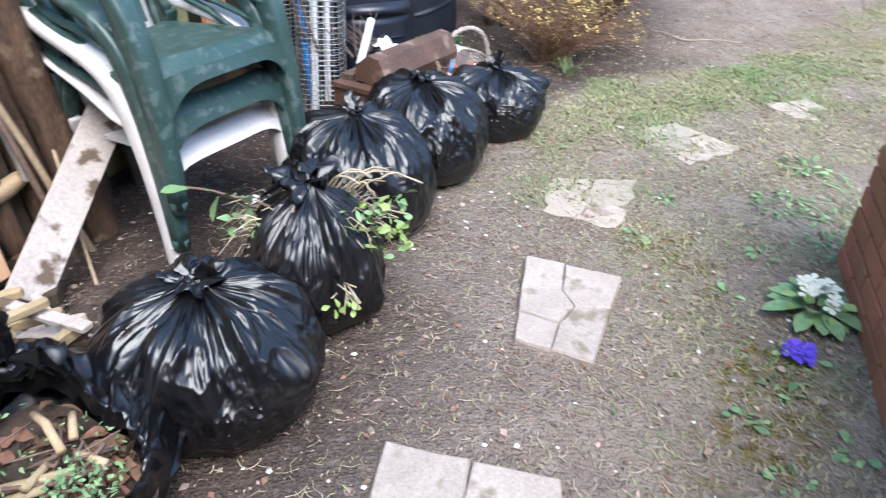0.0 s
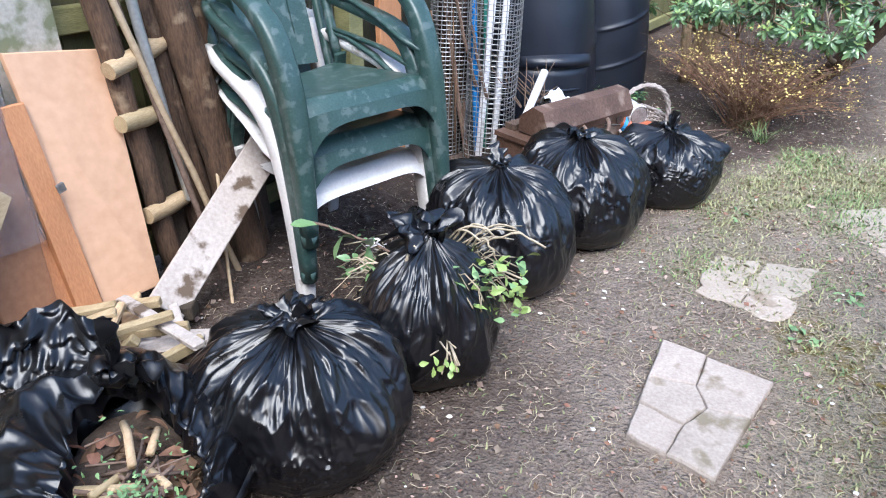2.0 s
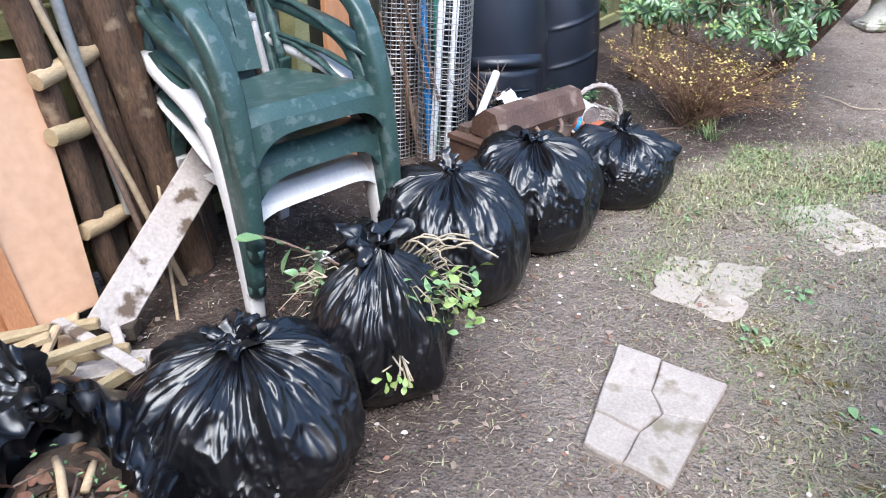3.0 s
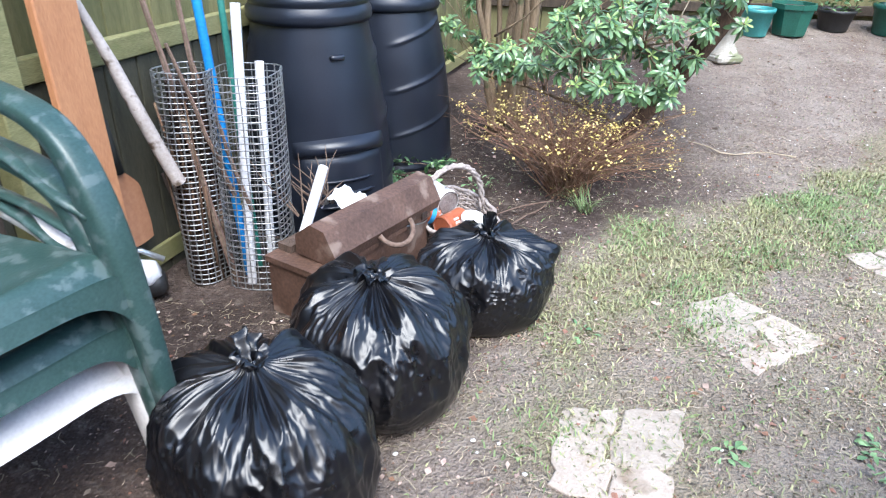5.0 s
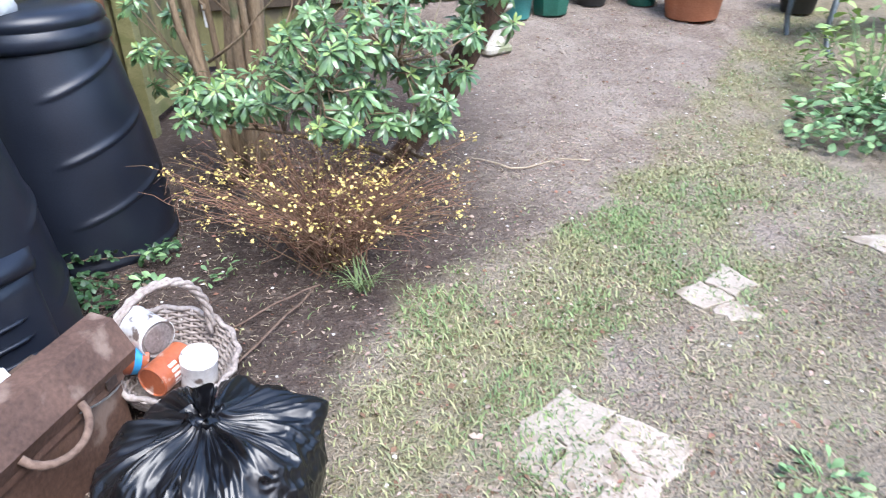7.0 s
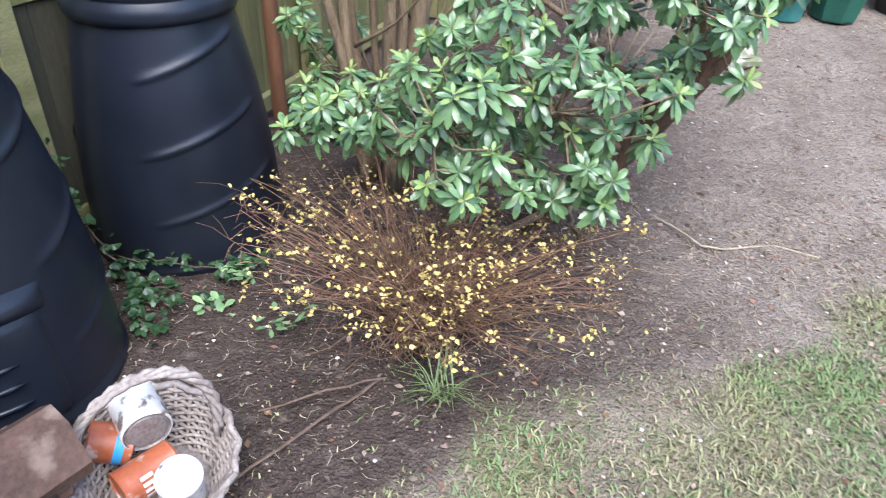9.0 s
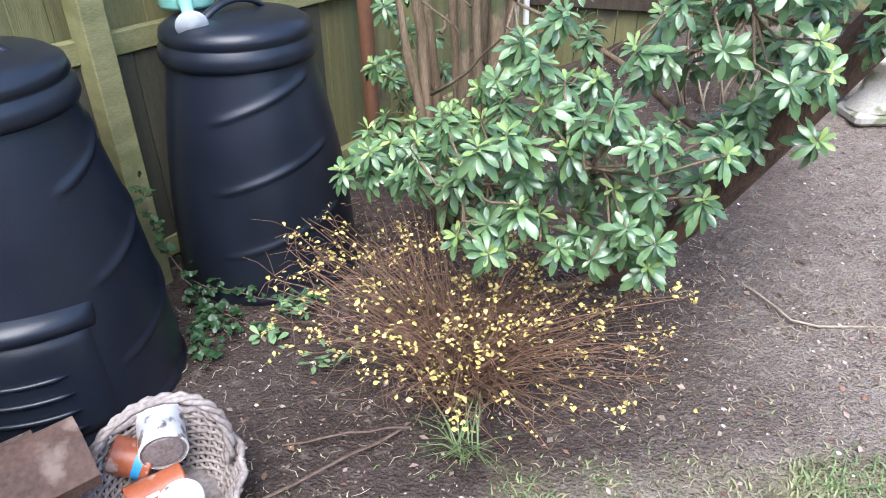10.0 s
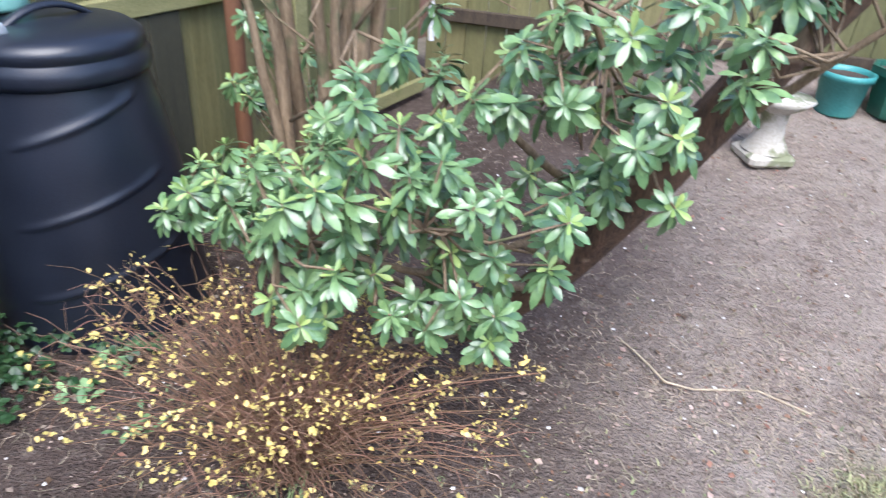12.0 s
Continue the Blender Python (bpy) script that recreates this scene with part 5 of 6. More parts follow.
plank_a, plank_b = Vector((-1.06, 1.79, 0.09)), Vector((-0.985, 2.36, 0.47))
solo("plank", Mesh().bar(plank_a, plank_b, 0.115, 0.022, up=(0.75, -0.35, 0.6), c=0.003), "plank", tuple(plank_a), "dirty whitewashed plank propped aslant against a chair stack", "plank", smooth=False)


def ladder():
    ob = thing("rustic_ladder", (-1.25, 2.05, 0), "rustic pole ladder with round log rungs leaning on the fence", "ladder")
    for (a, b, r) in (((-1.2, 2.03, 0.0), (-1.31, 1.99, 1.25), 0.034), ((-1.19, 2.16, 0.0), (-1.3, 2.19, 1.25), 0.03)):
        part("rail", Mesh().tube(arc(a, b, 0.0, 8, 0.004), [r * R.uniform(0.9, 1.08) for _ in range(9)], 10), "bark", ob)
    for z, y0, y1, dz in ((0.30, 1.95, 2.13, -0.01), (0.59, 1.95, 2.12, -0.01), (0.74, 1.96, 2.28, 0.05), (0.99, 1.95, 2.26, 0.01), (0.08, 1.97, 2.2, 0.0)):
        x = -1.195 - 0.09 * z
        part("rung", Mesh().tube([(x + 0.015, y0, z), (x + 0.02, (y0 + y1) / 2, z + dz / 2), (x + 0.015, y1, z + dz)], [0.026, 0.029, 0.025], 10), "pine" if z > 0.2 else "bark", ob, sharp=60)


ladder()
for k in range(5):
    cc, r0 = Vector((-0.06, 3.78, 0.1 + 0.02 * k)), 0.1 + 0.012 * k
    rod("wire_coil", [cc + Vector((r0 * math.cos(q) * 0.8, r0 * math.sin(q), 0.06 * math.sin(q + k) + 0.05 * math.cos(q))) for q in [2 * math.pi * i / 24 for i in range(25)]], 0.0028, "wire", "loop of thin grey wire behind the tool box", "wire", "loops of wire", 5)
for a, b, r, lab in (((-1.1, 2.3, 0.0), (-1.27, 2.19, 1.3), 0.06, "thick bark-covered log leaning on the fence"), ((-1.12, 2.4, 0.0), (-1.24, 2.3, 1.1), 0.04, "bark-covered log leaning on the fence"), ((-1.2, 2.26, 0.0), (-1.3, 2.1, 1.35), 0.035, "dark bark-covered log leaning on the fence")):
    rod("log", arc(a, b, 0.0, 10, 0.006), [r * R.uniform(0.85, 1.1) for _ in range(11)], "bark", lab, "log", "logs against the fence", 12)
for a, b, r, mat, lab in (((-1.08, 2.19, 0.0), (-1.26, 2.01, 1.0), 0.011, "cane", "thin brown cane leaning on the fence"), ((-1.1, 2.13, 0.0), (-1.27, 2.03, 1.05), 0.01, "twig", "thin dark cane leaning on the fence"), ((-1.17, 2.11, 0.3), (-1.25, 2.06, 1.2), 0.016, "tube", "grey metal pole behind a ladder"), ((-0.98, 2.0, 0.005), (-1.17, 2.27, 0.42), 0.006, "cane", "thin cane lying against a plank")):
    rod("pole" if mat == "tube" else "cane", arc(a, b, 0.0, 5, 0.003), r, mat, lab, "pole" if mat == "tube" else "cane", "canes against the fence")
for k, (y, x, w, h, t, mat) in enumerate(((2.09, -1.2, 0.09, 0.58, 0.02, "oldwood"), (2.5, -1.2, 0.16, 1.15, 0.02, "oldwood"), (2.75, -1.12, 0.14, 1.2, 0.02, "oldwood"), (2.95, -1.06, 0.12, 1.05, 0.022, "oldwood"), (2.32, -1.27, 0.2, 1.2, 0.02, "oldwood"), (1.3, -1.5, 0.3, 1.2, 0.02, "oldwood"))):
    m = Matrix.Translation((x - 0.05, y, h / 2)) @ pose(0, 0, 0, R.uniform(-3, 3), -6, -15.8)
    solo("old_plank", Mesh().box(m, t, w, h, 0.004), mat, (x, y, 0), "dark old timber plank leaning on the fence", "plank", "old planks against the fence", smooth=False)
solo("timber_plank", Mesh().bar((-0.915, 3.235, 0.0), (-0.95, 3.245, 1.35), 0.15, 0.03, up=FN), "edge", (-0.93, 3.28, 0), "orange-brown timber plank standing against the fence", "plank", smooth=False)


def tube_chair():
    ob = thing("folded_tube_chair", (-1.1, 2.5, 0), "folded grey tubular metal chair frame behind plastic chairs", "chair")
    for k in range(3):
        o = 0.03 * k
        pts = [(-1.12 + o * 0.3, 2.32 + o, 0.02), (-1.15 + o * 0.3, 2.3 + o, 0.4), (-1.17 + o * 0.3, 2.29 + o, 0.58), (-1.16, 2.33 + o, 0.64), (-1.12, 2.45 + o, 0.645), (-1.06, 2.52 + o, 0.6), (-1.02, 2.53 + o, 0.3), (-1.0, 2.53 + o, 0.02)]
        part("frame_tube", Mesh().tube(pts, 0.0115, 8), "tube", ob)
    part("cross_tube", Mesh().tube([(-1.14, 2.32, 0.3), (-1.02, 2.54, 0.3)], 0.01, 8), "tube", ob)


tube_chair()

# offcuts heaped behind the open sack
for a, b, w, h, mat in (((-1.33, 1.6, 0.12), (-1.02, 1.74, 0.16), 0.028, 0.028, "pine"), ((-1.26, 1.52, 0.1), (-0.9, 1.7, 0.13), 0.024, 0.03, "pine"), ((-1.2, 1.82, 0.1), (-1.0, 1.56, 0.06), 0.05, 0.02, "pine"), ((-1.1, 1.86, 0.1), (-0.86, 1.64, 0.03), 0.03, 0.04, "plank"), ((-1.15, 1.52, 0.05), (-0.78, 1.62, 0.05), 0.05, 0.025, "pine"), ((-1.3, 1.45, 0.07), (-0.98, 1.5, 0.09), 0.04, 0.04, "oldwood"), ((-1.22, 1.62, 0.04), (-0.9, 1.78, 0.03), 0.09, 0.02, "plank"), ((-1.34, 1.52, 0.14), (-1.1, 1.66, 0.18), 0.03, 0.02, "pine"), ((-1.25, 1.7, 0.02), (-0.85, 1.5, 0.02), 0.1, 0.02, "oldwood"), ((-1.3, 1.75, 0.06), (-1.0, 1.85, 0.07), 0.06, 0.05, "oldwood"), ((-1.06, 1.44, 0.2), (-0.88, 1.63, 0.22), 0.024, 0.024, "pine"), ((-1.21, 1.49, 0.15), (-1.05, 1.61, 0.2), 0.03, 0.022, "pine"), ((-1.02, 1.5, 0.15), (-1.065, 1.65, 0.2), 0.022, 0.02, "pine"), ((-1.12, 1.7, 0.17), (-0.76, 1.57, 0.19), 0.035, 0.02, "plank"), ((-0.86, 1.49, 0.15), (-0.79, 1.62, 0.17), 0.022, 0.035, "pine"), ((-1.06, 1.54, 0.1), (-0.84, 1.68, 0.11), 0.06, 0.018, "plank"), ((-1.03, 1.48, 0.11), (-0.8, 1.62, 0.12), 0.05, 0.018, "oldwood"), ((-0.99, 1.51, 0.13), (-0.93, 1.54, 0.19), 0.03, 0.03, "pine")):
    solo("timber_offcut", Mesh().bar(a, b, w, h), mat, a, "sawn timber offcut in a loose heap on soil", "timber", "heap of timber offcuts", smooth=False)


def cane_bundle():
    ob = thing("cane_bundle", (-1.35, 1.3, 0), "bundle of dry canes tied with pale string", "canes")
    for k in range(46):
        a = Vector((-1.15 + R.uniform(-0.06, 0.06), 1.22 + R.uniform(-0.06, 0.06), 0.02))
        b = Vector((-1.42 + R.uniform(-0.06, 0.06), 1.36 + R.uniform(-0.08, 0.08), R.uniform(0.75, 1.15)))
        part("cane", Mesh().tube(arc(a, b, 0.0, 3, 0.006), R.uniform(0.004, 0.008), 5), "cane", ob)
    part("string_tie", Mesh().tube([(-1.25 + 0.085 * math.cos(q), 1.27 + 0.085 * math.sin(q), 0.28 + 0.02 * math.sin(q * 3)) for q in [k * 0.45 for k in range(15)]], 0.008, 6), "string", ob)


cane_bundle()
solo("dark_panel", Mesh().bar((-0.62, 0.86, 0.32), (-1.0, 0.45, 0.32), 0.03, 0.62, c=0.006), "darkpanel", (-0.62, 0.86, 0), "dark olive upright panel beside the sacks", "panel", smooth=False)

# ---- wire cages with poles ----


def wire_roll(c, r, h, nz, na, lean, mat, wire, label, a0=0.0, a1=6.2832, square=False):
    ob = thing("wire_mesh_roll", (*c, 0), label, "wire mesh", "wire mesh rolls")

    def pt(a, z):
        if square:
            k = r / max(abs(math.cos(a)), abs(math.sin(a)))
            k = k * 0.6 + r * 0.45
        else:
            k = r * (1 + 0.12 * math.sin(3 * a + 4 * z))
        return Vector((c[0] + k * math.cos(a) + lean[0] * z + 0.004 * noise.noise((a * 3, z * 9, 1)), c[1] + k * math.sin(a) + lean[1] * z, z))

    for i in range(nz):
        z = 0.01 + h * i / (nz - 1)
        part("hoop_wire", Mesh().tube([pt(a0 + (a1 - a0) * k / 28, z) for k in range(29)], wire, 4, False), mat, ob)
    for k in range(na):
        a = a0 + (a1 - a0) * k / na
        part("upright_wire", Mesh().tube([pt(a, h * q / 6 + 0.01) for q in range(7)], wire, 4, False), mat, ob)


wire_roll((-0.552, 3.59), 0.108, 0.78, 33, 26, (0.0, 0.03), "wire", 0.0022, "roll of galvanised square wire mesh standing by the bins", square=True)
wire_roll((-0.765, 3.6), 0.092, 0.78, 40, 24, (0.0, 0.02), "wire", 0.0027, "roll of bright wire mesh beside the fence")
wire_roll((-0.75, 3.61), 0.072, 0.74, 44, 30, (0.0, 0.02), "darkwire", 0.0034, "roll of dark rusty wire mesh with dead stems")
stems = thing("dead_stem_bundle", (-0.76, 3.6, 0), "bundle of dark dead stems inside a wire roll", "stems")
for k in range(42):
    a = Vector((-0.76 + R.uniform(-0.06, 0.07), 3.58 + R.uniform(-0.06, 0.06), 0.0))
    b = a + Vector((R.uniform(-0.12, 0.02), R.uniform(-0.04, 0.08), R.uniform(0.35, 0.72)))
    part("dead_stem", Mesh().tube(arc(a, b, 0.0, 3, 0.008), R.uniform(0.003, 0.007), 5), "bark" if k % 3 else "darkwire", stems)
for pts, r, mat, name, lab in ((((-0.6, 3.56, 0.03), (-0.73, 3.68, 1.3)), 0.0165, "blue", "blue_pole", "bright blue plastic pole standing in a wire roll"), (((-0.58, 3.62, 0.03), (-0.66, 3.74, 1.3)), 0.012, "teal", "green_pole", "green plastic pole standing in a wire roll"), (((-0.585, 3.53, 0.0), (-0.575, 3.66, 1.0)), 0.017, "pvc", "white_pipe", "white plastic pipe standing in a wire roll"), (((-0.545, 3.66, 0.02), (-0.53, 3.71, 0.8)), 0.016, "pvc", "white_pipe", "short white plastic pipe standing in a wire roll")):
    rod(name, [Vector(pts[0]).lerp(Vector(pts[1]), k / 4) for k in range(5)], r, mat, lab, "pole", "poles in the wire rolls", 12)
for a, b, r in (((-0.64, 3.53, 0.0), (-0.86, 3.56, 1.12), 0.013), ((-0.66, 3.55, 0.0), (-0.77, 3.66, 1.15), 0.012), ((-0.62, 3.56, 0.35), (-0.75, 3.48, 0.9), 0.009), ((-0.56, 3.55, 0.3), (-0.72, 3.6, 0.82), 0.008)):
    rod("branch", arc(a, b, 0.01, 7, 0.006), [r * (1 - 0.05 * k) for k in range(8)], "twig", "grey-brown bare branch standing in a wire roll", "branch", "branches in the wire rolls", 7)
rod("peeled_pole", arc((-0.79, 3.5, 0.42), (-0.97, 3.4, 1.05), 0.0, 6, 0.003), [0.024, 0.024, 0.023, 0.022, 0.02, 0.016, 0.013], "plank", "pale peeled wooden pole leaning on the fence", "pole", "", 10)


def spade():
    ob = thing("old_spade", (-0.9, 3.37, 0), "old spade with a clay-brown blade and dark shaft", "spade")
    m = Matrix.Translation((-0.91, 3.4, 0.1)) @ pose(0, 0, 0, 0, -8, -15.8)

    def blade(u, v):
        s = u * 2 - 1
        w = 0.085 * (0.28 + 0.72 * sm(1.0, 0.66, v)) * (1 - 0.1 * sm(0.2, 0, v))
        return tuple(m @ Vector((0.012 * (1 - s * s), s * w, 0.12 + 0.28 * v)))

    b = Mesh().grid(blade, 8, 14)
    c = Mesh().grid(lambda u, v: (lambda p: (p[0] - 0.008, p[1], p[2]))(blade(1 - u, v)), 8, 14)
    b.add(c.v, c.f)
    part("blade", b, "box", ob)
    part("shaft", Mesh().tube([m @ Vector((0.005, 0, 0.38)), m @ Vector((0.005, 0, 0.56))], 0.022, 10), "darkpanel", ob)


spade()


def strimmer():
    ob = thing("strimmer_head", (-0.9, 3.36, 0), "black and silver strimmer motor head lying on soil", "garden tool")
    part("motor", Mesh().lathe(aim((-0.97, 3.37, 0.06), (0.9, 0.35, 0.1)) @ pose(0, 0, 0, -90), [(0.001, 0), (0.04, 0.0), (0.05, 0.02), (0.05, 0.1), (0.036, 0.12), (0.001, 0.122)], 20), "potblack", ob)
    part("cover", Mesh().lathe(aim((-0.95, 3.37, 0.1), (0.8, 0.3, 0.3)) @ pose(0, 0, 0, -90), [(0.001, 0), (0.05, 0.0), (0.052, 0.05), (0.03, 0.09), (0.001, 0.09)], 16), "rag", ob)
    part("handle", Mesh().tube([(-0.92, 3.3, 0.0), (-0.93, 3.31, 0.09), (-0.98, 3.33, 0.17), (-0.93, 3.4, 0.2), (-0.86, 3.43, 0.15)], 0.011, 8), "tube", ob)


strimmer()

# ---- plants ----


def leaf_mesh(name, size, width, fold, curl, mat):
    me = Mesh().leaf(Matrix.Identity(4), size, width, fold, curl).data(name)
    me.materials.append(M[mat])
    return me


LEAVES = [leaf_mesh("leaf", 0.07, 0.024, 0.25, 0.35, "leaf"), leaf_mesh("leaf", 0.064, 0.022, 0.35, 0.2, "leaf"), leaf_mesh("leaf", 0.076, 0.025, 0.2, 0.5, "leaf")]


def evergreen():
    """A leaning evergreen with leaves in whorls at the twig ends."""
    base = Vector((1.02, 5.25, 0.0))
    ob = thing("evergreen_shrub", tuple(base), "leaning evergreen shrub with whorls of glossy green leaves", "shrub")
    line = [base + Vector((-0.1, 0.02, -0.08)), Vector((1.08, 5.24, 0.1)), Vector((1.27, 5.21, 0.34)), Vector((1.45, 5.18, 0.64)), Vector((1.62, 5.16, 0.95)), Vector((1.78, 5.14, 1.25)), Vector((1.95, 5.15, 1.6)), Vector((2.15, 5.2, 2.1))]
    fine = []
    for i in range(len(line) - 1):
        for k in range(4):
            fine.append(line[i].lerp(line[i + 1], k / 4))
    fine.append(line[-1])
    fine = [(fine[max(i - 1, 0)] + fine[i] * 2 + fine[min(i + 1, len(fine) - 1)]) / 4 for i in range(len(fine))]
    tr = Mesh()
    n = 18
    vs = []
    for i, p in enumerate(fine):
        d = (fine[min(i + 1, len(fine) - 1)] - fine[max(i - 1, 0)]).normalized()
        s = d.cross(Vector((1, 0, 0))).normalized()
        u = s.cross(d)
        for k in range(n):
            a = 2 * math.pi * k / n
            q = (0.043 + 0.0009 * i) * (1 + 0.16 * noise.noise((math.cos(a) * 1.7, math.sin(a) * 1.7, i * 0.22)) + 0.1 * abs(math.sin(3 * a + 0.1 * i)))
            vs.append(p + (s * math.cos(a) + u * math.sin(a)) * q)
    tr.add(vs, [(i * n + k, i * n + (k + 1) % n, i * n + n + (k + 1) % n, i * n + n + k) for i in range(len(fine) - 1) for k in range(n)])
    part("trunk", tr, "bark", ob)
    tips = []
    anchors = ((0.796, 4.445, 0.572), (1.022, 4.59, 0.512), (0.29, 4.83, 0.605), (0.771, 4.833, 0.99), (1.056, 4.715, 1.02), (0.972, 4.596, 0.876), (0.75, 4.487, 0.826), (0.521, 4.69, 0.615), (1.292, 4.627, 0.821), (1.386, 4.665, 0.975), (1.501, 4.798, 0.808), (1.165, 4.778, 0.463), (0.896, 4.769, 0.91), (1.151, 4.643, 0.702), (0.85, 4.5, 0.69), (0.65, 4.6, 0.68))
    for p in anchors:
        tips.append(Vector(p))
    rr = random.Random(5)

    def between(x, pts):
        for (a, b), (e, d) in zip(pts, pts[1:]):
            if x <= e:
                return b + (d - b) * (x - a) / (e - a)
        return pts[-1][1]

    while len(tips) < 172:
        x = rr.uniform(0.22, 1.75)
        low = between(x, ((0.2, 0.54), (0.6, 0.56), (0.8, 0.55), (1.0, 0.48), (1.15, 0.48), (1.3, 0.66), (1.75, 1.25)))
        high = between(x, ((0.2, 0.62), (0.5, 0.72), (0.75, 0.98), (1.05, 1.1), (1.4, 1.35), (1.75, 1.7)))
        front = between(x, ((0.2, 4.82), (0.5, 4.66), (0.75, 4.46), (1.0, 4.56), (1.3, 4.62), (1.75, 4.8)))
        p = Vector((x, front + 0.5 * rr.random() ** 1.4, rr.uniform(low, high)))
        if any((p - q).length < 0.068 for q in tips):
            continue
        tips.append(p)
    for k in range(26):
        z = rr.uniform(0.95, 1.6)
        tips.append(Vector((rr.uniform(0.8, 1.0 + (z - 0.1) / 1.75), rr.uniform(4.75, 5.5), z)))
    for k in range(12):
        tips.append(Vector((rr.uniform(-0.05, 0.25), rr.uniform(5.5, 6.0), rr.uniform(0.4, 0.95))))
    limbs = []
    for root, ctrl, end in (((1.1, 5.23, 0.14), (0.8, 4.95, 0.38), (0.24, 4.9, 0.5)), ((1.2, 5.22, 0.26), (0.95, 4.85, 0.5), (0.7, 4.55, 0.7)), ((1.3, 5.2, 0.4), (1.1, 4.9, 0.6), (1.0, 4.62, 0.76)), ((1.08, 5.24, 0.1), (0.85, 4.9, 0.16), (0.62, 4.65, 0.24)), ((1.4, 5.18, 0.55), (1.1, 5.1, 0.85), (0.7, 5.0, 1.05)), ((1.5, 5.17, 0.75), (1.35, 4.95, 1.0), (1.2, 4.8, 1.25)), ((1.6, 5.16, 0.9), (1.7, 4.9, 1.05), (1.85, 4.85, 1.3)), ((1.15, 5.22, 0.2), (1.1, 4.95, 0.25), (1.14, 4.72, 0.32))):
        a, b, c = Vector(root), Vector(ctrl), Vector(end)
        pts = [a * (1 - q) ** 2 + b * 2 * q * (1 - q) + c * q * q + Vector((rr.uniform(-0.012, 0.012), rr.uniform(-0.012, 0.012), rr.uniform(-0.012, 0.012))) for q in [i / 9 for i in range(10)]]
        part("limb", Mesh().tube(pts, [0.016 - 0.0013 * i for i in range(10)], 7), "greybark", ob)
        limbs += pts[2:]
    count = 0
    rest = Mesh()
    young = Mesh()
    twigs = Mesh()
    for k, p in enumerate(tips):
        start = min(limbs, key=lambda q: (q - p).length) if p.y < 5.45 else Vector((0.4, 5.6, 0.3))
        out = (p - start)
        mid = start.lerp(p, 0.5) + Vector((rr.uniform(-0.04, 0.04), rr.uniform(-0.04, 0.04), rr.uniform(-0.06, 0.0)))
        twigs.tube([start, start.lerp(mid, 0.6), mid, mid.lerp(p, 0.6), p], [0.0045, 0.004, 0.0035, 0.003, 0.002], 5)
        axis = (out.normalized() * 0.35 + Vector((rr.uniform(-0.4, 0.4), rr.uniform(-0.8, 0.0), 0.7))).normalized()
        ring = rr.randint(9, 12)
        q0 = axis.to_track_quat("Z", "Y").to_matrix().to_4x4()
        for tier, (cnt, lift_, sc) in enumerate(((ring, -14, 1.0), (8, 10, 0.85), (5, 38, 0.6))):
            for j in range(cnt):
                m = Matrix.Translation(p + axis * (0.014 * tier - 0.02) - axis * rr.uniform(0, 0.025)) @ q0 @ pose(0, 0, 0, 0, 0, 360 * j / cnt + rr.uniform(-14, 14)) @ pose(0, 0, 0, lift_ + rr.uniform(-16, 16), rr.uniform(-15, 15), 0)
                s = sc * rr.uniform(0.68, 1.05)
                if count < 300 and tier == 0 and k < 34:
                    lf = new("leaf", LEAVES[count % 3])
                    lf.parent = ob
                    lf.matrix_basis = ROOT[ob] @ m @ Matrix.Scale(s, 4)
                    count += 1
                elif tier == 2 and k % 2 == 0:
                    young.leaf(m, 0.07 * s, 0.024 * s, 0.3, 0.1)
                else:
                    rest.leaf(m, 0.07 * s, 0.024 * s, 0.25, rr.uniform(0.1, 0.7))
    part("twig_mass", twigs, "greybark", ob, kind="stuff")
    part("crown", rest, "leafs", ob, "dense glossy green leaves", kind="stuff")
    part("young_crown", young, "lime", ob, "pale lime young leaves", kind="stuff")


evergreen()


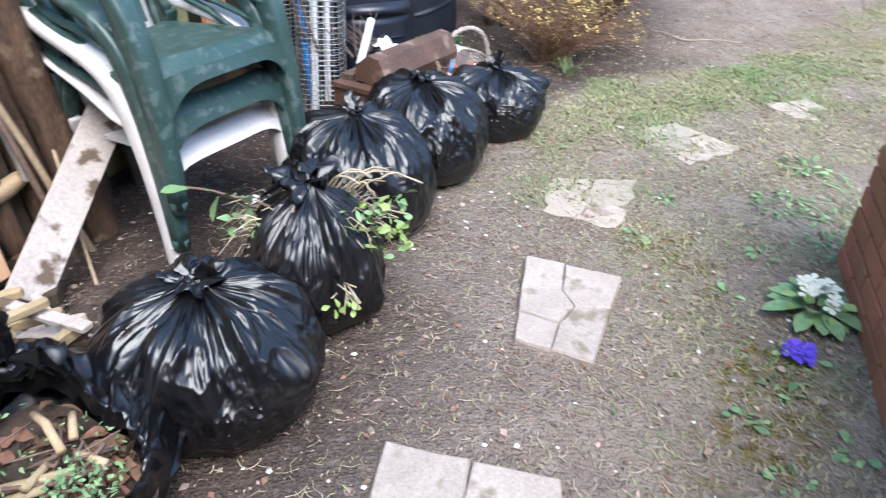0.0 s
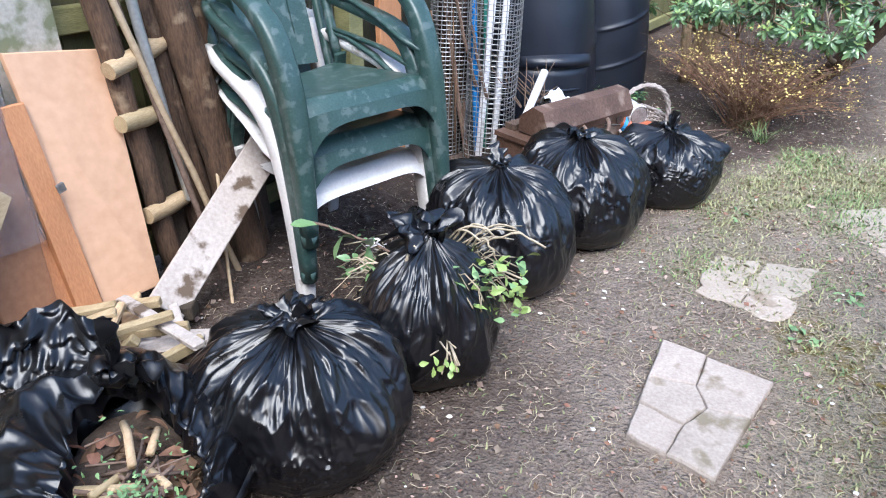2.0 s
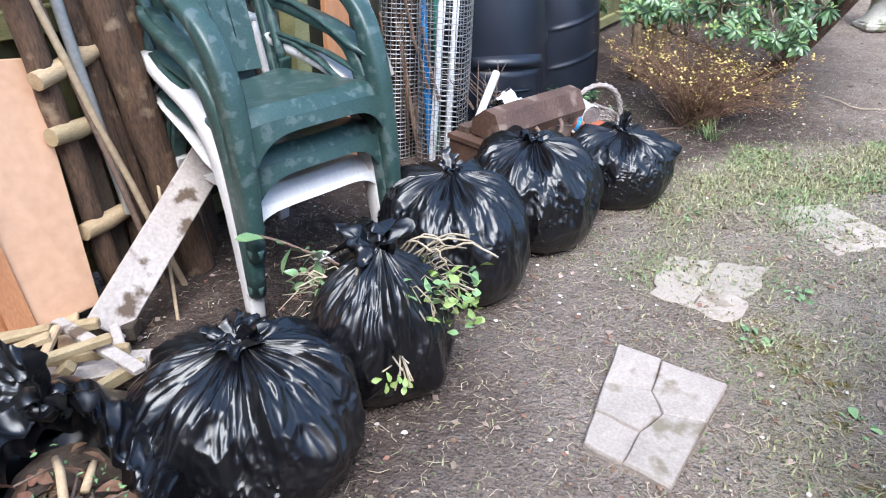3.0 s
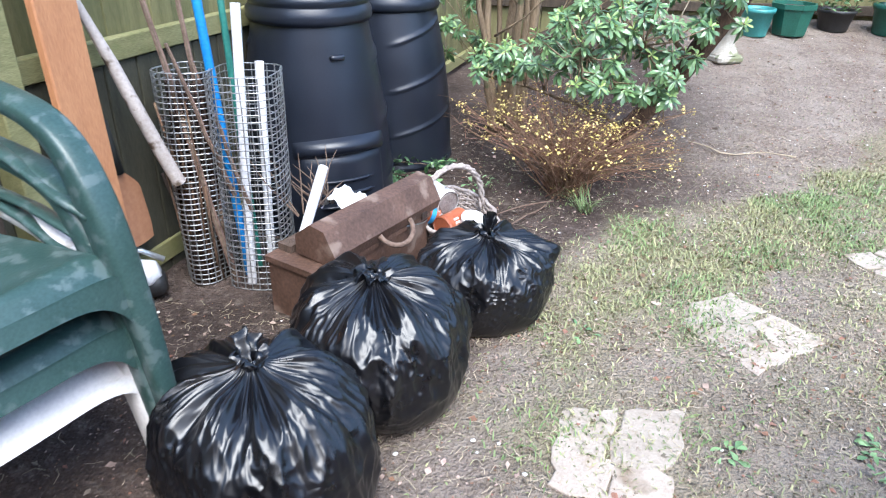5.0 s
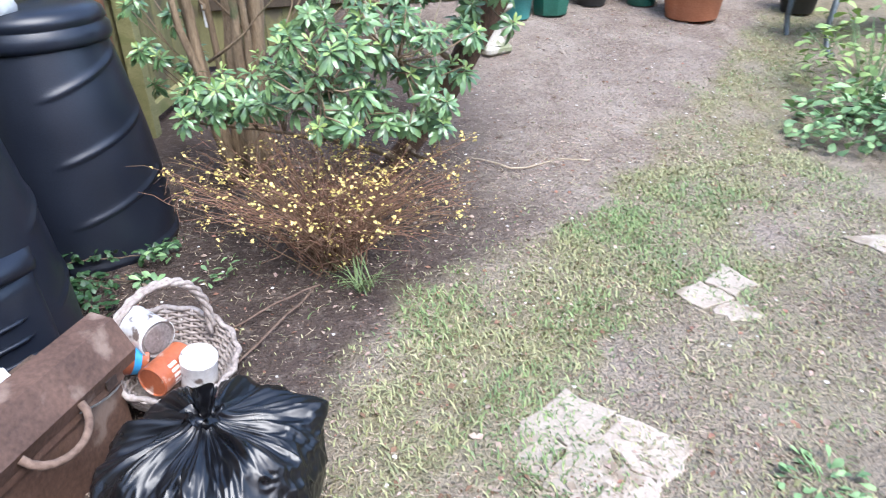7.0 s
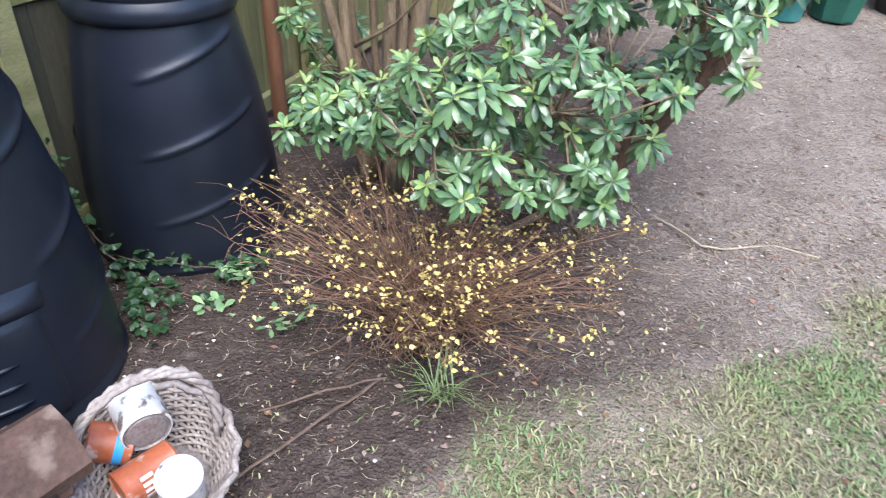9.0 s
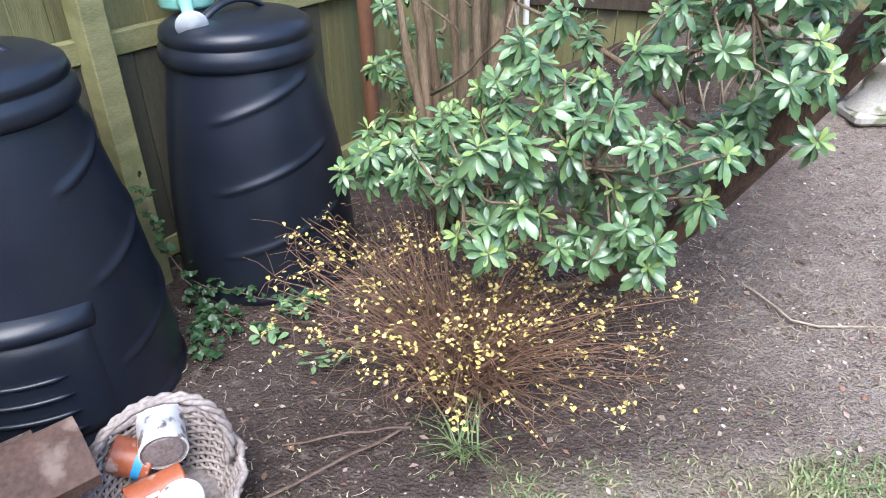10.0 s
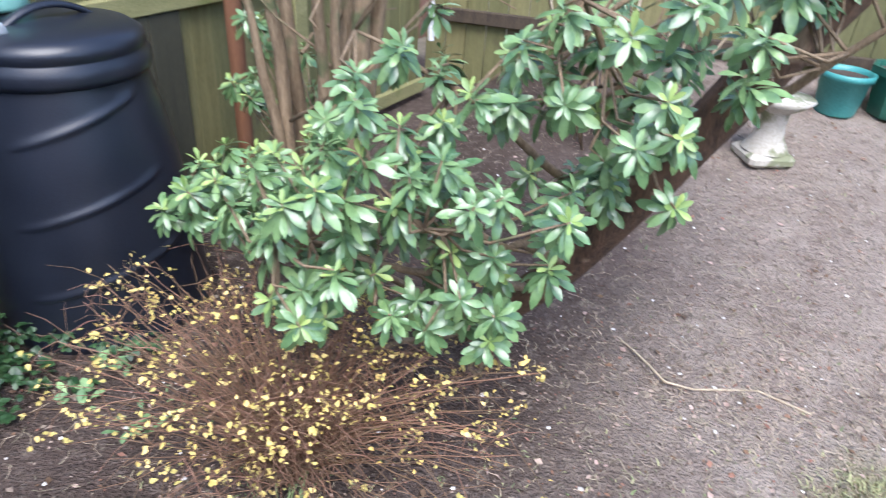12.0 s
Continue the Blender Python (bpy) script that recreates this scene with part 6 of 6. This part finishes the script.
def yellow_shrub():
    c = Vector((0.7, 4.57, 0.0))
    ob = thing("yellow_shrub", tuple(c), "low twiggy shrub with russet stems and sparse yellow leaves", "shrub")
    tw, lv = Mesh(), Mesh()
    rr = random.Random(9)

    def sprig(e, n):
        for q in range(n):
            o = e + Vector((rr.gauss(0, 0.014), rr.gauss(0, 0.014), rr.gauss(0, 0.011)))
            sz = rr.uniform(0.008, 0.017)
            lv.leaf(aim(o, (rr.uniform(-1, 1), rr.uniform(-1, 1), rr.uniform(-0.2, 0.8)), rr.uniform(-50, 50)), sz, sz * 0.72, 0.2, 0.2)

    for k in range(330):
        a = rr.uniform(0, 6.2832)
        q = 0.54 * rr.random() ** 0.55
        left = 0.5 - 0.5 * math.cos(a - 0.4)
        top = (0.4 + 0.16 * left) * (1 - 0.3 * (q / 0.54) ** 2) + rr.uniform(-0.15, 0.05)
        tip = c + Vector((q * math.cos(a) * 1.06, q * math.sin(a) * 0.88, max(0.1, top)))
        p = c + Vector((rr.gauss(0, 0.045), rr.gauss(0, 0.045), 0))
        bend = p.lerp(tip, 0.45) + Vector((0, 0, 0.12 * q / 0.54 + rr.uniform(-0.03, 0.05)))
        pts = []
        for i in range(7):
            t = i / 6
            pts.append(p * (1 - t) ** 2 + bend * 2 * t * (1 - t) + tip * t * t + Vector((rr.uniform(-1, 1), rr.uniform(-1, 1), rr.uniform(-1, 1))) * 0.012 * (0 < i))
        w = rr.uniform(0.0013, 0.003)
        tw.tube(pts, [w * (1 - 0.1 * i) for i in range(7)], 4, False)
        if rr.random() < 0.5:
            sprig(pts[-1], rr.randint(4, 9))
        for b in range(4):
            s = pts[rr.randint(2, 6)]
            e = s + Vector((rr.uniform(-0.11, 0.11), rr.uniform(-0.11, 0.11), rr.uniform(-0.06, 0.07)))
            e.z = max(e.z, 0.02)
            tw.tube([s, (s + e) / 2 + Vector((0, 0, 0.012)), e], [0.0012, 0.001, 0.0007], 3, False)
            if rr.random() < 0.13:
                sprig(e, rr.randint(2, 5))
    for x, y, z in ((1.25, 4.66, 0.41), (1.28, 4.65, 0.42), (1.15, 4.4, 0.21), (0.75, 4.17, 0.42)):
        tip = Vector((x, y, z))
        tw.tube(arc(c + Vector((0, 0, 0.06)), tip, -0.05, 6, 0.008), 0.0018, 4, False)
        sprig(tip, 12)
    part("twig_mass", tw, "redtwig", ob, kind="stuff")
    part("yellow_foliage", lv, "yellow", ob, kind="stuff")
    for k in range(14):
        a = rr.uniform(0, 6.28)
        part("woody_stem", Mesh().tube([c + Vector((0.03 * math.cos(a), 0.03 * math.sin(a), -0.02)), c + Vector((0.09 * math.cos(a), 0.09 * math.sin(a), 0.14)), c + Vector((0.2 * math.cos(a + 0.3), 0.2 * math.sin(a + 0.3), 0.28))], [0.008, 0.006, 0.003], 6), "redtwig", ob)


yellow_shrub()


def lilac():
    c = Vector((0.41, 5.5, 0.0))
    ob = thing("bare_shrub", tuple(c), "clump of upright flaky brown stems by the fence", "shrub")
    rr = random.Random(13)
    for k in range(11):
        a = rr.uniform(0, 6.28)
        p = c + Vector((0.07 * math.cos(a), 0.07 * math.sin(a), -0.03))
        top = p + Vector((0.16 * math.cos(a) + rr.uniform(-0.1, 0.15), 0.12 * math.sin(a), rr.uniform(1.3, 1.9)))
        r = rr.uniform(0.018, 0.045)
        part("stem", Mesh().tube(arc(p, top, rr.uniform(-0.03, 0.03), 9, 0.012), [r * (1 - 0.06 * i) * rr.uniform(0.85, 1.15) for i in range(10)], 9), "greybark", ob)
    for k in range(14):
        p = c + Vector((rr.uniform(-0.1, 0.15), rr.uniform(-0.1, 0.1), rr.uniform(0.6, 1.2)))
        part("side_twig", Mesh().tube(arc(p, p + Vector((rr.uniform(-0.4, 0.7), rr.uniform(-0.3, 0.3), rr.uniform(-0.1, 0.5))), 0.0, 5, 0.015), [0.008, 0.007, 0.005, 0.004, 0.003, 0.002], 5), "greybark", ob)
    c2 = Vector((1.35, 6.6, 0.2))
    ob2 = thing("bare_shrub", tuple(c2), "clump of thin pale canes before the fence", "shrub")
    for k in range(16):
        p = c2 + Vector((rr.uniform(-0.15, 0.15), rr.uniform(-0.1, 0.1), -0.05))
        part("thin_cane", Mesh().tube(arc(p, p + Vector((rr.uniform(-0.45, 0.45), rr.uniform(-0.2, 0.2), rr.uniform(0.7, 1.4))), 0.0, 4, 0.012), 0.006, 4), "straw" if k % 2 else "greybark", ob2)


lilac()
rod("stake", [on_fence(5.98, 0.0, 0.12), on_fence(5.96, 1.6, 0.12)], 0.035, "redpost", "red-brown stained round stake before the fence", "stake", "", 10)
rod("cord", [on_fence(7.5, 0.4, 0.1), on_fence(7.45, 1.2, 0.1)], 0.02, "rag", "pale narrow post before the fence", "post", "", 8)


def ivy():
    ob = thing("ivy", (-0.3, 4.75, 0), "dark green ivy trailing between the compost bins", "ivy")
    lv, st = Mesh(), Mesh()
    rr = random.Random(21)
    runs = [[(-0.47, 4.73, 0.46), (-0.455, 4.72, 0.33), (-0.43, 4.72, 0.22), (-0.38, 4.72, 0.12), (-0.33, 4.71, 0.05), (-0.24, 4.62, 0.02), (-0.2, 4.53, 0.02)],
            [(-0.36, 4.76, 0.06), (-0.27, 4.72, 0.07), (-0.18, 4.74, 0.08), (-0.08, 4.72, 0.07), (0.02, 4.76, 0.05), (0.1, 4.8, 0.04)],
            [(-0.33, 4.72, 0.03), (-0.2, 4.67, 0.02), (-0.1, 4.64, 0.02), (0.02, 4.62, 0.02)],
            [(-0.22, 4.55, 0.03), (-0.16, 4.48, 0.02), (-0.1, 4.45, 0.02)],
            [(-0.05, 4.84, 0.02), (0.05, 4.86, 0.03), (0.14, 4.84, 0.03)],
            [(-0.26, 4.64, 0.02), (-0.14, 4.58, 0.04), (-0.08, 4.54, 0.03)]]
    for run in runs:
        run = [Vector(p) for p in run]
        for a, b in zip(run, run[1:]):
            st.tube(arc(a, b, 0.004, 3, 0.006), 0.003, 4, False)
            for k in range(9):
                o = a.lerp(b, rr.random()) + Vector((rr.gauss(0, 0.02), rr.gauss(0, 0.02), abs(rr.gauss(0, 0.016))))
                o.z = max(o.z, 0.012)
                z = rr.uniform(0.02, 0.042)
                d = Vector((rr.uniform(-0.4, 1), rr.uniform(-1, 0.3), rr.uniform(-0.5, 0.5)))
                for turn in (-0.7, 0.0, 0.7):
                    e = d.copy()
                    e.rotate(Matrix.Rotation(turn, 3, "Z"))
                    lv.leaf(aim(o, e, rr.uniform(-25, 25)), z * (1 if turn == 0 else 0.7), z * 0.5, 0.15, 0.25)
    part("ivy_foliage", lv, "ivy", ob, kind="stuff")
    part("stem_mass", st, "twig", ob, kind="stuff")
    for k, (x, y, n, h) in enumerate(((0.09, 4.72, 16, 0.12), (0.28, 4.55, 16, 0.05), (0.02, 4.6, 12, 0.04))):
        lv = Mesh()
        ob2 = thing("ground_weed", (x, y, 0), "small green weed beside the compost bin", "weed")
        for q in range(n):
            o = Vector((x + rr.gauss(0, 0.035), y + rr.gauss(0, 0.035), rr.uniform(0.008, h)))
            lv.leaf(aim(o, (rr.uniform(-1, 1), rr.uniform(-1, 0.4), rr.uniform(0, 0.6)), rr.uniform(-30, 30)), rr.uniform(0.03, 0.05), rr.uniform(0.012, 0.024))
        part("weed_leaves", lv, "weed", ob2, kind="stuff")


ivy()


def tuft(c, n, h, mat, label, spread=0.5, name="grass_tuft", width=0.004, category="grass", seed=3):
    rr = random.Random(seed)
    m = Mesh()
    z0 = ground_z(*c)
    ob = thing(name, (c[0], c[1], z0), label, category) if n < 20 else None
    for k in range(n):
        a = rr.uniform(0, 6.28)
        p = Vector((c[0] + rr.gauss(0, 0.02), c[1] + rr.gauss(0, 0.02), z0))
        d = Vector((math.cos(a) * spread, math.sin(a) * spread, 1)).normalized()
        L = h * rr.uniform(0.6, 1.15)
        s = Vector((-math.sin(a), math.cos(a), 0)) * width
        q, e = p + d * L * 0.55, p + d * L + Vector((math.cos(a), math.sin(a), -0.6)) * L * 0.3 * spread
        blade = [p - s, p + s, q + s * 0.8, q - s * 0.8, e]
        if ob:
            part("blade", Mesh().add(blade, [(0, 1, 2, 3), (3, 2, 4)]), mat, ob)
        else:
            m.add(blade, [(0, 1, 2, 3), (3, 2, 4)])
    return ob or solo(name, m, mat, (c[0], c[1], z0), label, category, kind="stuff")


tuft((0.77, 4.33), 46, 0.17, "freshgrass", "tuft of long green grass on dug soil", 0.9, width=0.0022)
for k, (x, y, s) in enumerate(((2.06, 2.93, 0.2), (2.2, 3.02, 0.22), (2.32, 2.86, 0.2), (2.13, 2.8, 0.19))):
    tuft((x, y), 9, s, "freshgrass", "clump of upright daffodil leaves in the border", 0.25, "daffodil_clump", 0.008, "daffodils", 40 + k)


def leafy(c, n, spread, height, size, mat, name, label, seed, category="plant", flowers=None, stems=True):
    rr = random.Random(seed)
    z0 = ground_z(*c)
    ob = thing(name, (c[0], c[1], z0), label, category)
    lv, st = Mesh(), Mesh()
    for k in range(n):
        a, q = rr.uniform(0, 6.28), spread * math.sqrt(rr.random())
        p = Vector((c[0] + q * math.cos(a), c[1] + q * math.sin(a), z0 + height * rr.uniform(0.12, 1.0) * (1 - 0.5 * (q / spread) ** 2)))
        if stems and k % 9 == 0:
            st.tube([(c[0] + q * 0.3 * math.cos(a), c[1] + q * 0.3 * math.sin(a), z0 - 0.01), (p + Vector((c[0], c[1], z0))) / 2, p], 0.0025, 4, False)
        L = size * rr.uniform(0.6, 1.3)
        lv.leaf(aim(p, (math.cos(a) + rr.uniform(-0.8, 0.8), math.sin(a) + rr.uniform(-0.8, 0.8), rr.uniform(-0.3, 0.8)), rr.uniform(-40, 40)), L, L * rr.uniform(0.45, 0.7), 0.2, 0.3)
    part("foliage", lv, mat, ob, kind="stuff")
    if stems:
        part("stem_mass", st, "weed" if mat != "leafs" else "twig", ob, kind="stuff")
    if flowers:
        fm, cnt, fs = flowers
        for k in range(cnt):
            a, q = rr.uniform(0, 6.28), spread * 0.8 * math.sqrt(rr.random())
            p = Vector((c[0] + q * math.cos(a), c[1] + q * math.sin(a), z0 + height * rr.uniform(0.8, 1.15) * (1 - 0.5 * (q / spread) ** 2)))
            f = Mesh()
            up = Vector((rr.uniform(-0.5, 0.2), rr.uniform(-0.7, 0.1), 1)).normalized()
            t = up.orthogonal().normalized()
            b = up.cross(t)
            for j in range(5):
                d = t * math.cos(j * 1.2566) + b * math.sin(j * 1.2566)
                f.leaf(aim(p, d + up * 0.35), fs, fs * 0.85, 0.1, 0.2)
            part("flower", f, fm, ob)
    return ob


def primrose():
    c = (1.24, 2.03)
    ob = leafy(c, 16, 0.08, 0.11, 0.06, "lime", "primrose", "white-flowered primrose with broad crinkled leaves", 61, "flower", ("petal", 12, 0.026), False)
    rr = random.Random(4)
    for k in range(13):
        a = 2 * math.pi * k / 13 + rr.uniform(-0.2, 0.2)
        part("broad_leaf", Mesh().leaf(aim((c[0] + 0.02 * math.cos(a), c[1] + 0.02 * math.sin(a), 0.025), (math.cos(a), math.sin(a), 0.35)), rr.uniform(0.11, 0.15), 0.055, 0.2, 0.35), "weed", ob)


primrose()
leafy((1.1, 1.8), 14, 0.05, 0.04, 0.03, "weed", "violet_plant", "small violet-flowered plant on bare soil", 62, "flower", ("violet", 34, 0.016), False)
for k, (x, y, s, h, sz, n) in enumerate(((1.62, 2.64, 0.2, 0.06, 0.032, 120), (1.8, 2.88, 0.18, 0.05, 0.03, 60), (1.95, 2.55, 0.22, 0.08, 0.035, 130), (1.5, 2.42, 0.12, 0.05, 0.03, 50), (1.68, 3.12, 0.1, 0.05, 0.05, 40), (1.42, 2.75, 0.12, 0.05, 0.04, 60), (2.25, 3.3, 0.12, 0.1, 0.05, 60), (2.6, 2.8, 0.35, 0.18, 0.06, 220), (1.75, 2.3, 0.2, 0.1, 0.05, 120))):
    leafy((x, y), int(n * 1.2), s, h * 0.8, sz * 0.6, "weed", "border_weed", "patch of pale green lobed weeds in the border", 70 + k, "weed")
leafy((2.86, 3.22), 620, 0.24, 0.95, 0.055, "lime", "border_shrub", "upright green shrub with a few pink flowers", 90, "shrub", ("pink", 3, 0.025))
leafy((3.65, 5.08), 300, 0.36, 0.32, 0.07, "weed", "border_plant", "low clump of fresh green leaves at the lawn's edge", 91)
leafy((4.15, 4.95), 240, 0.45, 0.34, 0.09, "weed", "border_plant", "green clump with white flowers at the lawn's edge", 92, "plant", ("petal", 46, 0.03))
leafy((4.1, 5.5), 300, 0.4, 0.75, 0.07, "lime", "border_plant", "tall yellowish green clump in the border", 93)
leafy((4.9, 4.7), 200, 0.5, 0.3, 0.08, "weed", "border_plant", "low green clump in the border", 94)
for k, (x, y) in enumerate(((0.86, 1.55), (0.98, 1.66), (1.1, 1.45), (0.9, 1.35), (1.02, 1.25), (0.78, 2.45), (1.2, 2.35), (0.72, 1.2), (0.95, 2.75), (0.62, 3.3), (1.0, 2.1))):
    leafy((x, y), 12, 0.04, 0.02, 0.03, "weed", "rosette_weed", "small pale weed rosette pressed on the soil", 110 + k, "weed", None, False)

# ---- pots, pedestal and bench at the far end ----


def pot(c, r, h, mat, label, sides=32, plant=None, seed=1):
    z = lift(*c)
    ob = thing("plant_pot", (*c, z), label, "plant pot", "row of plant pots")
    m = pose(c[0], c[1], z)
    part("pot", Mesh().lathe(m, [(0.001, 0), (r * 0.72, 0), (r * 0.76, 0.01), (r * 0.95, h * 0.84), (r * 1.04, h * 0.85), (r * 1.05, h), (r * 0.95, h), (r * 0.92, h * 0.86)], sides), mat, ob, smooth=sides > 10)
    part("compost", Mesh().lathe(m, [(r * 0.93, h * 0.88), (0.001, h * 0.9)], 20), "soil", ob)
    if plant:
        rr = random.Random(seed)
        lv = Mesh()
        for k in range(90):
            p = Vector((c[0] + rr.uniform(-r, r) * 0.9, c[1] + rr.uniform(-r, r) * 0.9, z + h + rr.uniform(-0.02, 0.2)))
            lv.leaf(aim(p, (rr.uniform(-1, 1), rr.uniform(-1, 1), rr.uniform(0, 1)), rr.uniform(-40, 40)), 0.06, 0.035)
        part("potted_foliage", lv, plant, ob, kind="stuff")


pot((2.50, 7.3), 0.13, 0.22, "potteal", "teal plastic pot on bare soil", 32)
pot((2.80, 7.35), 0.175, 0.25, "potgreen", "octagonal dark green plastic pot on bare soil", 8)
pot((3.22, 7.5), 0.15, 0.17, "potblack", "black plastic pot with green leaves", 24, "weed", 4)
pot((3.63, 7.42), 0.145, 0.24, "potgreen", "dark green plastic pot with leaves before the boarding", 24, "weed", 9)
pot((3.86, 7.05), 0.255, 0.36, "terra", "large terracotta clay pot on bare soil", 40)
pot((4.8, 7.0), 0.16, 0.22, "potblack", "black plastic pot with green leaves", 24, "lime", 6)


def pedestal():
    c = (2.08, 6.68)
    z = lift(*c)
    ob = thing("stone_pedestal", (*c, z), "pale stone pedestal with a flared foot on soil", "pedestal")
    part("foot", Mesh().box(pose(c[0], c[1], z + 0.03, 0, 0, 20), 0.22, 0.22, 0.06, 0.02), "stone", ob, smooth=False)
    part("shaft", Mesh().lathe(pose(c[0], c[1], z + 0.06), [(0.105, 0), (0.098, 0.015), (0.07, 0.06), (0.058, 0.12), (0.062, 0.18), (0.12, 0.22), (0.15, 0.25), (0.001, 0.25)], 24), "stone", ob)


pedestal()


def bench():
    c = Vector((4.35, 6.15, lift(4.35, 6.15)))
    ob = thing("garden_bench", tuple(c), "weathered bench with grey cast-iron legs", "bench")
    for dx in (0, 1.1):
        for dy in (0, 0.4):
            part("leg", Mesh().tube([c + Vector((dx, dy - 0.06, 0)), c + Vector((dx, dy, 0.04)), c + Vector((dx, dy + 0.03, 0.2)), c + Vector((dx, dy, 0.42))], [0.03, 0.022, 0.02, 0.024], 8), "iron", ob)
    for k in range(5):
        part("seat_slat", Mesh().bar(c + Vector((-0.1, 0.02 + 0.09 * k, 0.44)), c + Vector((1.2, 0.02 + 0.09 * k, 0.44)), 0.07, 0.025), "oldwood", ob, smooth=False)


bench()
rod("trailing_twig", arc((1.38, 5.5, 0.03), (1.66, 5.2, 0.03), -0.02, 6, 0.01) + [Vector((1.75, 5.2, 0.02)), Vector((1.95, 5.26, 0.02)), Vector((2.1, 5.2, 0.02))], 0.004, "straw", "thin pale twig lying on bare soil", "twig", "", 5)
rod("trailing_twig", arc((0.28, 3.95, 0.01), (0.6, 4.35, 0.02), -0.01, 6, 0.01), 0.004, "twig", "thin brown twig lying on dug soil", "twig", "", 5)
rod("trailing_twig", arc((0.3, 4.2, 0.01), (0.62, 4.33, 0.05), -0.01, 6, 0.01), 0.0035, "twig", "thin brown twig lying on dug soil", "twig", "", 5)

# ---- loose cover of the ground ----


def scatter():
    """Grass blades, dry clippings, leaf litter and stone chips, thick where the ground carries them."""
    rr = random.Random(77)
    pale, fresh, dry, chips, stones, brown = Mesh(), Mesh(), Mesh(), Mesh(), Mesh(), Mesh()
    # x, y spans in order of nearness to the path, with tries for each
    for x0, x1, y0, y1, tries in ((-0.2, 1.8, 0.9, 3.2, 34000), (0.2, 3.2, 3.2, 5.0, 42000), (1.5, 5.0, 4.0, 7.2, 26000)):
        for k in range(tries):
            x, y = rr.uniform(x0, x1), rr.uniform(y0, y1)
            g = grass_at(x, y)
            if rr.random() > g + 0.05:
                continue
            z = ground_z(x, y)
            a = rr.uniform(0, 6.28)
            h = rr.uniform(0.008, 0.024) * (0.7 + 0.6 * g)
            w = rr.uniform(0.0016, 0.0034)
            lean = rr.uniform(0.3, 1.5)
            s = Vector((-math.sin(a) * w, math.cos(a) * w, 0))
            p = Vector((x, y, z - 0.002))
            q = p + Vector((math.cos(a) * lean * h * 0.5, math.sin(a) * lean * h * 0.5, h * 0.7))
            e = p + Vector((math.cos(a) * lean * h * 1.3, math.sin(a) * lean * h * 1.3, h * (1.0 if lean < 0.9 else 0.75)))
            green = noise.noise((x * 2.3, y * 2.3, 11.0)) + 0.35 * noise.noise((x * 9, y * 9, 1.0))
            m = fresh if green + rr.uniform(-0.25, 0.25) > 0.12 else pale
            m.add([p - s, p + s, q + s * 0.8, q - s * 0.8, e], [(0, 1, 2, 3), (3, 2, 4)])
    for x0, x1, y0, y1, tries in ((-1.1, 1.7, 0.9, 3.4, 24000), (-0.4, 3.0, 3.2, 5.6, 26000), (0.5, 4.6, 5.0, 7.4, 24000)):
        for k in range(tries):
            x, y = rr.uniform(x0, x1), rr.uniform(y0, y1)
            z = ground_z(x, y) + 0.003
            a = rr.uniform(0, 6.28)
            kind = rr.random()
            bed = 1 - dry_at(x, y)
            if kind < 0.27:
                if rr.random() < 0.75 * bed:
                    continue
                L = rr.uniform(0.012, 0.06)
                s = Vector((-math.sin(a), math.cos(a), 0)) * rr.uniform(0.0007, 0.0014)
                p = Vector((x, y, z))
                q = p + Vector((math.cos(a) * L * 0.5, math.sin(a) * L * 0.5, rr.uniform(0.002, 0.008)))
                e = p + Vector((math.cos(a + 0.4) * L, math.sin(a + 0.4) * L, 0.001))
                dry.add([p - s, p + s, q + s, q - s, e + s, e - s], [(0, 1, 2, 3), (3, 2, 4, 5)])
            elif kind < 0.9:
                if rr.random() < 0.5 * bed:
                    continue
                L = rr.uniform(0.004, 0.013) if rr.random() < 0.9 else rr.uniform(0.013, 0.03)
                m = aim((x, y, z + 0.001), (math.cos(a), math.sin(a), rr.uniform(-0.15, 0.25)), rr.uniform(-35, 35))
                (chips if rr.random() < 0.7 else brown).dab(m, L, L * rr.uniform(0.35, 0.8))
            elif kind < 0.907:
                r = rr.uniform(0.003, 0.009)
                vs = [(x + r * math.cos(t) * rr.uniform(0.7, 1.2), y + r * math.sin(t) * rr.uniform(0.7, 1.2), z - 0.002 + (0.3 * r)) for t in (0, 1.26, 2.5, 3.77, 5.0)] + [(x, y, z + r * 0.55)]
                stones.add(vs, [(i, (i + 1) % 5, 5) for i in range(5)])
    solo("lawn_grass", pale, "grass", (1.2, 3.8, 0), "short pale straw-green worn lawn grass", "grass", kind="stuff")
    solo("lawn_grass", fresh, "freshgrass", (1.2, 3.8, 0), "short fresh green lawn grass", "grass", kind="stuff")
    solo("dry_clippings", dry, "straw", (0.5, 2.5, 0), "scattered dry straw clippings on soil", "clippings", kind="stuff")
    solo("leaf_litter", chips, "litter", (0.5, 2.5, 0), "scattered pale bark and leaf litter on soil", "litter", kind="stuff")
    solo("dead_leaf_litter", brown, "dead", (0.5, 2.5, 0), "scattered brown dead leaf bits on soil", "litter", kind="stuff")
    solo("stone_chips", stones, "pebble", (0.5, 2.5, 0), "small pale stone chips on soil", "stones", kind="stuff", smooth=False)


scatter()
